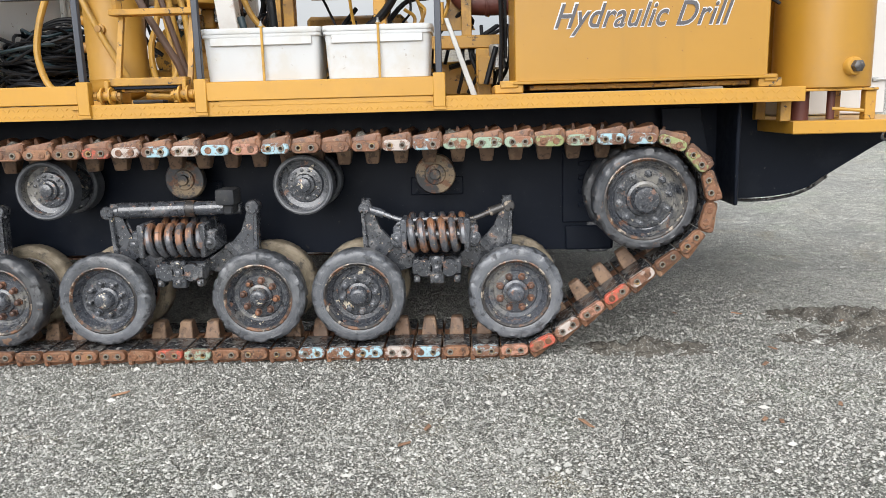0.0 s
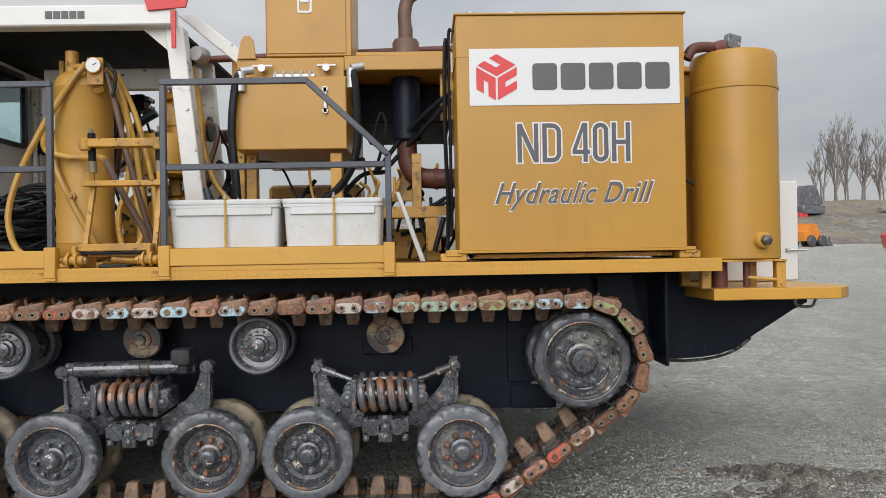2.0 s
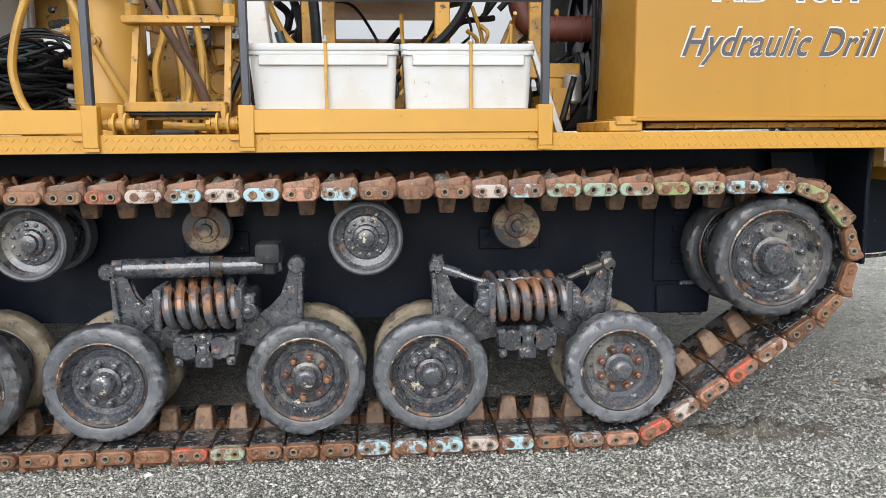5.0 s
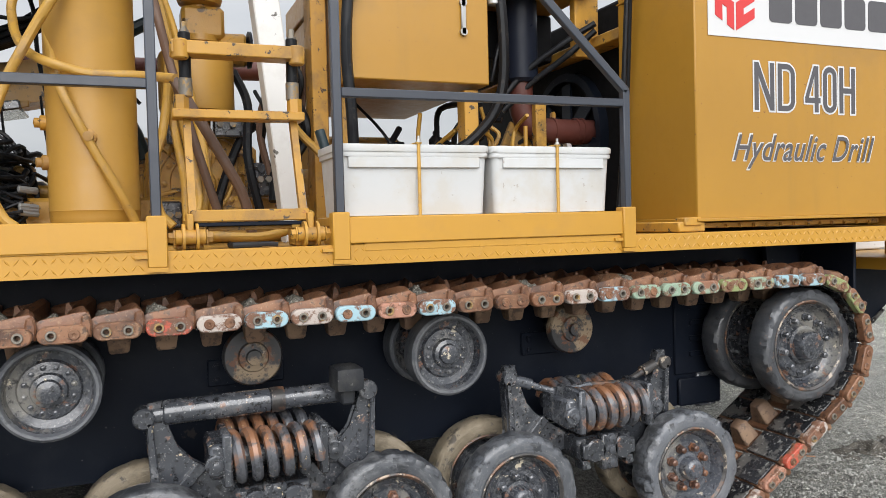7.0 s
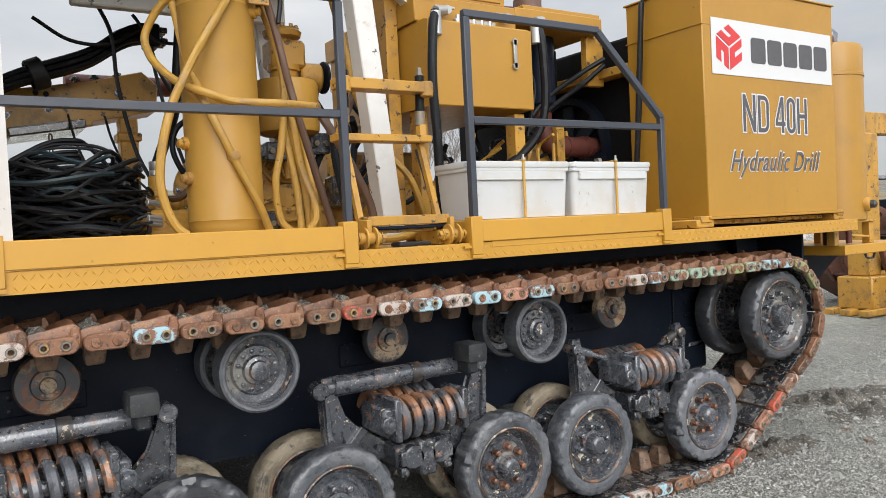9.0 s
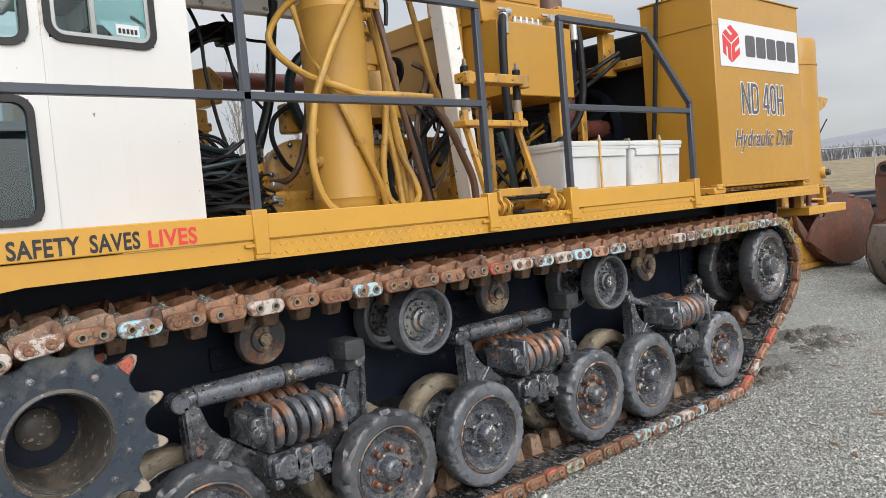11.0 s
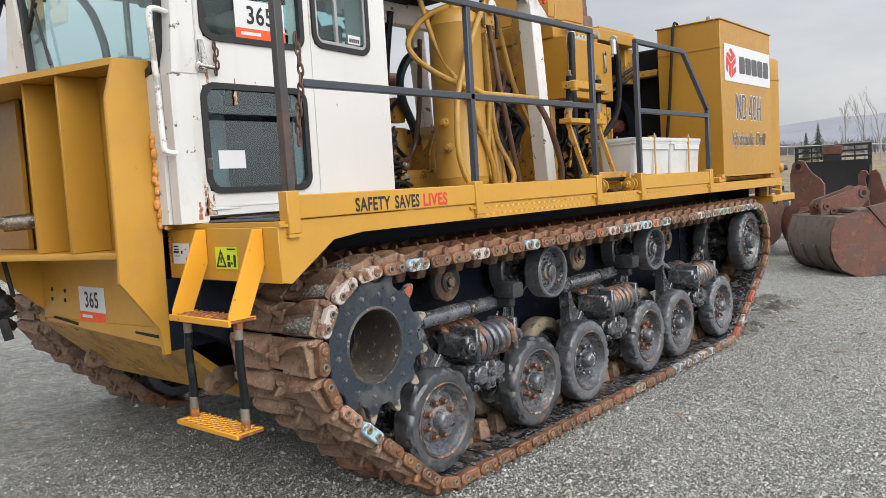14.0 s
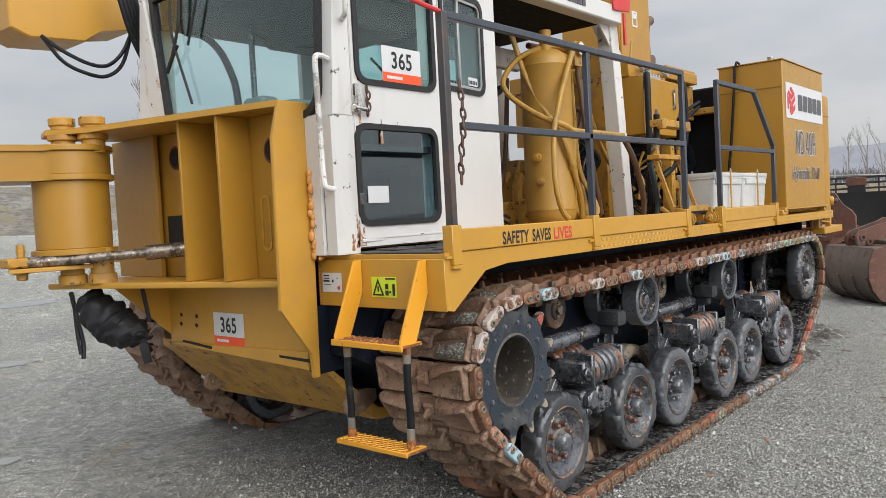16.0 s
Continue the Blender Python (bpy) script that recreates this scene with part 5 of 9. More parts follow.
for y in (4.485, 4.88):
    bm = bmesh.new()
    tube(bm, [(-5.035, y, 1.06), (-5.04, y, 0.95), (-5.032, y, 0.80), (-5.035, y, 0.72)], 0.0185, 10, 5)
    h = part("hose_stirrup", bm, HOSE, steps, "black hose stirrup with crimped ends")
    bm = bmesh.new()
    for z0, z1, r in ((1.04, 1.12, 0.0195), (0.69, 0.745, 0.0195), (0.64, 0.70, 0.016)):
        rod(bm, (-5.036, y, z0), (-5.036, y, z1), r, seg=12, ease=0.003)
    pieces("crimp", bm, FERRULE, h)
    bm = bmesh.new()
    rod(bm, (-5.036, y, 0.640), (-5.036, y, 0.692), 0.0205, seg=12, ease=0.004)
    rod(bm, (-5.036, y, 1.085), (-5.036, y, 1.117), 0.0225, seg=6)
    pieces("end_fitting", bm, TREADRUST, h, "rusty threaded end fitting")

# ---- the drill rig: engine box, tanks, bins ----
bm = bmesh.new()
box(bm, 0.262, 1.650, 4.387, 4.998, 1.590, 3.020, 0.006)
ebox = part("cooler_box", bm, YELLOW_DARKENED, rig, "yellow sheet-metal box with lettering")
bm = bmesh.new()
box(bm, 0.255, 1.657, 4.3848, 5.004, 2.765, 2.771, 0.0005)
box(bm, 0.250, 1.662, 4.375, 5.01, 3.018, 3.030, 0.003)
box(bm, 0.250, 1.690, 4.366, 5.0, 1.578, 1.594, 0.003)
pieces("box_trim", bm, YELLOW_DARKENED, ebox)
bm = bmesh.new()
for x0, x1 in ((0.15, 0.31), (1.60, 1.73)):
    box(bm, x0, x1, 4.385, 4.99, 1.530, 1.580, 0.006)
    box(bm, x0 + 0.03, x1 - 0.03, 4.375, 4.45, 1.56, 1.60, 0.005)
box(bm, 0.35, 1.58, 4.46, 4.95, 1.545, 1.572, 0.004)
for x in np.arange(0.5, 1.5, 0.09):
    bolt(bm, (x, 4.455, 1.553), (0, -1, 0), 0.008, 0.012)
part("box_foot", bm, YELLOW_WORN, ebox)
bm = bmesh.new()
box(bm, 0.40, 1.60, 4.50, 5.0, 3.03, 3.036)
lathe(bm, [(0.05, 0), (0.05, 0.025), (0.065, 0.027), (0.065, 0.045), (0, 0.05)], (0.62, 4.56, 3.028), (0, 0, 1), 18)
lathe(bm, [(0.022, 0), (0.03, 0.03), (0.03, 0.045), (0, 0.05)], (0.36, 4.52, 3.028), (0, 0, 1), 12)
pieces("filler_cap", bm, ZINC, ebox)

FY = 4.3865                                    # the box's front face
bm = bmesh.new()
box(bm, 0.340, 1.617, FY - 0.004, FY - 0.0015, 2.470, 2.814, 0.0)
sign = part("sign_panel", bm, SIGNWHITE, ebox, "white sign with a red hexagon and dark bars")
# the maker's mark as plain red shapes, its name as plain dark bars
cx, cz, hr = 0.505, 2.640, 0.146
for k in range(3):
    v = [Vector((hr * math.cos(radians(30 + 60 * j)), hr * math.sin(radians(30 + 60 * j)))) for j in (2 * k, 2 * k + 1, 2 * k + 2)]
    a, b = v[0], v[2]                     # the two edges of one cube face, from the middle
    q = [b * u + a * w for u, w in ((0.05, 0.05), (0.97, 0.05), (0.97, 0.40), (0.42, 0.40), (0.42, 0.62), (0.97, 0.62), (0.97, 0.97), (0.05, 0.97))]
    bm = bmesh.new()
    slab(bm, [(cx + p.x, cz + p.y) for p in q], "y", FY - 0.0065, FY - 0.0045)
    part("red_mark", bm, SIGNRED, sign)
for i in range(5):
    bm = bmesh.new()
    x = 0.722 + i * 0.1715
    slab(bm, round_rect(x, x + 0.150, 2.560, 2.722, 0.022, 3), "y", FY - 0.0065, FY - 0.0045)
    part("dark_bar", bm, SIGNGREY, sign)


def grown(loop, d):
    """The outline moved outwards by d at every corner."""
    out, n = [], len(loop)
    area = sum(loop[i][0] * loop[(i + 1) % n][1] - loop[(i + 1) % n][0] * loop[i][1] for i in range(n))
    side = 1 if area > 0 else -1
    for i in range(n):
        p, c, q = Vector(loop[i - 1]), Vector(loop[i]), Vector(loop[(i + 1) % n])
        e0, e1 = (c - p).normalized(), (q - c).normalized()
        n0, n1 = Vector((e0.y, -e0.x)) * side, Vector((e1.y, -e1.x)) * side
        m = (n0 + n1).normalized()
        out.append(tuple(c + m * (d / max(0.4, m.dot(n0)))))
    return out


def block_glyph(kind, x0, x1, z0, z1, w):
    """Outlines of a bold block letter; the first is its edge, the rest are holes."""
    c = (x0 + x1) / 2
    if kind == "N":
        return [[(x0, z0), (x0 + w, z0), (x0 + w, z1 - 2.6 * w), (x1 - w, z0), (x1, z0), (x1, z1), (x1 - w, z1), (x1 - w, z0 + 2.6 * w), (x0 + w, z1), (x0, z1)]]
    if kind == "H":
        m0, m1 = (z0 + z1) / 2 - w / 2, (z0 + z1) / 2 + w / 2
        return [[(x0, z0), (x0 + w, z0), (x0 + w, m0), (x1 - w, m0), (x1 - w, z0), (x1, z0), (x1, z1), (x1 - w, z1), (x1 - w, m1), (x0 + w, m1), (x0 + w, z1), (x0, z1)]]
    if kind == "4":
        s, m0, m1 = x1 - 1.5 * w, z0 + 0.20 * (z1 - z0), z0 + 0.20 * (z1 - z0) + w
        return [[(s, z0), (s + w, z0), (s + w, m0), (x1, m0), (x1, m1), (s + w, m1), (s + w, z1), (s - 0.15 * w, z1), (x0, m1), (x0, m0), (s, m0)],
                [(s, m1), (s, z1 - 1.9 * w), (x0 + 0.95 * w, m1)]]
    r = (x1 - x0) * 0.48
    if kind == "D":
        rim = lambda e: [(x0 + e, z0 + e), *[(x1 - r + (r - e) * math.sin(a), z0 + r + (z1 - z0 - 2 * r) * (a > 1.58) - (r - e) * math.cos(a)) for a in np.linspace(0, math.pi, 10)], (x0 + e, z1 - e)]
    else:
        rim = lambda e: [(c + (r - e) * math.sin(a), (z0 + r if math.cos(a) > 0 else z1 - r) - (r - e) * math.cos(a)) for a in np.linspace(0.05, 2 * math.pi - 0.05, 19)]
    return [rim(0.0), rim(w)]


def block_word(rows, z0, z1, w, y, grow, material, label):
    for kind, x0, x1 in rows:
        bm = bmesh.new()
        edges = []
        for k, loop in enumerate(block_glyph(kind, x0, x1, z0, z1, w)):
            vs = [bm.verts.new((px, y, pz)) for px, pz in grown(loop, -grow if k else grow)]
            edges += [bm.edges.new((vs[i], vs[(i + 1) % len(vs)])) for i in range(len(vs))]
        bmesh.ops.triangle_fill(bm, edges=edges, use_beauty=True)
        part("model_lettering", bm, material, ebox, label)


MODEL = (("N", 0.624, 0.752), ("D", 0.776, 0.890), ("4", 0.958, 1.064), ("0", 1.080, 1.180), ("H", 1.198, 1.310))
block_word(MODEL, 2.122, 2.358, 0.027, FY - 0.0018, 0.009, SIGNWHITE, "white-edged lettering")
block_word(MODEL, 2.122, 2.358, 0.027, FY - 0.0034, 0.0, SIGNGREY, "dark grey lettering")
for name, text, b4, sh, bold in (("script_lettering", "Hydraulic Drill", (0.483, 1.450, 1.832, 2.000), 0.42, 0.010),):
    words(name, text, pose(0, FY - 0.0015, 0), b4, SIGNWHITE, ebox, "white-edged lettering", 0.0008, sh, bold + 0.016, 0.008)
    words(name, text, pose(0, FY - 0.0035, 0), b4, SIGNGREY, ebox, "dark grey lettering", 0.0008, sh, bold)
bm = bmesh.new()
tube(bm, [(0.215, 4.82, 3.00), (0.205, 4.82, 2.9), (0.20, 4.86, 2.4), (0.215, 4.92, 1.9), (0.205, 4.95, 1.60)], 0.014, 8, 6)
tube(bm, [(0.30, 4.80, 3.035), (0.255, 4.80, 3.05), (0.23, 4.82, 2.98), (0.235, 4.88, 2.3), (0.24, 4.95, 1.75)], 0.011, 8, 6)
pieces("box_hose", bm, HOSE, ebox)

# solid block, coloured near-black to stand for the shade in the bay
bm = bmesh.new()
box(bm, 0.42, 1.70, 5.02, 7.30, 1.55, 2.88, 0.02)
eng = part("engine_housing", bm, SEAT_AND_SHADE, rig, "engine compartment block behind the cooler box, painted near-black for its shade")
bm = bmesh.new()
box(bm, 1.701, 1.96, 5.03, 5.06, 1.53, 2.80, 0.006)
box(bm, 1.70, 2.02, 4.98, 5.08, 2.801, 2.84, 0.006)
part("rear_panel", bm, YELLOW_DARKENED, eng, "yellow sheet panel at the rear")
bm = bmesh.new()
ring_slab(bm, circle(5.75, 2.12, 0.42, 30), circle(5.75, 2.12, 0.37, 30), "x", 0.36, 0.42)
for i in range(7):
    a = 2 * math.pi * i / 7
    box(bm, 0.385, 0.40, -0.05, 0.05, 0.06, 0.35, 0.0, pose(0, 5.75, 2.12) @ pose(0, 0, 0, math.degrees(a), 0, 0))
lathe(bm, [(0.09, 0), (0.09, 0.05), (0, 0.06)], (0.41, 5.75, 2.12), (-1, 0, 0), 18)
pieces("fan", bm, HULL, eng, "black cooling fan and ring")
bm = bmesh.new()
box(bm, 0.28, 0.42, 5.02, 7.0, 2.60, 2.66, 0.005)
box(bm, 0.18, 0.34, 5.30, 5.36, 2.55, 2.895, 0.005)
pieces("engine_beam", bm, YELLOW_WORN, eng)
bm = bmesh.new()
TX, TY, TR = 2.078, 4.715, 0.268
lathe(bm, [(0, 1.512), (TR - 0.01, 1.512), (TR, 1.52), (TR, 2.585), (TR + 0.006, 2.59), (TR + 0.006, 2.61), (TR, 2.615), (TR, 2.80), (TR - 0.012, 2.825), (TR - 0.05, 2.838), (0, 2.842)], (TX, TY, 0), (0, 0, 1), 48)
tank = part("fuel_tank", bm, YELLOW_DARKENED, rig, "tall round yellow tank with rust specks")
bm = bmesh.new()
d = Vector((0.20, -0.97, 0)).normalized()
c = Vector((TX, TY, 1.630)) + d * (TR - 0.01)
lathe(bm, [(0.052, 0), (0.052, 0.035), (0.044, 0.045), (0.030, 0.046)], c, d, 20)
part("bung_boss", bm, YELLOW_WORN, tank)
bm = bmesh.new()
lathe(bm, [(0.034, 0.04), (0.034, 0.075), (0.02, 0.085), (0, 0.085)], c, d, 6)
part("bung", bm, RIMRUST, tank, "rusty hexagonal plug")
bm = bmesh.new()
tube(bm, [(1.72, 4.55, 2.78), (1.76, 4.55, 2.84), (1.84, 4.57, 2.86), (1.92, 4.60, 2.86)], 0.034, 10, 5)
rod(bm, (1.90, 4.60, 2.84), (1.98, 4.62, 2.87), 0.05, seg=12)
part("filler_pipe", bm, RUSTPIPE, tank)
bm = bmesh.new()
box(bm, -0.05, 0.05, -0.03, 0.03, 0, 0.10, 0.01, pose(2.03, 4.62, 2.85, 0, 12, 10))
part("breather", bm, STEEL, tank)
bm = bmesh.new()
box(bm, 1.70, 1.75, 4.60, 4.66, 2.50, 2.55, 0.004)
tube(bm, [(1.72, 4.55, 2.52), (1.69, 4.52, 2.40), (1.66, 4.52, 2.2), (1.67, 4.53, 2.05), (1.74, 4.50, 1.98)], 0.010, 8, 6)
part("gauge_line", bm, HOSE, tank)
bm = bmesh.new()
box(bm, 1.74, 2.30, 4.47, 4.95, 1.498, 1.512, 0.003)
for x, y in ((1.80, 4.52), (2.27, 4.52), (1.80, 4.9), (2.25, 4.9)):
    box(bm, x - 0.03, x + 0.03, y - 0.03, y + 0.03, 1.335, 1.498, 0.004)
part("tank_stand", bm, YELLOW_WORN, tank)
bm = bmesh.new()
rod(bm, (1.93, 4.62, 1.33), (1.93, 4.62, 1.50), 0.05, seg=14)
rod(bm, (2.08, 4.56, 1.34), (2.08, 4.56, 1.50), 0.022, seg=10)
pieces("drain_pipe", bm, RUSTPIPE, tank)
bm = bmesh.new()
rod(bm, (2.08, 4.54, 1.40), (2.24, 4.50, 1.385), 0.010, seg=8)
part("valve_lever", bm, HOSE_Y, tank)
bm = bmesh.new()
slab(bm, [(1.83, 4.45), (2.62, 4.45), (2.76, 4.62), (2.76, FAR - 4.62), (2.62, FAR - 4.45), (1.83, FAR - 4.45)], "z", 1.262, 1.335, 0.005)
part("rear_platform", bm, YELLOW, rig, "yellow rear step platform")
bm = bmesh.new()
box(bm, 2.10, 2.80, 5.35, 6.35, 1.34, 2.075, 0.01)
cab_r = part("rear_cabinet", bm, WHITE, rig, "plain light grey cabinet at the rear")
bm = bmesh.new()
box(bm, 2.70, 2.74, 5.335, 5.35, 1.55, 1.58, 0.004)
rod(bm, (2.72, 5.34, 1.565), (2.84, 5.32, 1.565), 0.008)
part("handle", bm, ZINC, cab_r)


def storage_bin(x0, x1):
    cx = (x0 + x1) / 2
    t = thing("storage_bin", "white plastic lidded storage bin strapped on the deck", "storage bin", "white bins on the deck")
    y0, y1, z0, z1 = 4.415, 4.72, 1.640, 1.928
    bm = bmesh.new()
    lo, hi = round_rect(x0 + 0.02, x1 - 0.02, y0 + 0.018, y1 - 0.018, 0.03), round_rect(x0 + 0.008, x1 - 0.008, y0 + 0.006, y1 - 0.006, 0.03)
    a, b = [bm.verts.new((p[0], p[1], z0)) for p in lo], [bm.verts.new((p[0], p[1], z1 - 0.05)) for p in hi]
    n = len(lo)
    for i in range(n):
        bm.faces.new((a[i], a[(i + 1) % n], b[(i + 1) % n], b[i]))
    bm.faces.new(a[::-1])
    bm.faces.new(b)
    part("body", bm, PLASTIC, t)
    bm = bmesh.new()
    slab(bm, round_rect(x0, x1, y0 - 0.004, y1 + 0.004, 0.032), "z", z1 - 0.05, z1 - 0.03, 0.004)
    slab(bm, round_rect(x0 - 0.004, x1 + 0.004, y0 - 0.008, y1 + 0.008, 0.034), "z", z1 - 0.030, z1, 0.006)
    box(bm, x0 + 0.05, x1 - 0.05, y0 - 0.006, y0 + 0.01, z1 - 0.095, z1 - 0.05, 0.003)
    part("lid", bm, PLASTIC, t)
    bm = bmesh.new()
    sx = cx + 0.01
    for y in (y0 - 0.011, y1 + 0.011):
        rod(bm, (sx, y, z0 - 0.005), (sx, y, z1 + 0.012), 0.0075, seg=8)
    box(bm, sx - 0.012, sx + 0.012, y0 - 0.02, y1 + 0.02, z1 + 0.001, z1 + 0.009, 0.002)
    part("hold_down", bm, HOSE_Y, t, "yellow threaded hold-down bar")
    bm = bmesh.new()
    for y in (y0 - 0.011, y1 + 0.011):
        rod(bm, (sx, y, z1 + 0.008), (sx, y, z1 + 0.035), 0.006, seg=8)
        bolt(bm, (sx, y, z1 + 0.008), (0, 0, 1), 0.010, 0.010)
    pieces("wing_nut", bm, ZINC, t)


bm = bmesh.new()
box(bm, -1.50, -0.19, 4.40, 4.74, 1.60, 1.638, 0.004)
for x in (-1.45, -0.83, -0.24):
    box(bm, x - 0.025, x + 0.025, 4.40, 4.74, 1.527, 1.60, 0.003)
part("bin_tray", bm, YELLOW, rig)
storage_bin(-1.492, -0.818)
storage_bin(-0.806, -0.196)

# ---- the drill rig: cab ----
CY, CX0, CX1 = 5.060, -4.800, -3.405
FARC = 6.86


def wall_with_holes(bm, x0, x1, z0, z1, y0, y1, holes):
    """A wall in the xz plane, cut into strips round rectangular holes."""
    xs = sorted({x0, x1, *[h[0] for h in holes], *[h[1] for h in holes]})
    zs = sorted({z0, z1, *[h[2] for h in holes], *[h[3] for h in holes]})
    for a, b in zip(xs, xs[1:]):
        for c, d in zip(zs, zs[1:]):
            mx, mz = (a + b) / 2, (c + d) / 2
            if not any(h[0] < mx < h[1] and h[2] < mz < h[3] for h in holes):
                box(bm, a, b, y0, y1, c, d)
    bmesh.ops.remove_doubles(bm, verts=bm.verts, dist=0.0005)
    return bm


cab_wall = bmesh.new()
WIN = [(-4.784, -4.168, 1.681, 2.187), (-4.759, -4.156, 2.420, 3.02), (-4.062, -3.592, 2.452, 3.02)]
wall_with_holes(cab_wall, CX0, CX1, 1.560, 3.30, CY, CY + 0.045, WIN)
cab = part("cab", cab_wall, WHITE, rig, "white painted steel operator's cab", 5)
bm = bmesh.new()
box(bm, CX0 - 0.10, CX1, CY + 0.045, FARC, 1.545, 1.575, 0.004)
box(bm, CX1 - 0.045, CX1, CY + 0.046, 5.40, 1.576, 3.30)
box(bm, CX1 - 0.045, CX1, 6.49, FARC, 1.576, 3.30)
box(bm, CX1 - 0.045, CX1, 5.401, 6.489, 1.576, 2.57)
box(bm, CX1 - 0.045, CX1, 5.401, 6.489, 3.16, 3.30)
box(bm, CX0 + 0.02, CX1 - 0.046, FARC - 0.045, FARC, 1.576, 2.3)
box(bm, CX0 + 0.02, -4.70, FARC - 0.045, FARC, 2.301, 3.3)
box(bm, -3.60, CX1 - 0.046, FARC - 0.045, FARC, 2.301, 3.3)
box(bm, CX0 - 0.12, CX1 + 0.02, CY - 0.01, FARC + 0.01, 3.305, 3.36, 0.02)
pieces("shell_panel", bm, WHITE, cab)
for f in cab.data.polygons:
    f.use_smooth = False
# front corner post and front wall under the windscreen
bm = bmesh.new()
slab(bm, [(-4.801, 5.060), (-4.801, 5.10), (-4.90, 5.10), (-4.940, 5.088), (-4.945, 5.074), (-4.930, 5.060)], "z", 1.53, 2.235, 0.0)
slab(bm, [(-4.801, 2.236), (-4.938, 2.236), (-4.870, 3.30), (-4.801, 3.30)], "y", 5.060, 5.10, 0.004)
box(bm, -4.955, -4.915, 5.101, FARC, 1.53, 2.245)
slab(bm, [(-4.96, 2.246), (-4.92, 2.246), (-4.845, 3.30), (-4.885, 3.30)], "y", 6.74, FARC)
slab(bm, [(6.51, 2.246), (6.739, 2.246), (6.739, 3.20)], "x", -4.945, -4.925)
box(bm, -4.90, -4.84, 5.101, FARC, 3.20, 3.30)
pieces("corner_post", bm, WHITE_WORN, cab, "white cab corner with rust runs")


def window(holes_x0, x1, z0, z1, y, parent, split=None, tint=None):
    bm = bmesh.new()
    o, i = round_rect(holes_x0 - 0.016, x1 + 0.016, z0 - 0.016, z1 + 0.016, 0.075, 6), round_rect(holes_x0 + 0.014, x1 - 0.014, z0 + 0.014, z1 - 0.014, 0.055, 6)
    ring_slab(bm, o, i, "y", y - 0.012, y + 0.02)
    w = part("window", bm, GASKET, parent, "window in a black rubber gasket")
    bm = bmesh.new()
    slab(bm, round_rect(holes_x0, x1, z0, z1, 0.05, 4), "y", y + 0.008, y + 0.013)
    pane = part("pane", bm, tint or GLASS, w, "teal tinted glass")
    pane.visible_shadow = False
    if split:
        bm = bmesh.new()
        for x in split:
            box(bm, x - 0.012, x + 0.012, y - 0.004, y + 0.02, z0, z1, 0.002)
        part("window_bar", bm, ZINC, w)
    return w


door_win = window(*WIN[0], CY, cab, tint=GLASS_DARK)
bm = bmesh.new()
box(bm, -4.775, -4.180, CY + 0.022, CY + 0.034, 2.060, 2.098, 0.003)
part("inner_bar", bm, BLACKPRINT, door_win, "black bar across the inside of the door window")
up_win = window(*WIN[1], CY, cab)
side_win = window(*WIN[2], CY, cab, [-3.868])
bm = bmesh.new()
ring_slab(bm, round_rect(-4.048, -3.606, 2.466, 3.006, 0.045, 5), round_rect(-4.030, -3.624, 2.484, 2.988, 0.03, 5), "y", CY - 0.006, CY + 0.004)
part("slider_frame", bm, ZINC, side_win, "silver sliding window frame")
bm = bmesh.new()
box(bm, -3.765, -3.655, CY + 0.004, CY + 0.0065, 2.495, 2.545)
st_tag = part("stock_tag", bm, SIGNWHITE, side_win, "small white tag with dark bars")
for k in range(5):
    bm = bmesh.new()
    box(bm, -3.755 + 0.019 * k, -3.742 + 0.019 * k, CY + 0.0025, CY + 0.0038, 2.504, 2.526)
    part("tag_bar", bm, BLACKPRINT, st_tag)
bm = bmesh.new()
slab(bm, [(5.19, 2.262), (6.47, 2.262), (6.70, 3.18), (5.10, 3.18), (5.10, 2.36), (5.12, 2.295)], "x", -4.905, -4.900)
for v in bm.verts:
    v.co.x += (v.co.z - 2.262) * 0.062 - 0.035
ws = part("windscreen", bm, GLASS, cab, "large teal tinted windscreen with wipers")
ws.visible_shadow = False
bm = bmesh.new()
arc = [radians(180 + 90 * i / 7) for i in range(8)]
ring_slab(bm, [(5.22 + 0.15 * math.cos(a), 2.385 + 0.15 * math.sin(a)) for a in arc] + [(6.50, 2.235), (6.74, 3.21), (5.070, 3.21)],
          [(5.22 + 0.112 * math.cos(a), 2.385 + 0.112 * math.sin(a)) for a in arc] + [(6.45, 2.273), (6.685, 3.16), (5.108, 3.16)], "x", -4.925, -4.895)
for v in bm.verts:
    v.co.x += (v.co.z - 2.262) * 0.062 - 0.035
part("windscreen_gasket", bm, GASKET, ws)
for pts, r in (([(-4.92, 6.33, 3.20), (-4.935, 6.35, 2.95), (-4.95, 6.42, 2.75)], 0.010), ([(-4.92, 6.45, 3.18), (-4.94, 6.42, 2.9), (-4.955, 6.22, 2.45)], 0.009), ([(-4.94, 6.50, 2.68), (-4.945, 6.42, 2.76), (-4.945, 6.36, 2.82)], 0.014), ([(-4.92, 6.10, 3.2), (-4.93, 6.17, 3.0), (-4.945, 6.24, 2.8)], 0.008)):
    bm = bmesh.new()
    tube(bm, pts, r, 6, 4)
    part("wiper", bm, BLACKPRINT, ws)

bm = bmesh.new()
ring_slab(bm, round_rect(5.37, 6.515, 2.545, 3.185, 0.09, 6), round_rect(5.415, 6.475, 2.585, 3.145, 0.06, 6), "x", CX1 - 0.02, CX1 + 0.014)
rear_win = part("window", bm, GASKET, cab, "rear window in a black rubber gasket")
bm = bmesh.new()
slab(bm, round_rect(5.39, 6.50, 2.56, 3.17, 0.06, 4), "x", CX1 - 0.013, CX1 - 0.008)
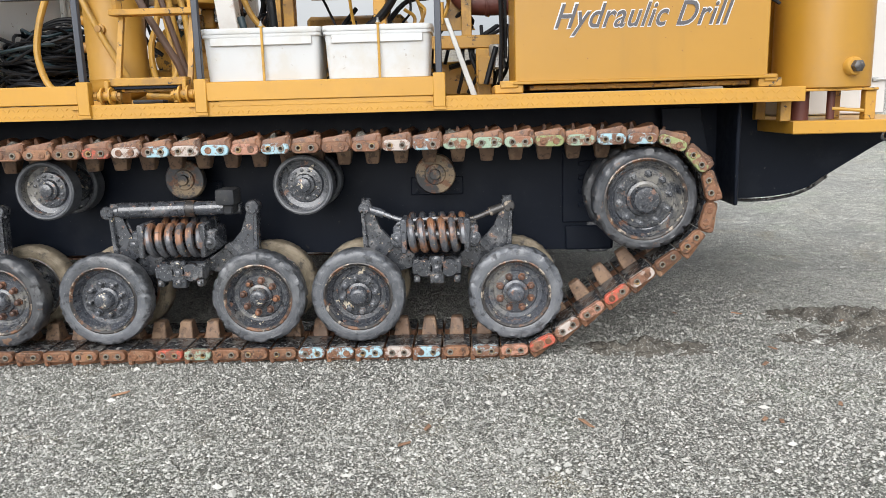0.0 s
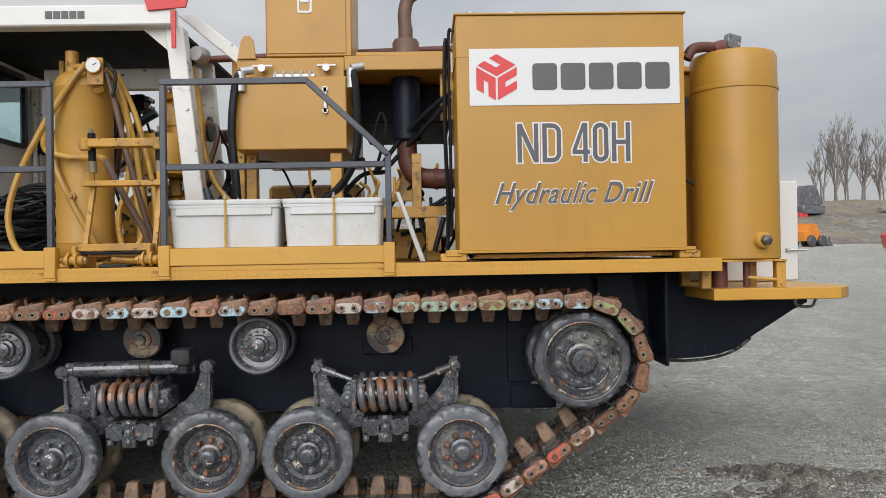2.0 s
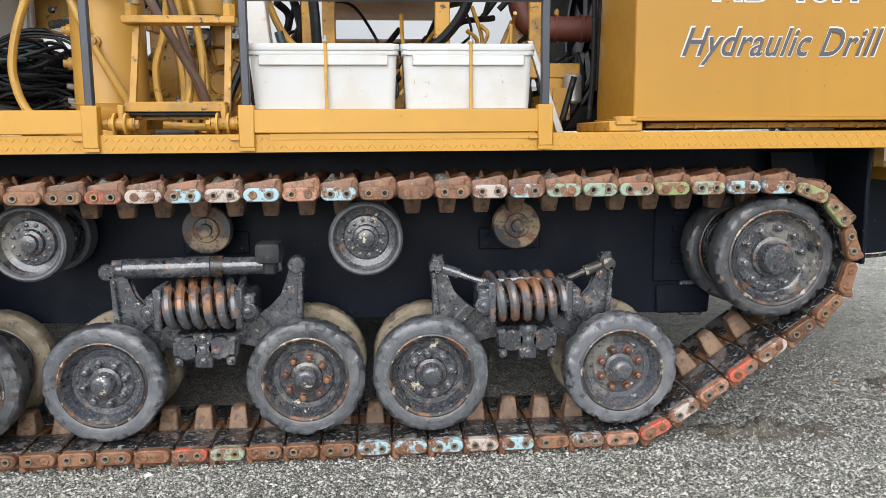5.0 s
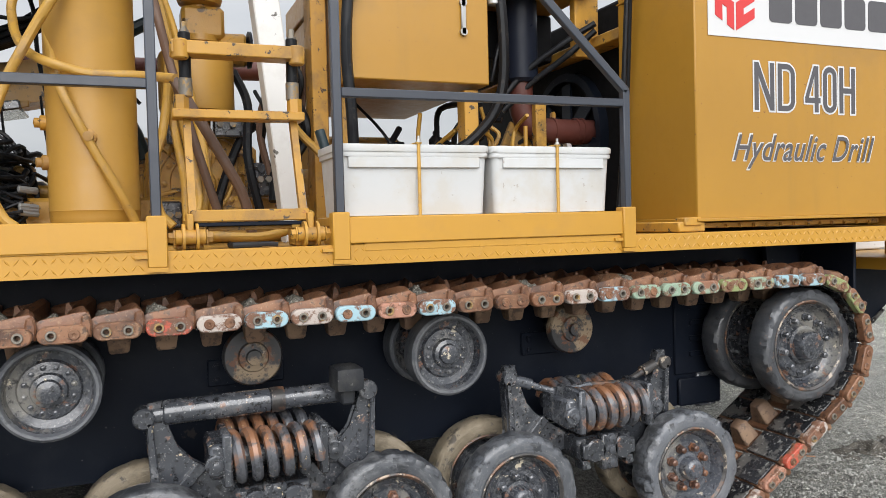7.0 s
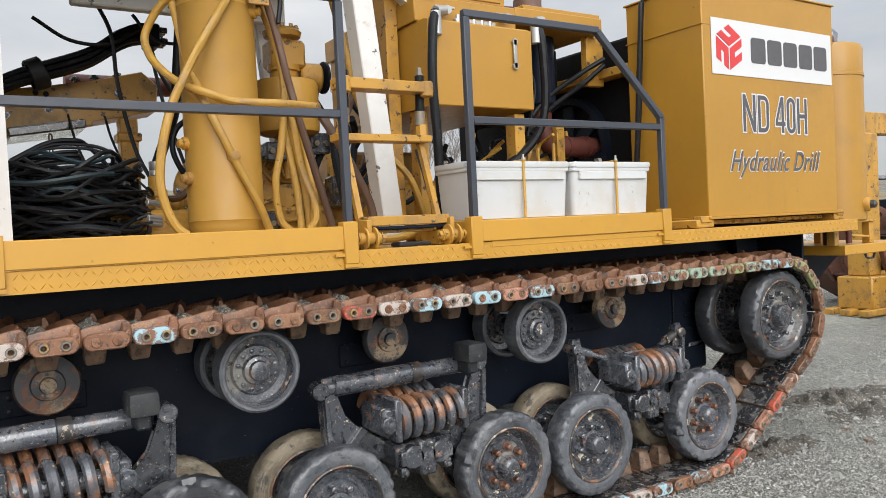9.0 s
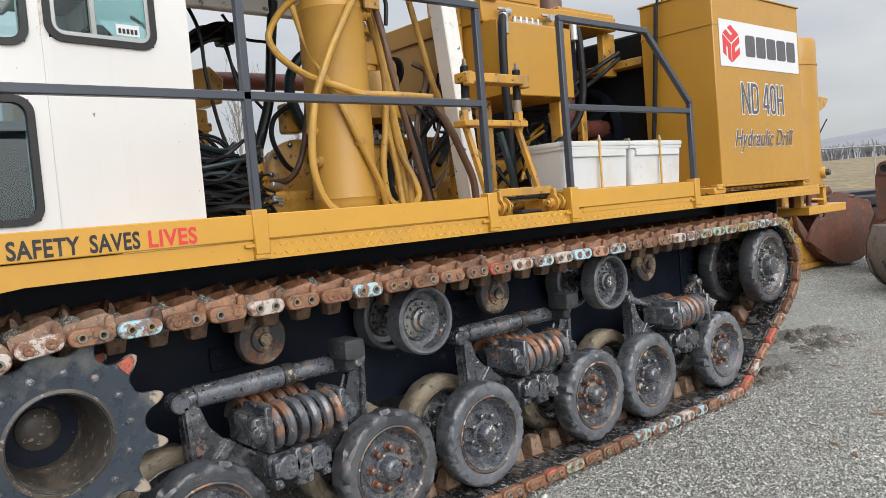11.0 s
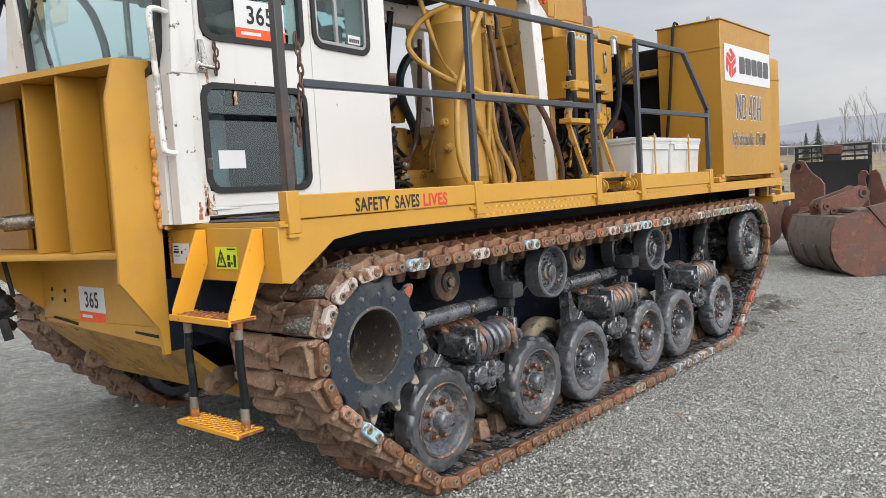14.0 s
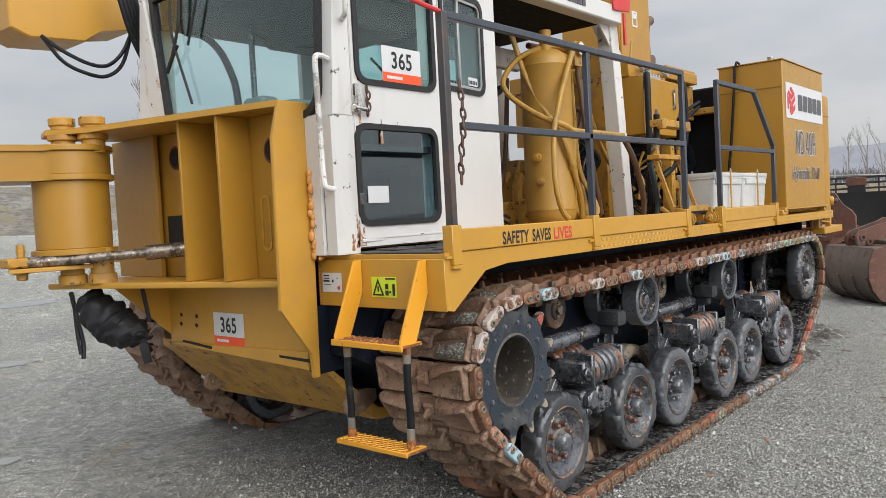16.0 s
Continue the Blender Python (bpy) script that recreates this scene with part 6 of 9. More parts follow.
part("pane", bm, GLASS, rear_win, "teal tinted glass").visible_shadow = False
bm = bmesh.new()
for y in (6.60, 6.68):
    tube(bm, [(CX1 + 0.03, y, 1.58), (CX1 + 0.03, y, 2.4), (CX1 + 0.03, y + 0.01, 3.2)], 0.022, 8, 4)
pieces("drain_tube", bm, WHITE_WORN, cab)

# door seam, handle, hinges, grab rail
bm = bmesh.new()
door = round_rect(-4.797, -4.085, 1.600, 3.24, 0.05, 4)
ring_slab(bm, door, round_rect(-4.789, -4.093, 1.608, 3.232, 0.045, 4), "y", CY - 0.004, CY)
box(bm, -4.79, -3.43, CY - 0.012, CY - 0.0005, 1.585, 1.60, 0.003)
seam = part("door", bm, WHITE_WORN, cab, "white cab door")
bm = bmesh.new()
slab(bm, [(-4.800, 2.395), (-4.782, 2.395), (-4.776, 2.33), (-4.755, 2.27), (-4.775, 2.258), (-4.802, 2.30)], "y", CY - 0.040, CY - 0.020, 0.004)
rod(bm, (-4.815, CY - 0.03, 2.275), (-4.735, CY - 0.035, 2.268), 0.012)
lathe(bm, [(0.030, 0), (0.030, 0.02), (0.018, 0.024), (0.018, 0.04), (0, 0.042)], (-4.785, CY, 2.275), (0, -1, 0), 14)
part("door_handle", bm, CHROME, seam, "chrome door handle")
bm = bmesh.new()
box(bm, -4.795, -4.765, CY - 0.016, CY, 2.34, 2.40, 0.004)
box(bm, -4.795, -4.765, CY - 0.016, CY, 1.78, 1.84, 0.004)
pieces("hinge", bm, RIMRUST, seam)
RAILWHITE = surface("chipped_white_rail", (0.62, 0.61, 0.58), 0.35, tint=0.1, bump=0.2, layers=((9, 0.52, 0.58, (0.28, 0.25, 0.22), 0.4, 0.8), (30, 0.64, 0.68, (0.25, 0.1, 0.05), 0.6, 0.8)))
bm = bmesh.new()
tube(bm, [(-4.90, 5.03, 2.515), (-4.985, 5.02, 2.525), (-5.018, 5.012, 2.50), (-5.012, 5.018, 2.40), (-4.992, 5.035, 2.1), (-4.992, 5.028, 1.92), (-4.982, 5.02, 1.872), (-4.905, 5.01, 1.862)], 0.0145, 8, 5)
tube(bm, [(-4.84, 5.06, 2.95), (-4.88, 4.99, 2.94), (-4.89, 4.98, 2.87), (-4.88, 4.99, 2.74), (-4.84, 5.06, 2.72)], 0.0135, 8, 5)
grab = pieces("grab_rail", bm, RAILWHITE, cab, "white grab rail")
for k in range(5):
    bm = bmesh.new()
    pts = [(0.010 * math.cos(t), 0, 0.022 * math.sin(t)) for t in np.linspace(0, 2 * math.pi, 11)]
    m = pose(-4.715 + 0.010 * (k % 2), CY - 0.022, 2.375 - 0.030 * k, 0, 0, 90 * (k % 2) + 20)
    tube(bm, [m @ Vector(p) for p in pts], 0.005, 6, 1, caps=False)
    part("latch_chain", bm, CHAIN, seam)
RUSTRUN = surface("rust_stain", (0.27, 0.115, 0.045), 0.7, tint=0.3, bump=0.3, layers=((40, 0.48, 0.56, (0.62, 0.55, 0.47), 0.5, 0.75), (22, 0.58, 0.64, (0.12, 0.05, 0.03), 0.7, 0.8)))
rng = random.Random(17)
for x, z0, z1, w in ((-4.795, 1.565, 1.70, 0.020), (-4.770, 1.565, 1.665, 0.012), (-4.815, 1.56, 1.76, 0.012), (-4.755, 2.20, 2.335, 0.010), (-4.60, 2.10, 2.235, 0.012), (-4.78, 1.70, 1.775, 0.008), (-4.845, 1.545, 1.63, 0.016), (-3.95, 1.60, 1.63, 0.012)):
    bm = bmesh.new()
    left, right = [], []
    for k in range(7):
        f = k / 6
        ww = w * (1 - 0.75 * f) * rng.uniform(0.6, 1.2)
        c = x + rng.uniform(-0.3, 0.3) * w
        left.append((c - ww, z0 + (z1 - z0) * f))
        right.append((c + ww, z0 + (z1 - z0) * f))
    slab(bm, left + right[::-1], "y", CY - 0.0012, CY + 0.002)
    part("rust_run", bm, RUSTRUN, cab, "rust run on the white paint")
# inside the cab
LINING = surface("dark_cab_lining", (0.030, 0.030, 0.030), 0.7, tint=0.3, bump=0.3)
bm = bmesh.new()
box(bm, CX0 + 0.05, CX1 - 0.05, CY + 0.05, FARC - 0.05, 1.578, 1.59)
box(bm, CX0 + 0.05, CX1 - 0.05, FARC - 0.058, FARC - 0.049, 1.592, 2.295)
box(bm, CX1 - 0.058, CX1 - 0.049, CY + 0.05, FARC - 0.06, 1.592, 2.55)
box(bm, -4.91, -4.90, 5.23, FARC - 0.06, 1.592, 2.235)
pieces("lining_panel", bm, LINING, cab)
bm = bmesh.new()
box(bm, -4.82, CX1 - 0.05, CY + 0.05, FARC - 0.05, 3.02, 3.30, 0.01)
box(bm, -4.45, -3.95, 5.35, 6.15, 2.82, 3.018, 0.02)
part("headliner", bm, surface("brown_grey_headliner", (0.055, 0.048, 0.042), 0.8, tint=0.3, bump=0.4), cab)
bm = bmesh.new()
rod(bm, (-4.4, 6.35, 2.2), (-4.4, 6.35, 3.02), 0.020, seg=10)
part("cab_post", bm, STEEL, cab)
bm = bmesh.new()
tube(bm, [(-4.6, 6.80, 3.03), (-4.6, 6.60, 2.97), (-4.6, 6.42, 2.84), (-4.6, 6.30, 2.66), (-4.6, 6.26, 2.52), (-4.6, 6.25, 2.3)], 0.024, 9, 6)
part("corrugated_hose", bm, HOSE, cab)
bm = bmesh.new()
tube(bm, [(-4.4, 6.30, 2.95), (-4.35, 6.1, 2.86), (-4.3, 5.8, 2.80), (-4.3, 5.5, 2.84)], 0.012, 6, 5)
part("cable", bm, HOSE, cab)
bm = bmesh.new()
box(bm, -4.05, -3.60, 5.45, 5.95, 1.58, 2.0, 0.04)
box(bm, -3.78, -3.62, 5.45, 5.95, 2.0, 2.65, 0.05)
part("seat", bm, SEAT_AND_SHADE, cab, "dark operator's seat")
bm = bmesh.new()
box(bm, -4.78, -4.45, 5.30, 6.55, 1.58, 2.22, 0.03)
box(bm, -4.78, -4.46, 5.50, 6.30, 2.22, 2.40, 0.03)
box(bm, -4.72, -4.58, 5.85, 6.05, 2.40, 2.47, 0.02)
part("console", bm, surface("grey_console", (0.25, 0.27, 0.27), 0.6, bump=0.1), cab)

# stickers and tags
bm = bmesh.new()
box(bm, -4.720, -4.567, CY + 0.0035, CY + 0.0065, 1.787, 1.876)
part("paper_note", bm, SIGNWHITE, door_win, "white paper note behind the glass")


def lot_tag(m, parent):
    w, h = 0.305, 0.197
    bm = bmesh.new()
    box(bm, 0, w, -0.001, 0.001, 0, h, m=m)
    t = part("lot_tag", bm, SIGNWHITE, parent, "white lot tag with black number and orange band")
    bm = bmesh.new()
    box(bm, 0, w, -0.003, -0.0015, 0, 0.056, m=m)
    part("tag_band", bm, TAGORANGE, t)
    bm = bmesh.new()
    box(bm, 0.03, 0.15, -0.0045, -0.0035, 0.022, 0.038, m=m)
    part("white_bar", bm, SIGNWHITE, t)
    words("tag_number", "365", m @ pose(0, -0.0018, 0), (0.072, 0.232, 0.078, 0.172), BLACKPRINT, t, "", 0.0008, 0, 0.02)


lot_tag(pose(-4.570, CY - 0.002, 2.430), up_win)
for text, x0, x1, mt in (("SAFETY", -4.445, -4.212, BLACKPRINT), ("SAVES", -4.180, -4.003, BLACKPRINT), ("LIVES", -3.972, -3.784, SIGNRED)):
    words("safety_slogan", text, pose(0, EDGE_Y - 0.0125, 0), (x0, x1, 1.541, 1.607), mt, toe_a, "block-letter safety slogan", 0.0008, 0, 0.028)


def bend_wall(ob, skip):
    """The cab's side wall stands proud at the door and falls back towards the rear."""
    for ch in ob.children:
        if ch not in skip:
            bend_wall(ch, skip)
    lift = lambda x: -0.065 if x < -4.08 else -0.065 + 0.095 * (x + 4.08) / 0.67
    if not ob.matrix_basis.is_identity:
        ob.location.y += lift(ob.location.x)
    elif not ob.data.get("bent"):
        for v in ob.data.vertices:
            if v.co.y < 5.085 and v.co.x < -3.35:
                v.co.y += lift(v.co.x)
        ob.data["bent"] = True


bend_wall(cab, {ws, grab})

bm = bmesh.new()
box(bm, -4.889, -4.8865, 4.668, 4.838, 1.318, 1.418)
sticker = part("warning_sticker", bm, LIMEGREEN, rig, "lime warning sticker with black pictograms")
bm = bmesh.new()
ring_slab(bm, [(4.832, 1.326), (4.752, 1.326), (4.792, 1.410)], [(4.818, 1.334), (4.766, 1.334), (4.792, 1.392)], "x", -4.8915, -4.8895)
for y0, y1, z0, z1 in ((4.788, 4.796, 1.345, 1.372), (4.722, 4.742, 1.328, 1.352), (4.722, 4.742, 1.358, 1.384), (4.704, 4.716, 1.340, 1.350), (4.678, 4.694, 1.328, 1.384), (4.676, 4.740, 1.406, 1.413)):
    box(bm, -4.8915, -4.8895, y0, y1, z0, z1)
pieces("pictogram", bm, BLACKPRINT, sticker)
bm = bmesh.new()
box(bm, -4.889, -4.8865, 5.058, 5.205, 1.335, 1.435)
slip = part("paper_slip", bm, SIGNWHITE, rig, "small white paper slip with a few marks")
bm = bmesh.new()
for y0, y1, z0, z1 in ((5.150, 5.192, 1.418, 1.424), (5.150, 5.188, 1.404, 1.409), (5.150, 5.196, 1.388, 1.398), (5.118, 5.130, 1.385, 1.400), (5.085, 5.092, 1.405, 1.410), (5.140, 5.190, 1.372, 1.375)):
    box(bm, -4.8915, -4.8895, y0, y1, z0, z1)
pieces("pen_bar", bm, BLACKPRINT, slip)
bm = bmesh.new()
rod(bm, (-4.8915, 5.080, 1.358), (-4.8895, 5.080, 1.358), 0.010, seg=12)
part("red_dot", bm, SIGNRED, slip)

# ---- the drill rig: front mount ----
ROD = surface("stained_rod", (0.24, 0.20, 0.16), 0.28, metal=0.7, tint=0.2, bump=0.3, layers=((12, 0.50, 0.58, (0.06, 0.045, 0.035), 0.5, 0.8), (40, 0.58, 0.62, (0.5, 0.47, 0.42), 0.3, 0.7)))

bm = bmesh.new()
slab(bm, [(-4.938, 2.318), (-5.113, 2.318), (-5.165, 2.136), (-5.172, 1.374), (-5.180, 1.271), (-4.995, 1.027), (-4.985, 0.895), (-4.948, 0.895), (-4.942, 1.46)], "y", 5.195, 5.220, 0.003)
side = part("front_mount", bm, YELLOW, rig, "yellow welded front mounting frame")
bm = bmesh.new()
slab(bm, [(-4.90, 5.222), (-5.02, 5.222), (-5.115, 5.222), (-5.44, 6.58), (-5.58, 6.80), (-5.52, 7.0), (-5.20, 7.05), (-4.93, 6.90)], "z", 2.292, 2.325, 0.004)
part("top_plate", bm, YELLOW, side)
bm = bmesh.new()
slab(bm, [(-4.93, 5.24), (-5.09, 5.30), (-5.42, 6.62), (-5.55, 6.98), (-5.20, 7.05), (-4.93, 6.90)], "z", 1.375, 1.408, 0.004)
part("bottom_plate", bm, YELLOW, side)
# back plate, hinge plate and ribs: recess shade painted with the darker yellow
bm = bmesh.new()
box(bm, -4.985, -4.96, 5.22, 7.10, 1.409, 2.291, 0.003)
part("back_plate", bm, YELLOW_DARKENED, side)
bm = bmesh.new()
box(bm, -5.040, -5.012, 6.545, 7.08, 1.409, 2.291, 0.003)
part("hinge_plate", bm, YELLOW_DARKENED, side)
for y, x in ((5.638, -5.192), (5.955, -5.225)):
    bm = bmesh.new()
    box(bm, x, -4.986, y - 0.011, y + 0.011, 1.409, 2.291, 0.003)
    part("rib", bm, YELLOW_DARKENED, side)
bm = bmesh.new()
slab(bm, [(6.66, 0.985), (6.66, 1.374), (5.26, 1.374), (5.26, 1.02), (5.9, 0.985)], "x", -4.945, -4.925, 0.003)
slab(bm, [(5.28, 0.92), (6.60, 0.97), (6.60, 0.985), (5.28, 1.02)], "x", -4.955, -4.92, 0.003)
part("belt_plate", bm, YELLOW, side)
bm = bmesh.new()
slab(bm, [(-4.925, 0.99), (-4.925, 0.95), (-4.52, 0.56), (-4.30, 0.545), (-4.30, 0.60), (-4.50, 0.62)], "y", 5.24, 6.80, 0.004)
part("bow_plate", bm, YELLOW_WORN, side, "scraped sloping bow plate")
bm = bmesh.new()
slab(bm, [(-4.93, 1.37), (-5.30, 1.37), (-4.93, 1.02)], "y", 6.655, 6.675, 0.002)
slab(bm, [(-4.93, 1.37), (-5.08, 1.37), (-4.93, 1.05)], "y", 5.30, 5.32, 0.002)
box(bm, -4.60, -4.45, 6.18, 6.24, 0.62, 0.70, 0.01)
pieces("gusset", bm, YELLOW, side)
for y in (5.232, 6.60):
    bm = bmesh.new()
    out = [(-4.700, 0.758), (-4.722, 0.725), (-4.742, 0.690), (-4.746, 0.660), (-4.733, 0.633), (-4.705, 0.618), (-4.665, 0.620), (-4.600, 0.640), (-4.520, 0.680), (-4.520, 0.740), (-4.600, 0.758)]
    turn = [math.atan2(b - 0.672, a + 4.690) for a, b in out]
    ring_slab(bm, out, [(-4.690 + 0.022 * math.cos(a), 0.672 + 0.022 * math.sin(a)) for a in turn], "y", y, y + 0.04)
    part("tow_lug", bm, RUSTLUG, side, "worn steel tow lug with a pin hole")
bm = bmesh.new()
slab(bm, [(-4.98, 0.905), (-4.62, 0.905), (-4.55, 1.262), (-4.98, 1.262)], "y", 5.205, 5.22, 0.003)
slab(bm, [(-4.87, 1.0), (-4.3, 0.7), (-4.3, 1.44), (-4.87, 1.44)], "y", 5.02, 5.20, 0.0)
pieces("inner_panel", bm, HULL, side)
rng = random.Random(5)
bm = bmesh.new()
z = 1.53
while z < 1.96:
    r, h = rng.uniform(0.012, 0.019), rng.uniform(0.014, 0.030)
    lathe(bm, [(0, -h), (r * 0.7, -h * 0.7), (r, -h * 0.1), (r * 0.85, h * 0.5), (0, h)], (-4.958 + rng.uniform(-0.006, 0.006), 5.176 + rng.uniform(-0.007, 0.007), z), (rng.uniform(-0.2, 0.3), rng.uniform(-0.2, 0.2), 1), 8)
    z += h * 0.95
tagged(part("weld_bead", bm, WELD, side, "thick lumpy orange weld bead"), kind="stuff")
bm = bmesh.new()
for i in range(16):
    lathe(bm, [(0, -0.013), (0.013, 0), (0, 0.013)], (-4.885 - i * 0.004, 5.19 - 0.003 * i, 1.515), (0, 1, 0.2), 8)
tagged(part("weld_bead", bm, WELD, side), kind="stuff")
bm = bmesh.new()
for i in range(18):
    lathe(bm, [(0, -0.010), (0.009, 0), (0, 0.010)], (-4.89, 5.225, 1.27 + i * 0.0135), (0, 0, 1), 7)
tagged(part("weld_bead", bm, WELD, side, "thick lumpy orange weld bead"), kind="stuff")
bm = bmesh.new()
for y, x in ((6.64, -5.37), (6.77, -5.49)):
    lathe(bm, [(0, 2.395), (0.066, 2.395), (0.074, 2.387), (0.074, 2.350), (0.062, 2.340), (0.062, 2.326)], (x, y, 0), (0, 0, 1), 28)
    lathe(bm, [(0.085, 2.292), (0.085, 2.262), (0.066, 2.255), (0.066, 2.18)], (x, y, 0), (0, 0, 1), 28)
    lathe(bm, [(0.066, 1.62), (0.066, 1.47), (0.08, 1.46), (0.08, 1.408)], (x, y, 0), (0, 0, 1), 28)
pieces("hinge_pin", bm, YELLOW_WORN, side)
# pivot head takes the darker yellow in place of shade too
bm = bmesh.new()
for z0, z1, r in ((2.190, 2.225, 0.245), (2.02, 2.055, 0.245), (2.055, 2.19, 0.228), (1.62, 2.02, 0.212), (1.585, 1.62, 0.240)):
    ends = [(-5.45 + r * math.cos(a), 6.80 + r * math.sin(a)) for a in (radians(d) for d in range(-150, 81, 11))]
    if z0 > 2.0:
        ends += [(-6.3, 7.12 + r * 0.9), (-6.3, 7.12 - r * 0.9)]
    else:
        ends = [(-5.45 + r * math.cos(a), 6.80 + r * math.sin(a)) for a in (radians(d) for d in range(0, 360, 11))]
    slab(bm, ends, "z", z0, z1, 0.004)
swing = pieces("swing_arm_head", bm, YELLOW_DARKENED, side, "yellow pivot head of the swing arm")
bm = bmesh.new()
slab(bm, [(-5.40, 6.62), (-5.70, 6.64), (-5.86, 6.72), (-5.80, 6.90), (-5.60, 6.92)], "z", 1.50, 1.525, 0.004)
part("rod_bracket", bm, YELLOW, swing)
bm = bmesh.new()
rod(bm, (-5.80, 6.78, 1.555), (-5.60, 6.66, 1.558), 0.034, seg=14)
rod(bm, (-5.62, 6.66, 1.556), (-5.20, 6.38, 1.575), 0.028, seg=16)
rod(bm, (-5.22, 6.39, 1.573), (-4.98, 6.22, 1.585), 0.045, seg=16)
part("swing_cylinder", bm, ROD, swing, "worn brown-stained cylinder rod")
bm = bmesh.new()
rod(bm, (-5.77, 6.78, 1.485), (-5.77, 6.78, 1.66), 0.022, seg=10)
bolt(bm, (-5.77, 6.78, 1.62), (0, 0, 1), 0.02, 0.03)
bolt(bm, (-5.77, 6.78, 1.50), (0, 0, -1), 0.03, 0.04)
box(bm, -5.86, -5.70, 6.72, 6.86, 1.53, 1.585, 0.01)
part("rod_eye", bm, YELLOW_WORN, swing)

lot_tag(pose(-4.948, 6.155, 0.998, 0, 0, -90), side)
# bolt holes, seams and round holes are dark pieces laid on, not cut
for y, z in ((6.517, 1.162), (6.525, 1.104), (6.343, 1.16), (6.350, 1.103)):
    bm = bmesh.new()
    slab(bm, circle(y, z, 0.013, 12), "x", -4.9475, -4.944)
    part("bolt_hole", bm, HOLESHADE, side)
for y0, z0, y1, z1 in ((6.503, 0.997, 6.183, 0.976), (5.524, 0.978, 5.26, 0.972)):
    bm = bmesh.new()
    slab(bm, [(y0, z0 - 0.006), (y1, z1 - 0.009), (y1, z1 + 0.009), (y0, z0 + 0.006)], "x", -4.9575, -4.95)
    part("seam_gap", bm, HOLESHADE, side)
for y, z in ((5.43, 2.095), (6.387, 2.138)):
    bm = bmesh.new()
    ring_slab(bm, circle(y, z, 0.072, 24), circle(y, z, 0.060, 24), "x", -4.992, -4.984)
    part("hole_rim", bm, RUSTPIPE, side)
    bm = bmesh.new()
    slab(bm, circle(y, z, 0.061, 24), "x", -4.9875, -4.984)
    part("round_hole", bm, HOLESHADE, side)
bm = bmesh.new()
ring_slab(bm, round_rect(5.48, 5.56, 1.56, 1.86, 0.035, 4), round_rect(5.492, 5.548, 1.572, 1.848, 0.025, 4), "x", -4.992, -4.984)
part("slot_rim", bm, YELLOW_WORN, side)

# rod opening painted as a dark plate on the back plate
bm = bmesh.new()
box(bm, -4.9875, -4.983, 6.36, 6.53, 1.565, 1.786)
part("rod_port", bm, HOLESHADE, side)

# rolled black rope and cloth under the mount
roll = thing("rope_roll", "rolled black rope and cloth tied under the mount", "rope")
p0, p1 = Vector((-5.36, 6.90, 1.29)), Vector((-5.17, 6.50, 1.05))
u, v, d = frame_of(p1 - p0)
bm = bmesh.new()
rings, n = [], 36
for i in range(45):
    f = i / 44
    R = 0.115 * math.sin(math.pi * min(1.0, 0.16 + 0.9 * f)) ** 0.6 + 0.01
    ring = []
    for j in range(n):
        a = 2 * math.pi * j / n
        fold = 0.010 * math.sin(f * 46 + 2.2 * math.sin(a) + 3 * noise.noise((f * 4, math.cos(a), math.sin(a)))) + 0.020 * noise.noise((f * 7, 2 * math.cos(a), 2 * math.sin(a)))
        ring.append(bm.verts.new(p0.lerp(p1, f) + (u * math.cos(a) + v * math.sin(a)) * (R + fold) - Vector((0, 0, 0.05 * math.sin(math.pi * f)))))
    rings.append(ring)
for a, b in zip(rings, rings[1:]):
    for j in range(n):
        bm.faces.new((a[j], a[(j + 1) % n], b[(j + 1) % n], b[j]))
bm.faces.new(rings[0][::-1])
bm.faces.new(rings[-1])
part("wrapped_cloth", bm, ROPE, roll, "creased black cloth bundle")
for pts, r in (([p0 + Vector((-0.08, 0.03, 0.06)), (-5.42, 6.90, 1.15), (-5.40, 6.90, 1.02), (-5.41, 6.89, 0.93)], 0.014), ([p0 + Vector((-0.07, 0.03, 0.04)), (-5.43, 6.91, 1.10), (-5.42, 6.90, 0.96)], 0.010), ([p1 + Vector((-0.02, 0, -0.07)), (-5.26, 6.42, 1.02), (-5.25, 6.40, 0.92)], 0.028), ([p0 + Vector((0, 0, 0.08)), (-5.33, 6.84, 1.42)], 0.013), ([p1 + Vector((0, 0, 0.1)), (-5.21, 6.50, 1.40)], 0.013)):
    bm = bmesh.new()
    tube(bm, pts, r, 6, 4)
    part("loose_end", bm, ROPE, roll)

# ---- the drill rig: machinery between cab and cooler box ----
bm = bmesh.new()
AX, AY, AR = -2.394, 5.357, 0.194
lathe(bm, [(0, 1.560), (0.10, 1.565), (AR - 0.04, 1.59), (AR - 0.008, 1.63), (AR, 1.67), (AR, 1.695), (AR + 0.003, 1.70), (AR, 1.705), (AR, 2.80), (AR + 0.003, 2.805), (AR, 2.81), (AR, 2.84), (AR - 0.02, 2.885), (AR - 0.09, 2.93), (0, 2.945)], (AX, AY, 0), (0, 0, 1), 48)
air = part("air_receiver", bm, YELLOW_DULL, rig, "tall yellow pressure vessel with hoses and a gauge")
bm = bmesh.new()
box(bm, AX - 0.2, AX + 0.2, AY - 0.2, AY + 0.2, DECK_Z, 1.56, 0.004)
rod(bm, (AX - 0.06, AY - 0.05, 2.90), (AX - 0.06, AY - 0.05, 3.07), 0.045, seg=14)
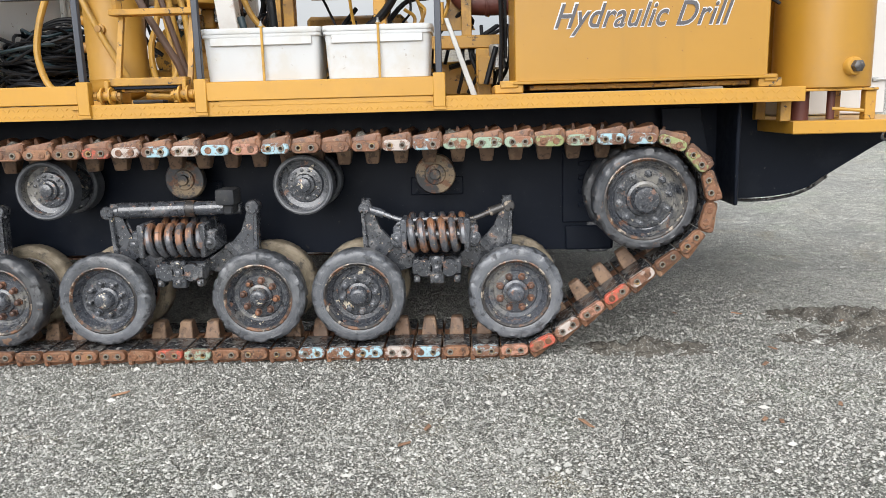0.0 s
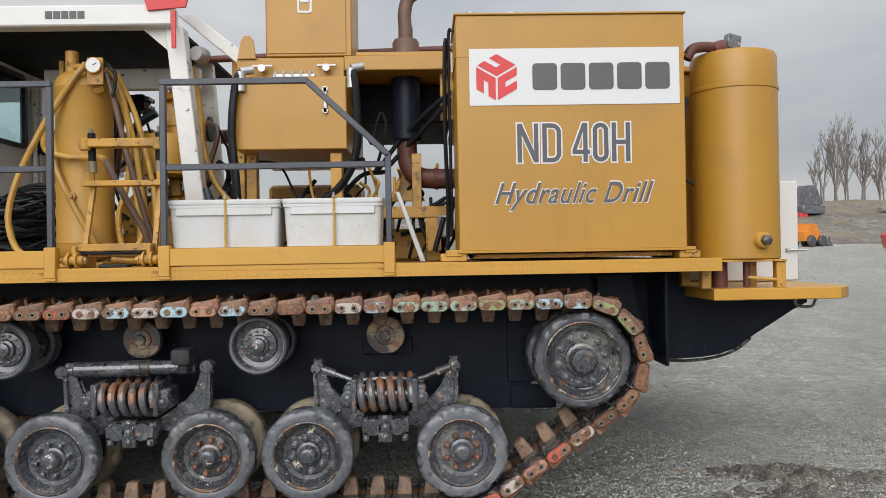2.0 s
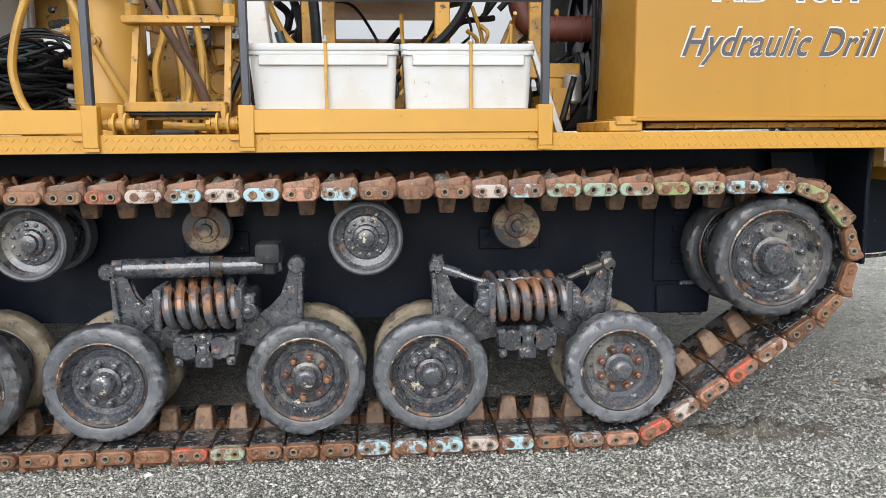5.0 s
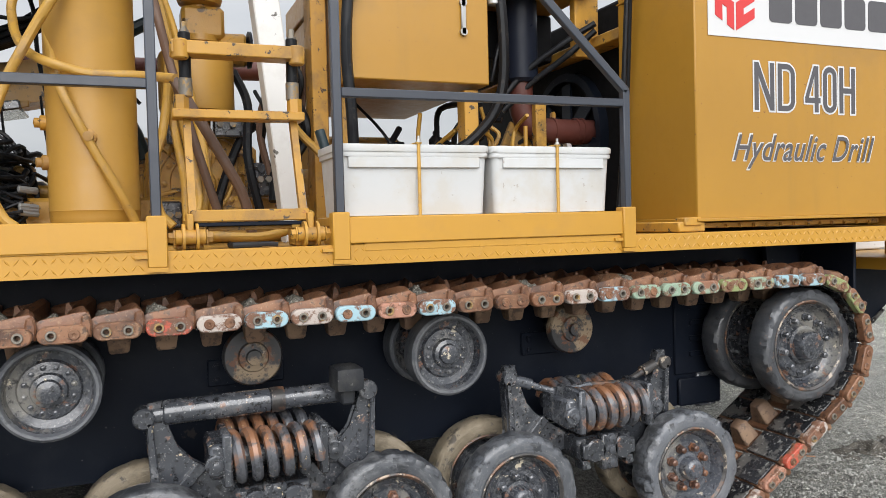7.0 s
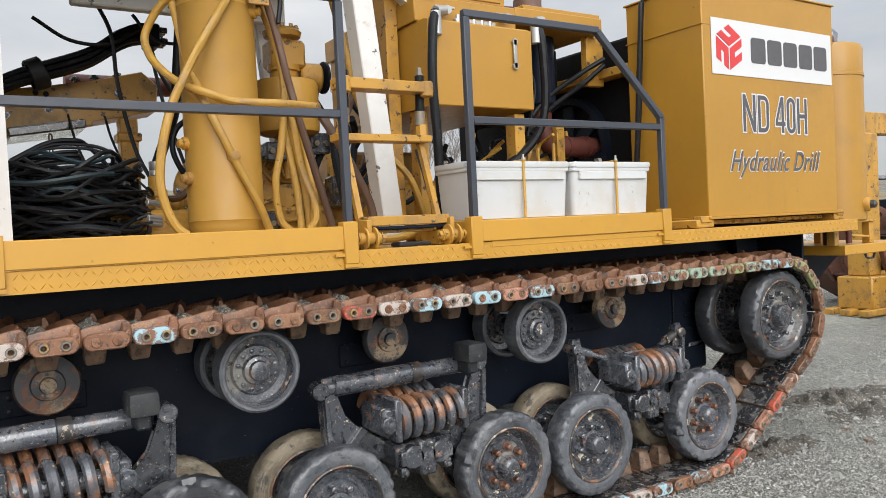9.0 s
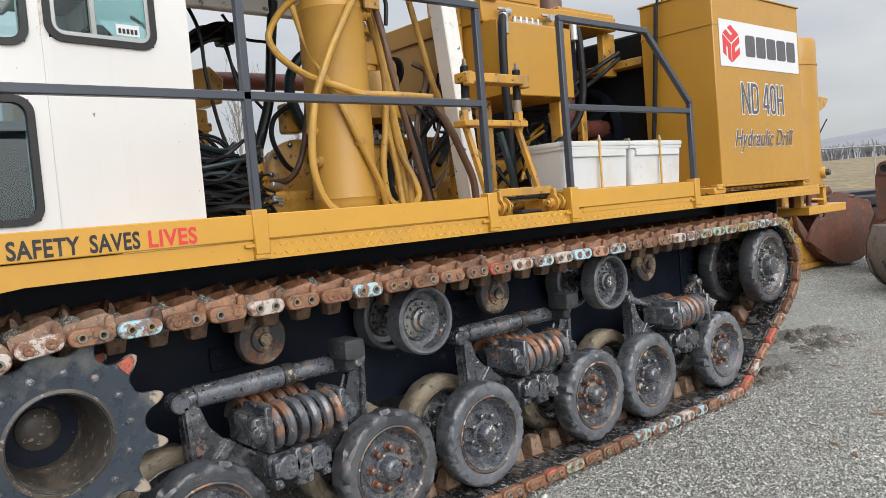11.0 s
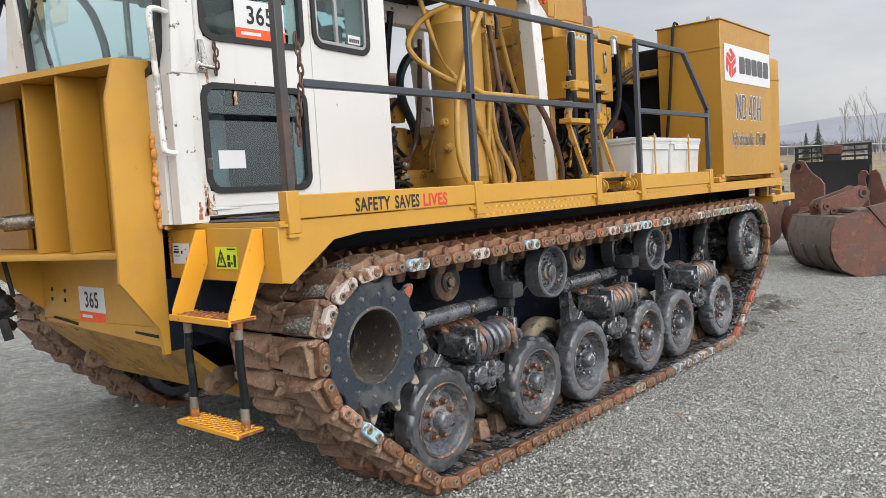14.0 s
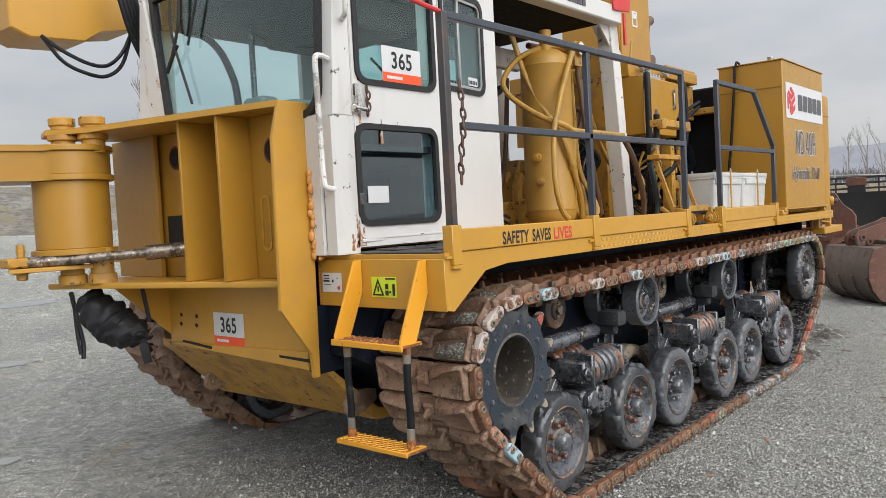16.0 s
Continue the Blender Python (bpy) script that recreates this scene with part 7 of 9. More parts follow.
for dx, dy, z in ((-0.19, -0.02, 2.10), (-0.19, -0.04, 1.92), (-0.01, -0.2, 2.02), (0.15, -0.12, 2.78)):
    d = Vector((dx, dy, 0)).normalized()
    lathe(bm, [(0.034, -0.03), (0.034, 0.02), (0.022, 0.025), (0.022, 0.045), (0, 0.05)], Vector((AX, AY, z)) + d * AR, d, 14)
pieces("port", bm, YELLOW_WORN, air)
bm = bmesh.new()
lathe(bm, [(0, 0.0), (0.056, 0.0), (0.056, -0.028), (0.050, -0.03)], (AX + 0.165, 5.15, 2.93), (0, 1, 0), 20)
box(bm, AX + 0.11, AX + 0.22, 5.152, 5.17, 2.80, 2.99, 0.003)
g = part("gauge", bm, YELLOW_WORN, air)
bm = bmesh.new()
lathe(bm, [(0.050, -0.029), (0, -0.0295)], (AX + 0.165, 5.15, 2.93), (0, 1, 0), 20)
part("dial", bm, SIGNWHITE, g)
bm = bmesh.new()
box(bm, -0.003, 0.003, -0.001, 0.001, 0, 0.03, 0, pose(AX + 0.165, 5.118, 2.93, 0, 60, 0))
part("needle", bm, BLACKPRINT, g)


def hose(pts, r, mat, label=""):
    bm = bmesh.new()
    tube(bm, pts, r, 9, 7)
    return part("hose", bm, mat, rig, label)


hose([(-2.28, 5.20, 2.94), (-2.45, 5.30, 2.95), (-2.62, 5.45, 2.86), (-2.715, 5.53, 2.70), (-2.715, 5.48, 2.58), (-2.685, 5.36, 2.475), (-2.63, 5.24, 2.39), (-2.54, 5.13, 2.33), (-2.39, 5.12, 2.292), (-2.18, 5.06, 2.28), (-2.05, 4.88, 2.24)], 0.021, HOSE_Y)
hose([(-2.29, 5.15, 2.95), (-2.40, 5.14, 2.80), (-2.55, 5.13, 2.56), (-2.655, 5.12, 2.36), (-2.71, 5.11, 2.24), (-2.765, 5.08, 2.06), (-2.79, 5.06, 1.89), (-2.77, 5.05, 1.76), (-2.73, 5.04, 1.67), (-2.686, 5.03, 1.63)], 0.022, HOSE_Y)
hose([(-2.62, 5.50, 3.05), (-2.585, 5.44, 2.80), (-2.57, 5.35, 2.58), (-2.54, 5.22, 2.36), (-2.505, 5.15, 2.22), (-2.405, 5.14, 2.00), (-2.29, 5.15, 1.78), (-2.22, 5.19, 1.63)], 0.021, HOSE_Y)
hose([(-2.20, 5.28, 2.95), (-2.13, 5.30, 2.84), (-2.07, 5.32, 2.60), (-2.02, 5.34, 2.33), (-1.977, 5.33, 2.0), (-1.945, 5.25, 1.80), (-1.955, 5.20, 1.69), (-2.01, 5.18, 1.63)], 0.021, HOSE_Y)
hose([(-2.20, 5.30, 2.90), (-2.105, 5.32, 2.69), (-2.055, 5.32, 2.42), (-2.085, 5.32, 2.10), (-2.135, 5.30, 1.90), (-2.12, 5.30, 1.70), (-2.06, 5.28, 1.62)], 0.021, HOSE_Y)
hose([(-2.16, 5.36, 2.92), (-2.05, 5.38, 2.66), (-1.98, 5.40, 2.38), (-1.92, 5.40, 2.08), (-1.90, 5.36, 1.84), (-1.93, 5.30, 1.63)], 0.021, HOSE_Y)
hose([(-2.06, 4.90, 2.245), (-1.97, 4.86, 2.08), (-1.87, 4.86, 1.90), (-1.79, 4.87, 1.74), (-1.75, 4.90, 1.56)], 0.023, HOSE_BR)
hose([(-2.18, 5.22, 2.90), (-2.12, 5.22, 2.68), (-2.05, 5.22, 2.36), (-1.95, 5.22, 1.99), (-1.85, 5.22, 1.64)], 0.021, HOSE_BR)
hose([(-1.66, 5.50, 3.0), (-1.60, 5.48, 2.72), (-1.56, 5.42, 2.40), (-1.46, 5.36, 2.12), (-1.30, 5.30, 1.92), (-1.22, 5.28, 1.70)], 0.021, HOSE_Y)
hose([(-2.22, 5.24, 3.0), (-2.14, 5.20, 2.93), (-2.10, 5.19, 2.86), (-2.12, 5.18, 2.72)], 0.013, HOSE)
hose([(-1.95, 4.72, 1.575), (-1.75, 4.70, 1.565), (-1.60, 4.74, 1.60), (-1.50, 4.85, 1.66)], 0.02, HOSE_Y)
# dark hoses beside the vessel
for pts, r, mt in (
        ([(-2.40, 6.0, 3.04), (-2.42, 6.04, 2.75), (-2.455, 6.06, 2.42), (-2.52, 6.06, 2.22), (-2.58, 6.06, 2.06)], 0.034, HOSE),
        ([(-1.20, 5.08, 2.86), (-1.235, 5.06, 2.75), (-1.26, 5.05, 2.45), (-1.24, 5.06, 2.15), (-1.22, 5.08, 1.8), (-1.18, 5.1, 1.6)], 0.028, HOSE),
        ([(-0.44, 5.10, 2.88), (-0.41, 5.08, 2.75), (-0.40, 5.08, 2.4), (-0.44, 5.10, 2.2), (-0.55, 5.15, 2.05), (-0.70, 5.2, 1.95)], 0.028, HOSE),
        ([(-1.42, 4.98, 2.05), (-1.38, 4.97, 1.9), (-1.34, 4.96, 1.7), (-1.38, 4.95, 1.58)], 0.024, HOSE_TEAL)):
    hose(pts, r, mt)
bm = bmesh.new()
for x, y, z in ((-1.20, 5.08, 2.86), (-0.44, 5.10, 2.88)):
    rod(bm, (x, y, z - 0.14), (x, y, z), 0.033, seg=12, ease=0.004)
    rod(bm, (x, y, z), (x + 0.08, y + 0.03, z + 0.02), 0.03, seg=12)
pieces("hose_fitting", bm, ZINC, rig)

bm = bmesh.new()
lathe(bm, [(0.036, 0), (0.042, 0.005), (0.042, 0.03), (0.038, 0.035), (0.042, 0.04), (0.042, 0.085), (0.034, 0.09)], (-2.585, 6.06, 1.99), (0, 0, 1), 16)
part("hose_coupling", bm, ZINC, rig)
bm = bmesh.new()
lathe(bm, [(0, 1.60), (0.060, 1.60), (0.062, 1.66), (0.050, 1.67), (0.048, 1.86), (0.060, 1.87), (0.060, 1.91), (0.045, 1.915), (0.045, 1.99), (0, 1.99)], (-2.59, 6.06, 0), (0, 0, 1), 18)
rod(bm, (-2.70, 6.06, 1.82), (-2.44, 6.06, 1.82), 0.040, seg=14, ease=0.006)
rod(bm, (-2.475, 6.06, 1.82), (-2.46, 6.06, 1.82), 0.060, seg=14, ease=0.004)
part("pipe_tee", bm, GRIMY, rig, "grimy yellow cast pipe tee under a thick black hose")
bm = bmesh.new()
box(bm, -2.80, -2.705, 5.98, 6.12, 1.72, 1.96, 0.012)
valve = part("valve_block", bm, GRIMY, rig, "grimy yellow valve block")
bm = bmesh.new()
rod(bm, (-2.745, 5.95, 1.89), (-2.745, 5.98, 1.89), 0.022, seg=10)
part("plug", bm, STEEL, valve)

hose([(-2.10, 6.0, 2.76), (-2.25, 6.0, 2.66), (-2.334, 6.0, 2.50), (-2.305, 6.0, 2.33), (-2.207, 6.0, 2.15), (-2.155, 6.0, 2.0)], 0.036, HOSE_TEAL)
hose([(-2.286, 5.80, 2.80), (-2.313, 5.80, 2.506), (-2.349, 5.80, 2.224), (-2.417, 5.80, 1.98), (-2.50, 5.82, 1.86), (-2.56, 5.95, 1.85)], 0.020, HOSE_BR)
hose([(-2.30, 6.02, 2.36), (-2.36, 6.0, 2.35), (-2.471, 6.0, 2.265), (-2.496, 6.0, 2.132), (-2.425, 6.0, 1.979), (-2.333, 6.0, 1.90)], 0.017, HOSE)
bm = bmesh.new()
box(bm, -2.36, -2.23, 6.05, 6.15, 2.18, 2.38, 0.012)
lathe(bm, [(0, 0), (0.20, 0), (0.235, 0.02), (0.24, 0.05), (0.24, 0.12), (0.20, 0.14), (0, 0.14)], (-2.24, 6.10, 1.91), (0.25, 1, 0), 32)
drive = pieces("pump_drive", bm, GRIMY, rig, "grimy yellow round pump drive housing")
for k in range(10):
    a = 2 * math.pi * k / 10
    bm = bmesh.new()
    bolt(bm, (-2.24 + 0.205 * math.cos(a), 6.098 - 0.05 * math.cos(a), 1.91 + 0.205 * math.sin(a)), (-0.25, -1, 0), 0.014, 0.02)
    part("housing_bolt", bm, STEEL, drive)
bm = bmesh.new()
box(bm, -2.535, -2.50, 5.46, 5.475, DECK_Z, 2.28, 0.003)
part("side_plate", bm, YELLOW_WORN, rig)

# hydraulic tank with fittings on top
bm = bmesh.new()
slab(bm, [(-1.245, 2.322), (-0.476, 2.322), (-0.476, 2.82), (-1.245, 2.82)], "y", 5.10, 6.45, 0.006)
hyd = part("hydraulic_tank", bm, YELLOW_DARKENED, rig, "yellow hydraulic oil tank")
bm = bmesh.new()
box(bm, -1.24, -0.47, 5.14, 6.45, 2.821, 2.835, 0.003)
box(bm, -1.26, -0.50, 5.22, 6.5, 2.836, 2.99, 0.006)
slab(bm, [(-1.25, 2.98), (-1.12, 2.98), (-1.135, 3.11), (-1.16, 3.145), (-1.20, 3.145), (-1.225, 3.11)], "y", 5.20, 5.216, 0.003)
part("tank_top", bm, YELLOW_DARKENED, hyd)
bm = bmesh.new()
box(bm, -1.241, -1.237, 5.35, 6.42, 2.62, 2.74)
part("dark_band", bm, HULL, hyd)
bm = bmesh.new()
for z in (2.735, 2.585):
    lathe(bm, [(0.020, 0), (0.020, -0.02), (0, -0.02)], (-0.622, 5.10, z), (0, 1, 0), 12)
box(bm, -0.636, -0.608, 5.080, 5.092, 2.570, 2.750, 0.004)
part("sight_glass", bm, ZINC, hyd)
bm = bmesh.new()
for x in (-1.07, -0.62):
    lathe(bm, [(0.0, -0.06), (0.026, -0.06), (0.028, -0.03), (0.02, 0.0)], (x, 5.20, 2.90), (0, 1, 0), 14)
    box(bm, x - 0.07, x + 0.07, 5.17, 5.19, 2.915, 2.93, 0.003)
for x in np.arange(-0.98, -0.68, 0.06):
    rod(bm, (x, 5.18, 2.84), (x, 5.18, 2.885), 0.014, seg=8)
box(bm, -1.0, -0.7, 5.17, 5.20, 2.84, 2.865, 0.004)
part("gauge_cluster", bm, ZINC, hyd)
bm = bmesh.new()
box(bm, -1.345, -1.262, 5.42, 5.58, 1.53, 3.06, 0.004)
box(bm, -1.22, -1.15, 5.30, 5.40, 1.53, 2.321, 0.004)
slab(bm, [(-0.60, 1.53), (-0.52, 1.53), (-0.52, 2.30), (-0.60, 2.30)], "y", 5.15, 5.25, 0.004)
pieces("tank_leg", bm, YELLOW_WORN, hyd)

# upper cabinet with latch
bm = bmesh.new()
box(bm, -1.085, -0.46, 5.38, 5.98, 3.04, 3.95, 0.006)
box(bm, -1.075, -0.50, 5.372, 5.38, 3.06, 3.93, 0.003)
upc = part("upper_cabinet", bm, YELLOW_DARKENED, rig, "yellow cabinet with a flush paddle latch")
bm = bmesh.new()
ring_slab(bm, round_rect(-0.85, -0.745, 3.355, 3.50, 0.015, 3), round_rect(-0.835, -0.76, 3.37, 3.485, 0.01, 3), "y", 5.366, 5.374)
box(bm, -0.83, -0.765, 5.366, 5.372, 3.43, 3.48, 0.002)
part("latch", bm, SIGNWHITE, upc)

# exhaust, air cleaner, canopy shelf
bm = bmesh.new()
lathe(bm, [(0, 3.0), (0.10, 3.0), (0.102, 3.19), (0.090, 3.215), (0.055, 3.225), (0.055, 3.30), (0.055, 3.31)], (-0.07, 5.62, 0), (0, 0, 1), 24)
tube(bm, [(-0.07, 5.62, 3.28), (-0.075, 5.62, 3.42), (-0.04, 5.62, 3.54), (0.06, 5.62, 3.60)], 0.052, 14, 6)
part("exhaust_pipe", bm, surface("brown_burnt_exhaust", (0.14, 0.085, 0.065), 0.6, metal=0.3, tint=0.3, bump=0.2), rig, "burnt brown exhaust pipe")
bm = bmesh.new()
lathe(bm, [(0, 2.42), (0.09, 2.42), (0.108, 2.44), (0.108, 2.98), (0, 2.98)], (-0.07, 5.52, 0), (0, 0, 1), 28)
part("air_cleaner", bm, surface("navy_black_canister", (0.010, 0.013, 0.022), 0.35, bump=0.05, spec=0.15), rig, "navy-black air cleaner canister")
bm = bmesh.new()
lathe(bm, [(0.075, 2.44), (0.075, 2.30), (0.068, 2.28)], (-0.07, 5.52, 0), (0, 0, 1), 20)
tube(bm, [(-0.07, 5.52, 2.36), (-0.06, 5.52, 2.26), (0.0, 5.52, 2.17), (0.12, 5.52, 2.145), (0.5, 5.52, 2.145)], 0.075, 16, 6)
for x in (0.14, 0.30, 0.34):
    lathe(bm, [(0.078, -0.01), (0.082, -0.008), (0.082, 0.008), (0.078, 0.01)], (x, 5.52, 2.145), (1, 0, 0), 18)
part("intake_pipe", bm, RUSTPIPE, rig, "dark red intake pipe with elbow")
bm = bmesh.new()
box(bm, -0.50, 0.26, 5.22, 5.9, 2.895, 3.0, 0.006)
box(bm, -0.42, 0.26, 5.24, 5.9, 3.001, 3.03, 0.004)
pieces("canopy_shelf", bm, YELLOW_DARKENED, rig)
# same near-black here paints the shade behind the air cleaner
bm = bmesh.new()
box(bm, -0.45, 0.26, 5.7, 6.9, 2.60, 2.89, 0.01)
pieces("engine_cover", bm, SEAT_AND_SHADE, rig)
bm = bmesh.new()
rod(bm, (-1.72, 5.95, 3.17), (0.3, 5.95, 3.235), 0.028, seg=10)
rod(bm, (-2.9, 7.30, 2.745), (-1.0, 7.30, 2.775), 0.07, seg=16)
pieces("cross_pipe", bm, RUSTPIPE, rig)
bm = bmesh.new()
box(bm, -0.035, 0.035, 5.40, 5.45, 1.93, 2.32, 0.004)
slab(bm, [(-0.22, 1.98), (0.06, 1.98), (-0.02, 2.14), (-0.12, 2.20)], "y", 5.55, 5.58, 0.003)
box(bm, -0.30, 0.26, 5.36, 5.48, 1.845, 1.93, 0.006)
box(bm, 0.06, 0.16, 5.36, 5.48, 1.53, 1.845, 0.006)
box(bm, 0.07, 0.17, 5.22, 5.24, 1.60, 1.78, 0.004)
box(bm, 0.14, 0.165, 5.50, 5.55, 2.06, 2.26, 0.01)
rod(bm, (-0.16, 5.30, 2.0), (-0.16, 5.30, 2.14), 0.012)
pieces("engine_bracket", bm, GRIMY, rig)
bm = bmesh.new()
rod(bm, (0.20, 5.30, 1.70), (0.20, 5.30, 1.86), 0.055, seg=18, ease=0.01)
part("filter_canister", bm, ZINC, rig)
bm = bmesh.new()
slab(bm, [(-0.14, 2.0), (-0.11, 2.0), (0.06, 1.53), (0.02, 1.53)], "y", 4.90, 4.94, 0.003)
part("grey_strut", bm, ZINC, rig)
for i in range(7):
    rng = random.Random(i + 20)
    x = rng.uniform(-0.12, 0.2)
    hose([(x, 5.45, 1.55), (x + rng.uniform(-0.1, 0.1), 5.4, 1.7), (x + rng.uniform(-0.15, 0.15), 5.42, 1.85), (x + 0.1, 5.5, 2.0)], 0.013, HOSE)
hose([(0.25, 5.2, 2.72), (0.10, 5.3, 2.62), (-0.1, 5.45, 2.45), (-0.3, 5.5, 2.2)], 0.018, HOSE)
hose([(0.25, 5.2, 2.68), (0.12, 5.3, 2.55), (-0.05, 5.45, 2.40), (-0.2, 5.5, 2.25)], 0.018, HOSE)
hose([(-0.32, 5.4, 2.40), (-0.26, 5.4, 2.62), (-0.22, 5.4, 2.5), (-0.3, 5.4, 2.2)], 0.012, HOSE)
hose([(0.12, 5.2, 1.6), (0.16, 5.21, 1.74), (0.19, 5.22, 1.84)], 0.018, HOSE)

# engine and gear train low down behind the bins
bm = bmesh.new()
box(bm, -3.1, 0.2, 5.75, 6.5, 1.53, 1.78, 0.02)
for x, y, z, r, l in ((-1.35, 5.95, 1.80, 0.14, 0.5), (-0.75, 5.85, 1.80, 0.15, 0.4)):
    lathe(bm, [(0, 0), (r * 0.6, 0), (r * 0.62, 0.03), (r, 0.035), (r, l - 0.04), (r * 0.8, l), (0, l)], (x, y, z), (0.05, -1, 0) if l < 0.32 else (1, -0.2, 0), 22)
box(bm, -2.16, -1.62, 5.92, 6.3, 1.53, 2.05, 0.03)
box(bm, -0.95, -0.2, 5.6, 6.2, 1.53, 1.92, 0.03)
mach = pieces("gearbox", bm, GRIMY, rig, "grimy yellow pump drive and gearbox castings")
bm = bmesh.new()
rng = random.Random(8)
for i in range(40):
    x = rng.uniform(-3.0, 0.1)
    bolt(bm, (x, 5.745, rng.uniform(1.57, 1.78)), (0, -1, 0), 0.014, 0.014)
pieces("casting_bolt", bm, GRIMY, mach)
bm = bmesh.new()
for i in range(20):
    x0 = rng.uniform(-1.2, 0.0)
    pts = [(x0, 5.35 + rng.uniform(0, 0.3), 1.56 + rng.uniform(0, 0.25))]
    for k in range(4):
        pts.append((pts[-1][0] + rng.uniform(-0.16, 0.2), 5.35 + rng.uniform(0, 0.35), min(2.28, pts[-1][2] + rng.uniform(-0.1, 0.28))))
    bm = bmesh.new()
    tube(bm, pts, rng.choice((0.009, 0.013, 0.018)), 6, 5)
    part("thin_hose", bm, HOSE, mach)
bm = bmesh.new()
for i in range(9):
    x0 = rng.uniform(-1.1, -0.2)
    pts = [(x0, 5.3 + rng.uniform(0, 0.2), 1.75)]
    for k in range(3):
        pts.append((pts[-1][0] + rng.uniform(-0.12, 0.15), 5.3 + rng.uniform(0, 0.2), pts[-1][2] + rng.uniform(0.05, 0.2)))
    bm = bmesh.new()
    tube(bm, pts, 0.012, 6, 5)
    part("painted_hose", bm, HOSE_Y, mach)

bm = bmesh.new()
box(bm, -2.15, -1.50, 6.32, 6.80, 1.53, 2.12, 0.03)
box(bm, -1.30, -0.50, 6.45, 6.90, 1.53, 2.20, 0.03)
pieces("pump_block", bm, GRIMY, rig, "grimy pump block")
# swing motor drum over its gear casing
bm = bmesh.new()
lathe(bm, [(0, 2.20), (0.15, 2.20), (0.185, 2.215), (0.190, 2.235), (0.190, 2.49), (0.180, 2.515), (0.12, 2.53), (0, 2.53)], (-1.90, 5.68, 0), (0, 0, 1), 40)
drum = part("swing_drum", bm, YELLOW_DULL, rig, "yellow upright drum above a gear casing")
bm = bmesh.new()
lathe(bm, [(0, 2.53), (0.085, 2.53), (0.085, 2.60), (0.10, 2.605), (0.10, 2.64), (0.06, 2.65), (0.06, 2.80), (0.11, 2.81), (0.12, 2.84), (0.10, 2.86), (0.05, 2.875), (0, 2.875)], (-1.86, 5.80, 0), (0, 0, 1), 24)
box(bm, -1.96, -1.74, 5.72, 5.90, 2.62, 2.79, 0.02)
rod(bm, (-1.62, 5.80, 2.58), (-1.76, 5.82, 2.58), 0.09, seg=20, ease=0.012)
part("motor", bm, GRIMY, drum)
bm = bmesh.new()
for k in range(10):
    a = 2 * math.pi * k / 10
    bolt(bm, (-1.86 + 0.09 * math.cos(a), 5.80 + 0.09 * math.sin(a), 2.86), (0, 0, 1), 0.012, 0.02)
pieces("motor_bolt", bm, GRIMY, drum)
bm = bmesh.new()
rod(bm, (-1.60, 5.78, 2.58), (-1.615, 5.78, 2.58), 0.10, seg=20)
part("black_pulley", bm, HULL, drum)
bm = bmesh.new()
lathe(bm, [(0, -0.02), (0.07, -0.02), (0.08, 0.0), (0.16, 0.005), (0.165, -0.02), (0.215, -0.02), (0.22, 0.01), (0.27, 0.02), (0.285, 0.04), (0.285, 0.22)], (-1.88, 5.82, 1.85), (0, 1, 0), 40)
slab(bm, [(-2.17, 1.60), (-1.62, 1.60), (-1.60, 1.90), (-1.70, 2.14), (-2.06, 2.14), (-2.17, 1.92)], "y", 5.86, 6.12, 0.02)
casing = part("gear_casing", bm, GRIMY, rig, "grimy yellow round gear casing with bolted covers")
for k in range(12):
    a = 2 * math.pi * k / 12
    bm = bmesh.new()
    bolt(bm, (-1.88 + 0.19 * math.cos(a), 5.80, 1.85 + 0.19 * math.sin(a)), (0, -1, 0), 0.015, 0.018)
    part("cover_bolt", bm, GRIMY, casing)
    if k % 2 == 0:
        bm = bmesh.new()
        box(bm, -0.009, 0.009, -0.03, 0.03, 0.09, 0.28, 0.003, pose(-1.88, 5.82, 1.85, 0, math.degrees(a) + 15, 0))
        part("rib", bm, GRIMY, casing)
bm = bmesh.new()
lathe(bm, [(0, -0.05), (0.05, -0.05), (0.055, -0.03), (0.055, 0.0), (0.075, 0.005), (0.075, 0.02)], (-1.88, 5.79, 2.0), (0, 1, 0), 20)
box(bm, -1.93, -1.83, 5.75, 5.85, 2.06, 2.20, 0.012)
part("boss", bm, GRIMY, casing)
for pts in (((-2.0, 5.76, 1.75), (-1.95, 5.73, 1.70), (-1.80, 5.72, 1.72), (-1.72, 5.75, 1.86), (-1.70, 5.78, 1.98)), ((-2.05, 5.76, 2.0), (-2.0, 5.73, 2.08), (-1.92, 5.72, 2.04), (-1.90, 5.75, 1.95))):
    bm = bmesh.new()
    tube(bm, pts, 0.010, 7, 6)
    part("painted_line", bm, HOSE_Y, casing)

for pts in ([(-2.06, 5.36, 2.24), (-2.03, 5.35, 2.05), (-2.00, 5.34, 1.85), (-1.995, 5.32, 1.68), (-1.99, 5.30, 1.54)], [(-2.03, 5.38, 2.26), (-1.98, 5.36, 2.02), (-1.945, 5.35, 1.80), (-1.94, 5.33, 1.54)], [(-1.96, 5.42, 2.26), (-1.91, 5.40, 2.05), (-1.885, 5.38, 1.85), (-1.88, 5.36, 1.66), (-1.90, 5.34, 1.54)]):
    hose(pts, 0.021, HOSE_Y)
# dark hoses, and black blocks added for the deep shade between vessel and leg
rng = random.Random(77)
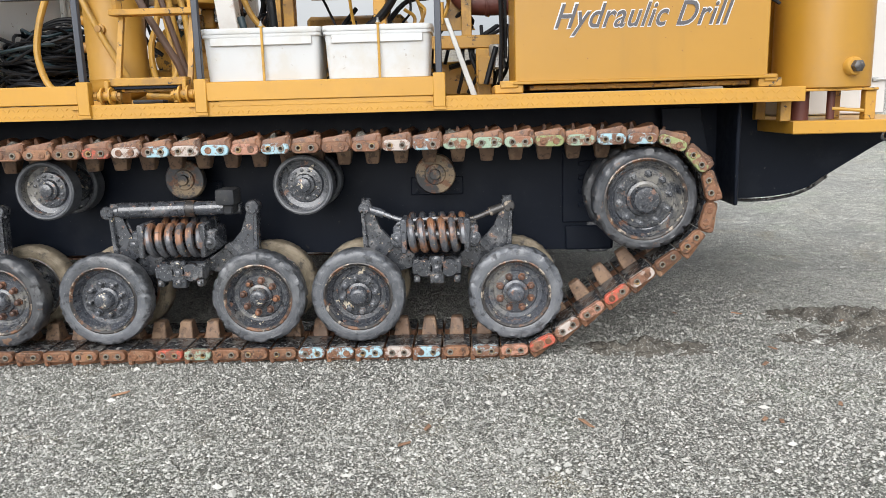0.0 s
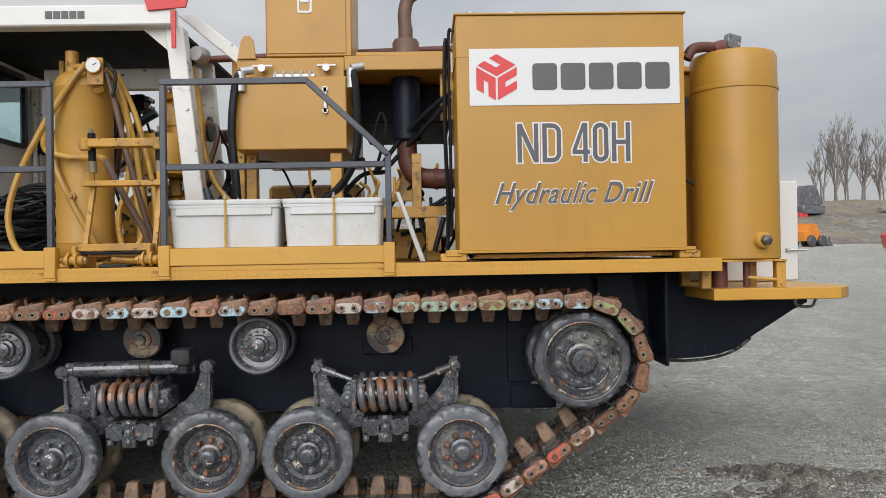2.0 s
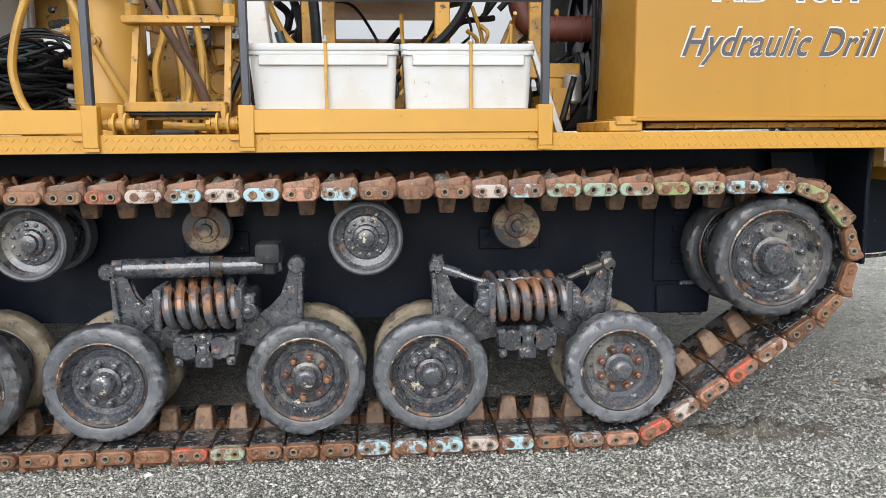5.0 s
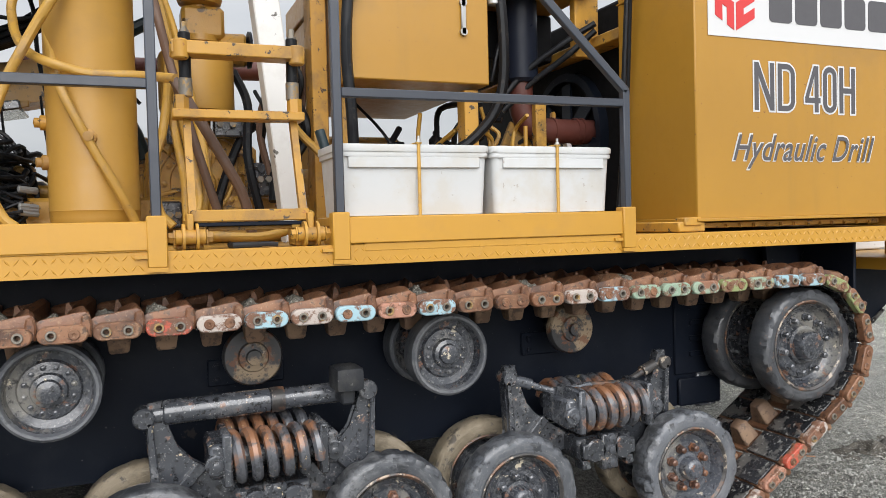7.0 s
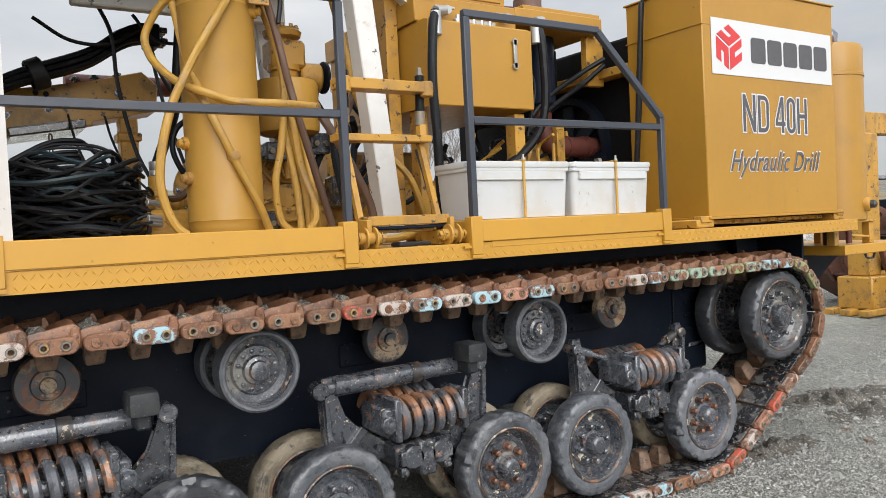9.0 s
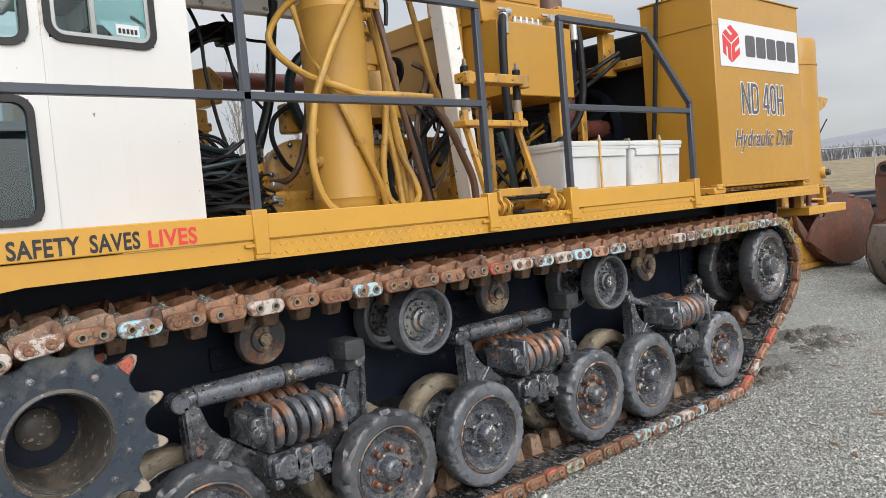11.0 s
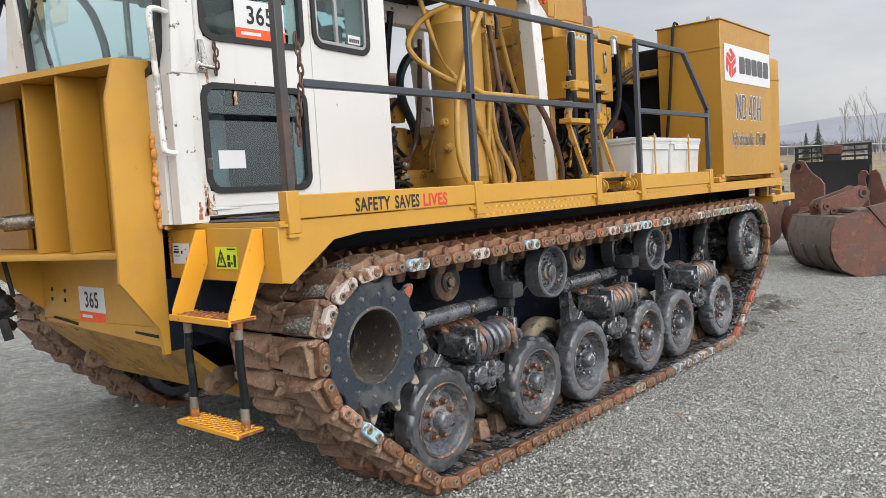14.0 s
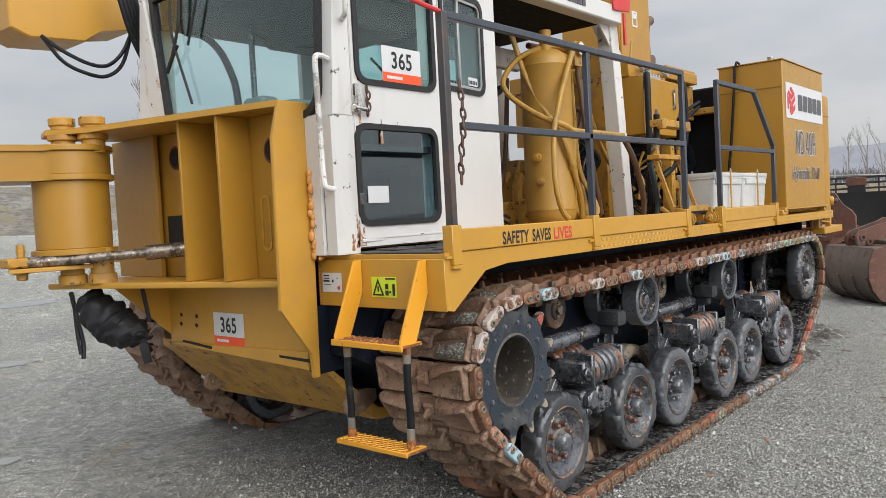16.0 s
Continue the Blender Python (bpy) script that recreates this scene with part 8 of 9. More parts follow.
for x, y, z, w, h in ((-1.98, 5.62, 2.10, 0.16, 0.11), (-1.72, 5.70, 2.16, 0.20, 0.13), (-1.60, 5.60, 1.86, 0.13, 0.18), (-2.06, 5.60, 1.68, 0.12, 0.14)):
    bm = bmesh.new()
    box(bm, x - w / 2, x + w / 2, y, y + 0.12, z - h / 2, z + h / 2, 0.01)
    block = part("valve_block", bm, STEEL, rig, "black block added for the dark gap among the hoses")
    for k in range(3):
        bm = bmesh.new()
        rod(bm, (x - w / 3 + k * w / 3, y - 0.03, z), (x - w / 3 + k * w / 3, y, z), 0.018, seg=6)
        part("plug", bm, FERRULE, block)
for i in range(11):
    x, z = rng.uniform(-1.85, -1.45), rng.uniform(1.62, 1.9)
    pts = [(x, 5.48 + rng.uniform(0, 0.25), z)]
    for k in range(3):
        pts.append((min(-1.36, pts[-1][0] + rng.uniform(-0.10, 0.16)), 5.46 + rng.uniform(0, 0.3), min(2.75, pts[-1][2] + rng.uniform(0.08, 0.36))))
    bm = bmesh.new()
    tube(bm, pts, rng.choice((0.011, 0.015, 0.020, 0.024)), 7, 6)
    part("thin_hose", bm, HOSE if i % 4 else HOSE_BR, rig)

# coiled black hoses stowed behind the cab
rng = random.Random(31)
for i in range(84):
    cx, cy, rx, ry = -3.06 + rng.uniform(-0.14, 0.09), 5.92 + rng.uniform(-0.16, 0.2), rng.uniform(0.22, 0.38), rng.uniform(0.22, 0.42)
    z = 1.60 + 0.38 * (i / 84) + rng.uniform(-0.03, 0.05)
    a0, wob, tilt = rng.uniform(0, 6.28), rng.uniform(0.01, 0.06), rng.uniform(-0.16, 0.2)
    pts = [(cx + rx * math.cos(a0 + a), cy + ry * math.sin(a0 + a), z + wob * math.sin(3 * a + i) + tilt * ry * math.sin(a0 + a) + 0.006 * a) for a in np.linspace(0, 6.0, 26)]
    bm = bmesh.new()
    tube(bm, pts, rng.choice((0.008, 0.010, 0.012, 0.014)), 6, 1)
    part("coiled_hose", bm, HOSE if i % 9 else HOSE_TEAL, rig, "coiled black hose")
for i in range(9):
    x0, top, far = -3.36 + 0.03 * rng.uniform(-1, 1), 2.02 + 0.021 * i, -2.85 + rng.uniform(-0.12, 0.08)
    bm = bmesh.new()
    tube(bm, [(x0, 5.95, top - 0.12), (x0 + 0.18, 5.98, top - 0.02), (-3.02, 6.0 + 0.03 * rng.uniform(-1, 1), top), (far - 0.06, 6.02, top - 0.03), (far + 0.03, 6.0, top - 0.14), (far + 0.10, 5.96, top - 0.30), (far + 0.12, 5.92, 1.66)], rng.choice((0.009, 0.011, 0.013)), 7, 6)
    part("loose_hose", bm, HOSE, rig)
for i in range(18):
    z = 1.66 + rng.uniform(0, 0.22)
    bm = bmesh.new()
    tube(bm, [(-3.42, 5.55 + rng.uniform(0, 0.3), z + rng.uniform(-0.05, 0.1)), (-3.2, 5.50 + rng.uniform(-0.06, 0.1), z + rng.uniform(-0.08, 0.08)), (-2.95, 5.52 + rng.uniform(-0.1, 0.1), z + rng.uniform(-0.08, 0.06)), (-2.72, 5.6 + rng.uniform(0, 0.2), z - 0.04 + rng.uniform(-0.06, 0.06))], rng.choice((0.008, 0.011)), 6, 5)
    h = part("thin_hose", bm, HOSE, rig)
    if i % 3 == 0:
        bm = bmesh.new()
        rod(bm, (-2.74, 5.62, z - 0.05), (-2.66, 5.66, z - 0.06), 0.014, seg=8, ease=0.003)
        part("hose_end", bm, ZINC, h)
for k in range(2):
    bm = bmesh.new()
    x = -2.95 + 0.22 * k
    tube(bm, [(x, 6.80, 2.45), (x + 0.02, 6.70, 2.28), (x + 0.06, 6.5, 2.08), (x + 0.12, 6.2, 1.92)], 0.008, 6, 6)
    part("thin_hose", bm, HOSE, rig)
bm = bmesh.new()
box(bm, -2.49, -2.40, 6.55, 6.73, 2.88, 3.03, 0.012)
pump = part("control_block", bm, HULL, rig, "oily black control block at the end of the hose bundle")
for y in (6.57, 6.63, 6.69):
    for z in (2.92, 2.99):
        bm = bmesh.new()
        rod(bm, (-2.40, y, z), (-2.355, y, z), 0.02, seg=10, ease=0.003)
        part("port", bm, STEEL, pump)
for pts in ([(-2.46, 6.60, 2.88), (-2.43, 6.58, 2.66), (-2.38, 6.56, 2.40), (-2.30, 6.52, 2.10)], [(-2.44, 6.66, 2.88), (-2.38, 6.66, 2.70), (-2.26, 6.66, 2.52), (-2.16, 6.64, 2.40)]):
    bm = bmesh.new()
    tube(bm, pts, 0.012, 7, 5)
    part("hose", bm, HOSE, pump)
# a cut bundle of hoses lying over the boom
rng = random.Random(12)
for i in range(12):
    dy, dz = 0.035 * (i % 4) - 0.05, 0.034 * (i // 4) - 0.03
    bm = bmesh.new()
    tube(bm, [(-3.75, 6.72 + dy, 2.36 + dz), (-3.45, 6.68 + dy, 2.52 + dz), (-3.23, 6.64 + dy, 2.635 + dz), (-2.86, 6.62 + dy, 2.77 + dz * 1.2), (-2.64, 6.62 + dy, 2.92 + dz * 1.3 + rng.uniform(-0.012, 0.012)), (-2.52, 6.62 + dy, 2.96 + dz * 1.3), (-2.40 - 0.05 * rng.random(), 6.62 + dy, 2.955 + dz * 1.3)], 0.0165, 8, 6)
    part("bundled_hose", bm, HOSE, rig)
bm = bmesh.new()
lathe(bm, [(0.085, -0.05), (0.098, -0.04), (0.10, 0.04), (0.085, 0.05)], (-3.13, 6.64, 2.67), (1, 0, 0.42), 16)
part("bundle_wrap", bm, ROPE, rig, "black cloth wrap round the hoses")
for pts, r in (([(-3.15, 6.5, 2.98), (-2.95, 6.5, 2.86), (-2.72, 6.5, 2.86), (-2.5, 6.5, 3.0)], 0.012), ([(-2.8, 6.45, 3.1), (-2.72, 6.45, 2.9), (-2.70, 6.45, 2.6), (-2.62, 6.45, 2.2), (-2.52, 6.4, 1.95)], 0.013), ([(-2.62, 6.3, 3.0), (-2.5, 6.3, 2.86), (-2.3, 6.3, 2.84)], 0.011)):
    bm = bmesh.new()
    tube(bm, pts, r, 7, 6)
    part("loose_line", bm, HOSE, rig)

# drill boom lying along the far side of the cab
bm = bmesh.new()
slab(bm, [(-3.80, 2.23), (-3.15, 2.347), (-2.85, 2.414), (-2.38, 2.51), (-2.356, 2.69), (-2.46, 2.78), (-2.83, 2.687), (-3.14, 2.636), (-3.80, 2.54)], "y", 6.90, 7.20, 0.008)
boom = part("drill_boom", bm, GRIMY, rig, "yellow drill boom on its rest")
bm = bmesh.new()
slab(bm, [(-3.80, 2.21), (-2.80, 2.39), (-2.80, 2.43), (-3.80, 2.26)], "y", 6.84, 6.90, 0.006)
part("boom_flange", bm, GRIMY, boom)
bm = bmesh.new()
box(bm, -2.62, -2.50, 6.92, 7.04, 1.53, 2.46, 0.01)
box(bm, -2.64, -2.48, 6.90, 7.06, 2.30, 2.36, 0.01)
part("boom_rest", bm, GRIMY, boom)
bm = bmesh.new()
box(bm, -3.30, -2.84, 6.80, 7.24, 2.335, 2.395, 0.01, pose(-3.07, 0, 2.36, 0, -9, 0) @ pose(3.07, 0, -2.36))
part("slide_pad", bm, STEEL, boom, "black slide pad under the boom")
for x in (-2.87, -2.75, -2.60):
    bm = bmesh.new()
    rod(bm, (x, 7.0, 2.66 + 0.16 * (x + 2.87)), (x, 7.0, 2.73 + 0.16 * (x + 2.87)), 0.012, seg=8)
    bolt(bm, (x, 7.0, 2.715 + 0.16 * (x + 2.87)), (0, 0, 1), 0.024, 0.02)
    part("stud", bm, STEEL, boom)
for x, z in ((-3.12, 2.60), (-3.06, 2.595)):
    bm = bmesh.new()
    rod(bm, (x, 6.895, z), (x, 6.91, z), 0.018, seg=12)
    part("boom_hole", bm, HOLESHADE, boom)
for x, z in ((-3.3, 2.45), (-3.05, 2.50), (-2.95, 2.54), (-2.62, 2.62)):
    bm = bmesh.new()
    bolt(bm, (x, 6.90, z), (0, -1, 0), 0.02, 0.016)
    part("boom_bolt", bm, STEEL, boom)
for k in range(7):
    bm = bmesh.new()
    m = pose(-3.06, 6.80, 2.30 - 0.04 * k, 0, 0, 90 * (k % 2) + 20)
    tube(bm, [m @ Vector((0.011 * math.cos(a), 0, 0.026 * math.sin(a))) for a in np.linspace(0, 2 * math.pi, 11)], 0.005, 5, 1, caps=False)
    part("boom_chain", bm, CHAIN, boom)
bm = bmesh.new()
slab(bm, [(-5.50, 3.50), (-5.496, 3.059), (-5.373, 3.008), (-5.009, 3.027), (-4.903, 3.124), (-4.66, 3.15), (-4.60, 3.60)], "y", 7.40, 7.80, 0.01)
part("boom_end", bm, YELLOW, boom)
for i in range(5):
    bm = bmesh.new()
    tube(bm, [(-4.93 + 0.03 * i, 7.12, 3.5), (-4.90 + 0.028 * i, 7.10, 3.27), (-4.82 + 0.025 * i, 7.10, 3.0), (-4.69 + 0.02 * i, 7.08, 2.725), (-4.56, 7.06, 2.45), (-4.5, 7.05, 2.1)], 0.019, 7, 5)
    part("boom_hose", bm, HOSE, boom)
for d in (0.0, 0.07):
    bm = bmesh.new()
    tube(bm, [(-5.31, 7.38, 3.02), (-5.24, 7.25, 2.91 - d), (-5.10, 7.2, 2.835 - d), (-4.97, 7.2, 2.835 - d), (-4.86, 7.2, 2.93 - d), (-4.78, 7.2, 3.08)], 0.013, 7, 6)
    part("boom_hose", bm, HOSE, boom)

# white canopy: beam, legs, roof sheet
bm = bmesh.new()
box(bm, -3.42, -1.66, 5.06, 5.20, 3.185, 3.33, 0.012)
canopy = part("canopy_beam", bm, WHITE, rig, "white canopy beam over the machinery")
# roof sheet painted near-black for the shade under it
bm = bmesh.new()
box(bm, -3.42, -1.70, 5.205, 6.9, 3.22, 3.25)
part("canopy_roof", bm, SEAT_AND_SHADE, canopy, "canopy roof with the shade of its underside painted near-black")
bm = bmesh.new()
slab(bm, [(-1.56, 1.53), (-1.435, 1.53), (-1.61, 3.19), (-1.735, 3.19)], "y", 5.13, 5.26, 0.006)
slab(bm, [(-1.90, 3.19), (-1.70, 3.19), (-1.66, 2.98)], "y", 5.15, 5.17, 0.002)
part("canopy_leg", bm, WHITE_WORN, canopy, "worn white slanted leg")
bm = bmesh.new()
slab(bm, [(-1.70, 3.33), (-1.58, 3.33), (-1.16, 3.0), (-1.26, 2.96)], "y", 5.30, 5.38, 0.004)
slab(bm, [(-1.70, 1.53), (-1.60, 1.53), (-1.72, 3.22), (-1.88, 3.22)], "y", 6.26, 6.34, 0.004)
box(bm, -3.0, -1.75, 6.0, 6.08, 2.95, 3.12, 0.01)
pieces("canopy_brace", bm, WHITE_WORN, canopy)
bm = bmesh.new()
slab(bm, [(-1.86, 3.42), (-1.52, 3.44), (-1.56, 3.30), (-1.82, 3.28)], "y", 5.04, 5.058, 0.002)
box(bm, -1.66, -1.63, 5.04, 5.058, 3.02, 3.28, 0.002)
pieces("red_plate", bm, SIGNRED, canopy, "red painted end plate and stripe")
bm = bmesh.new()
for i in range(5):
    box(bm, -2.52 + i * 0.055, -2.475 + i * 0.055, 5.054, 5.059, 3.235, 3.285)
pieces("dark_bar", bm, SIGNGREY, canopy)
bm = bmesh.new()
lathe(bm, [(0, 0), (0.05, 0), (0.06, 0.04), (0.06, 0.10), (0.035, 0.12), (0, 0.12)], (-1.55, 5.22, 3.03), (0.3, 1, 0), 16)
part("work_lamp", bm, ZINC, canopy)

# folding step frame between the two toe boards
bm = bmesh.new()
for x in (-2.048, -1.603):
    rod(bm, (x - 0.055, 4.40, 1.575), (x + 0.055, 4.40, 1.575), 0.028, seg=16, ease=0.004)
    for k in (-1, 1):
        bolt(bm, (x + k * 0.055, 4.40, 1.575), (k, 0, 0), 0.021, 0.022)
    box(bm, x - 0.012, x + 0.012, 4.39, 4.48, 1.57, 1.66, 0.004)
    box(bm, x - 0.05, x + 0.05, 4.44, 4.60, 1.529, 1.60, 0.005)
st = pieces("folding_step", bm, YELLOW_WORN, rig, "worn yellow folding step frame")
for z, y, w in ((2.305, 4.605, 0.052), (2.056, 4.64, 0.035), (1.652, 4.47, 0.045)):
    bm = bmesh.new()
    box(bm, -2.085 if z > 2 else -2.04, -1.57 if z > 2 else -1.60, y - 0.05, y + 0.05, z - w / 2, z + w / 2, 0.004)
    if z > 2.2:
        for x in (-2.05, -1.60):
            rod(bm, (x, y - 0.03, z - 0.045), (x, y - 0.03, z + 0.03), 0.032, seg=12, ease=0.005)
    part("step_bar", bm, YELLOW_WORN, st)
for x, x2 in ((-2.03, -2.03), (-1.61, -1.605)):
    bm = bmesh.new()
    m0, m1 = Vector((x2, 4.50, 1.60)), Vector((x, 4.655, 2.06))
    tube(bm, [m0, (m0 + m1) / 2, m1], 0.02, 4, 1)
    part("step_leg", bm, YELLOW_WORN, st)
    bm = bmesh.new()
    rod(bm, (x, 4.633, 2.17), (x, 4.622, 2.375), 0.024, seg=12, ease=0.004)
    s = part("rubber_mount", bm, HOSE, st)
    bm = bmesh.new()
    rod(bm, (x, 4.637, 2.125), (x, 4.633, 2.20), 0.027, seg=12, ease=0.004)
    bolt(bm, (x, 4.622, 2.375), (0, 0, 1), 0.013, 0.035)
    pieces("mount_ferrule", bm, FERRULE, s)
for x in (-2.048, -1.603):
    bm = bmesh.new()
    for k in (-0.030, 0.018):
        lathe(bm, [(0.026, 0), (0.050, 0), (0.050, 0.010), (0.026, 0.010)], (x + k, 4.40, 1.575), (1, 0, 0), 22)
    pieces("washer", bm, YELLOW_WORN, st)
    bm = bmesh.new()
    rod(bm, (x, 4.635, 2.065), (x, 4.635, 2.13), 0.030, seg=6)
    part("hex_fitting", bm, YELLOW_WORN, st)
bm = bmesh.new()
box(bm, -1.98, -1.66, 4.47, 4.54, 1.595, 1.612, 0.003)
part("foot_plate", bm, YELLOW_WORN, st)
bm = bmesh.new()
box(bm, -2.03, -1.61, 4.425, 4.515, 1.612, 1.627, 0.003)
part("tread_underside", bm, HULL, st)
glove = thing("glove", "black work glove lying on the deck", "glove")
bm = bmesh.new()
box(bm, -0.07, 0.05, -0.035, 0.035, 0, 0.022, 0.01, pose(-1.84, 4.43, DECK_Z + 0.001, 0, 0, 12), 2)
for k in range(4):
    tube(bm, [(-1.80, 4.41 + 0.015 * k, DECK_Z + 0.012), (-1.76, 4.405 + 0.018 * k, DECK_Z + 0.013), (-1.73, 4.40 + 0.02 * k, DECK_Z + 0.010)], 0.009, 6, 3)
part("glove_body", bm, ROPE, glove)

# ---- the yard round the rig ----
def tilted(at, deg, s=1.0):
    return Matrix.Translation((at[0], at[1], level(at[0], at[1]) - 0.02)) @ pose(0, 0, 0, 0, 0, deg) @ Matrix.Scale(s, 4)


def put_all(bm, m):
    bmesh.ops.transform(bm, matrix=m, verts=bm.verts)
    return bm


def excavator_bucket(at, deg, s, shell_mat, side_mat, label, width=1.35, teeth=True, ears=True, strips=0):
    """A digging bucket lying on its back; local x runs from its back to its mouth, y across it."""
    t = thing("excavator_bucket", label, "excavator bucket", "rusty buckets in the yard")
    m = tilted(at, deg, s)
    prof = [(0.03, 0.93), (-0.05, 0.72), (-0.06, 0.50), (0.0, 0.29), (0.12, 0.13), (0.32, 0.03), (0.58, 0.0), (0.95, 0.06), (1.25, 0.22), (1.48, 0.45)]
    inner = [(x + (0.03 if x < 0.4 else -0.005), z + (0.03 if 0.1 < x else 0.0)) for x, z in prof]
    bm = bmesh.new()
    slab(bm, prof + inner[::-1], "y", 0.02, width - 0.02)
    part("shell", put_all(bm, m), shell_mat, t)
    for y in (0.0, width - 0.03):
        bm = bmesh.new()
        slab(bm, [(x - 0.012 if x < 0.3 else x, z - 0.006) for x, z in prof] + [(1.30, 0.62), (0.75, 1.10), (0.35, 1.02)], "y", y, y + 0.03, 0.004)
        slab(bm, [(1.50, 0.42), (1.34, 0.66), (0.82, 1.13), (0.52, 1.08), (1.22, 0.24)], "y", y - 0.02, y + 0.05, 0.004)
        part("side_plate", put_all(bm, m), side_mat, t)
    bm = bmesh.new()
    box(bm, 0.03, 0.40, 0.0, width, 0.90, 0.96, 0.02)
    box(bm, 0.36, 0.74, 0.0, width, 0.98, 1.06, 0.02)
    part("back_beam", put_all(bm, m), shell_mat, t)
    for i in range(strips):
        bm = bmesh.new()
        y = 0.06 + (width - 0.18) * i / max(1, strips - 1)
        slab(bm, [(x - 0.02 * (1 if x < 0.3 else 0), z - 0.016) for x, z in prof[2:8]] + [(x, z) for x, z in prof[2:8]][::-1], "y", y, y + 0.06)
        part("wear_strip", put_all(bm, m), shell_mat, t)
    if ears:
        for y in (width * 0.36, width * 0.56):
            bm = bmesh.new()
            out = [(0.06, 0.94), (0.04, 1.12), (0.10, 1.20), (0.20, 1.23), (0.58, 1.33), (0.70, 1.40), (0.82, 1.38), (0.88, 1.28), (0.84, 1.16), (0.70, 1.02)]
            slab(bm, out, "y", y, y + 0.06, 0.01)
            lug = part("pin_lug", put_all(bm, m), side_mat, t)
            for x, z, r in ((0.76, 1.28, 0.075), (0.15, 1.10, 0.05), (0.26, 1.02, 0.05)):
                bm = bmesh.new()
                lathe(bm, [(r, -0.02), (r, 0.08), (r * 0.55, 0.08), (r * 0.55, -0.02), (r, -0.02)], (x, y, z), (0, 1, 0), 18)
                part("pin_bush", put_all(bm, m), side_mat, lug)
                bm = bmesh.new()
                lathe(bm, [(0, -0.012), (r * 0.55, -0.012), (r * 0.55, 0.072), (0, 0.072)], (x, y, z), (0, 1, 0), 14)
                part("pin_hole", put_all(bm, m), HOLESHADE, lug)
    if teeth:
        for i in range(5):
            y = 0.10 + (width - 0.2) * i / 4
            bm = bmesh.new()
            slab(bm, [(1.32, 0.36), (1.44, 0.34), (1.62, 0.62), (1.68, 0.86), (1.56, 0.72), (1.44, 0.56)], "y", y - 0.045, y + 0.045, 0.012)
            part("tooth", put_all(bm, m), side_mat, t)
    return t


excavator_bucket((5.25, 4.66), -46, 0.95, BUCKETGREY, BUCKETRUST, "brown-grey digging bucket with a rusty side plate on the gravel", strips=4)
hooked = excavator_bucket((7.35, 5.75), -62, 0.95, BUCKETRUST, BUCKETRUST, "rusty bucket with hooked pin lugs behind the grey one", 1.2, ears=False)
for x, out in ((7.5, [(5.92, 0.85), (5.92, 1.50), (5.88, 1.66), (5.78, 1.745), (5.68, 1.72), (5.62, 1.60), (5.56, 1.50), (5.42, 1.40), (5.36, 1.30), (5.36, 0.85)]),
               (7.6, [(4.90, 0.75), (4.86, 1.30), (4.86, 1.44), (4.80, 1.515), (4.73, 1.50), (4.70, 1.43), (4.745, 1.42), (4.765, 1.36), (4.74, 1.25), (4.66, 0.75)]),
               (7.7, [(4.70, 0.75), (4.72, 1.40), (4.68, 1.49), (4.61, 1.515), (4.55, 1.44), (4.50, 1.20), (4.40, 0.98), (4.38, 0.75)])):
    bm = bmesh.new()
    slab(bm, out, "x", x, x + 0.06, 0.008)
    part("hooked_lug", bm, BUCKETRUST, hooked)
bm = bmesh.new()
lathe(bm, [(0.10, -0.03), (0.10, 0.0), (0.055, 0.0), (0.055, -0.03), (0.10, -0.03)], (7.5, 5.78, 1.63), (1, 0, 0), 18)
part("pin_bush", bm, BUCKETRUST, hooked)
bm = bmesh.new()
rod(bm, (7.49, 5.78, 1.63), (7.499, 5.78, 1.63), 0.055, seg=14)
part("pin_hole", bm, HOLESHADE, hooked)
excavator_bucket((9.3, 8.1), 165, 1.05, BUCKETRUST, BUCKETRUST, "large rusty bucket with worn teeth lying on the gravel", 1.6)
excavator_bucket((10.9, 4.2), -70, 1.1, BUCKETRUST, BUCKETRUST, "dark rusty red digging bucket lying on the gravel", 1.3)

# a loader's black bucket guard behind
t = thing("loader_bucket", "black loader bucket with a slotted spill guard", "loader bucket")
m = Matrix.Translation((11.35, 6.95, level(11, 6) - 0.02)) @ pose(0, 0, 0, 0, 0, 186)
LOADERBLACK = surface("black_loader_paint", (0.016, 0.015, 0.016), 0.5, tint=0.3, dirt=(0.06, 0.035, 0.03), bump=0.2)
zg = 2.02 - m.translation.z
bm = bmesh.new()
slab(bm, [(-0.1, zg - 0.30), (-0.25, 0.6), (0.0, 0.05), (0.9, 0.0), (0.9, 0.06), (0.1, 0.12), (-0.13, 0.62), (0.0, zg - 0.30)], "y", 0, 1.52)
for y in (0.0, 1.48):
    slab(bm, [(-0.1, zg - 0.3), (-0.25, 0.6), (0.0, 0.05), (0.9, 0.0), (0.75, 0.5), (0.3, 1.1)], "y", y, y + 0.04)
part("bowl", put_all(bm, m), LOADERBLACK, t)
for z, h in ((zg, 0.05), (zg - 0.12, 0.045), (zg - 0.24, 0.045), (zg - 0.36, 0.06)):
    bm = bmesh.new()
    box(bm, -0.14, -0.08, 0, 1.52, z, z + h, 0.006)
    part("guard_bar", put_all(bm, m), LOADERBLACK, t)
for y in (0.0, 0.33, 1.18, 1.44):
    bm = bmesh.new()
    box(bm, -0.13, -0.09, y, y + (0.08 if y in (0.0, 1.44) else 0.03), zg - 0.36, zg + 0.048, 0.006)
    part("guard_post", put_all(bm, m), LOADERBLACK, t)
bm = bmesh.new()
box(bm, -0.15, -0.06, 0.56, 0.96, zg - 0.16, zg + 0.03, 0.01)
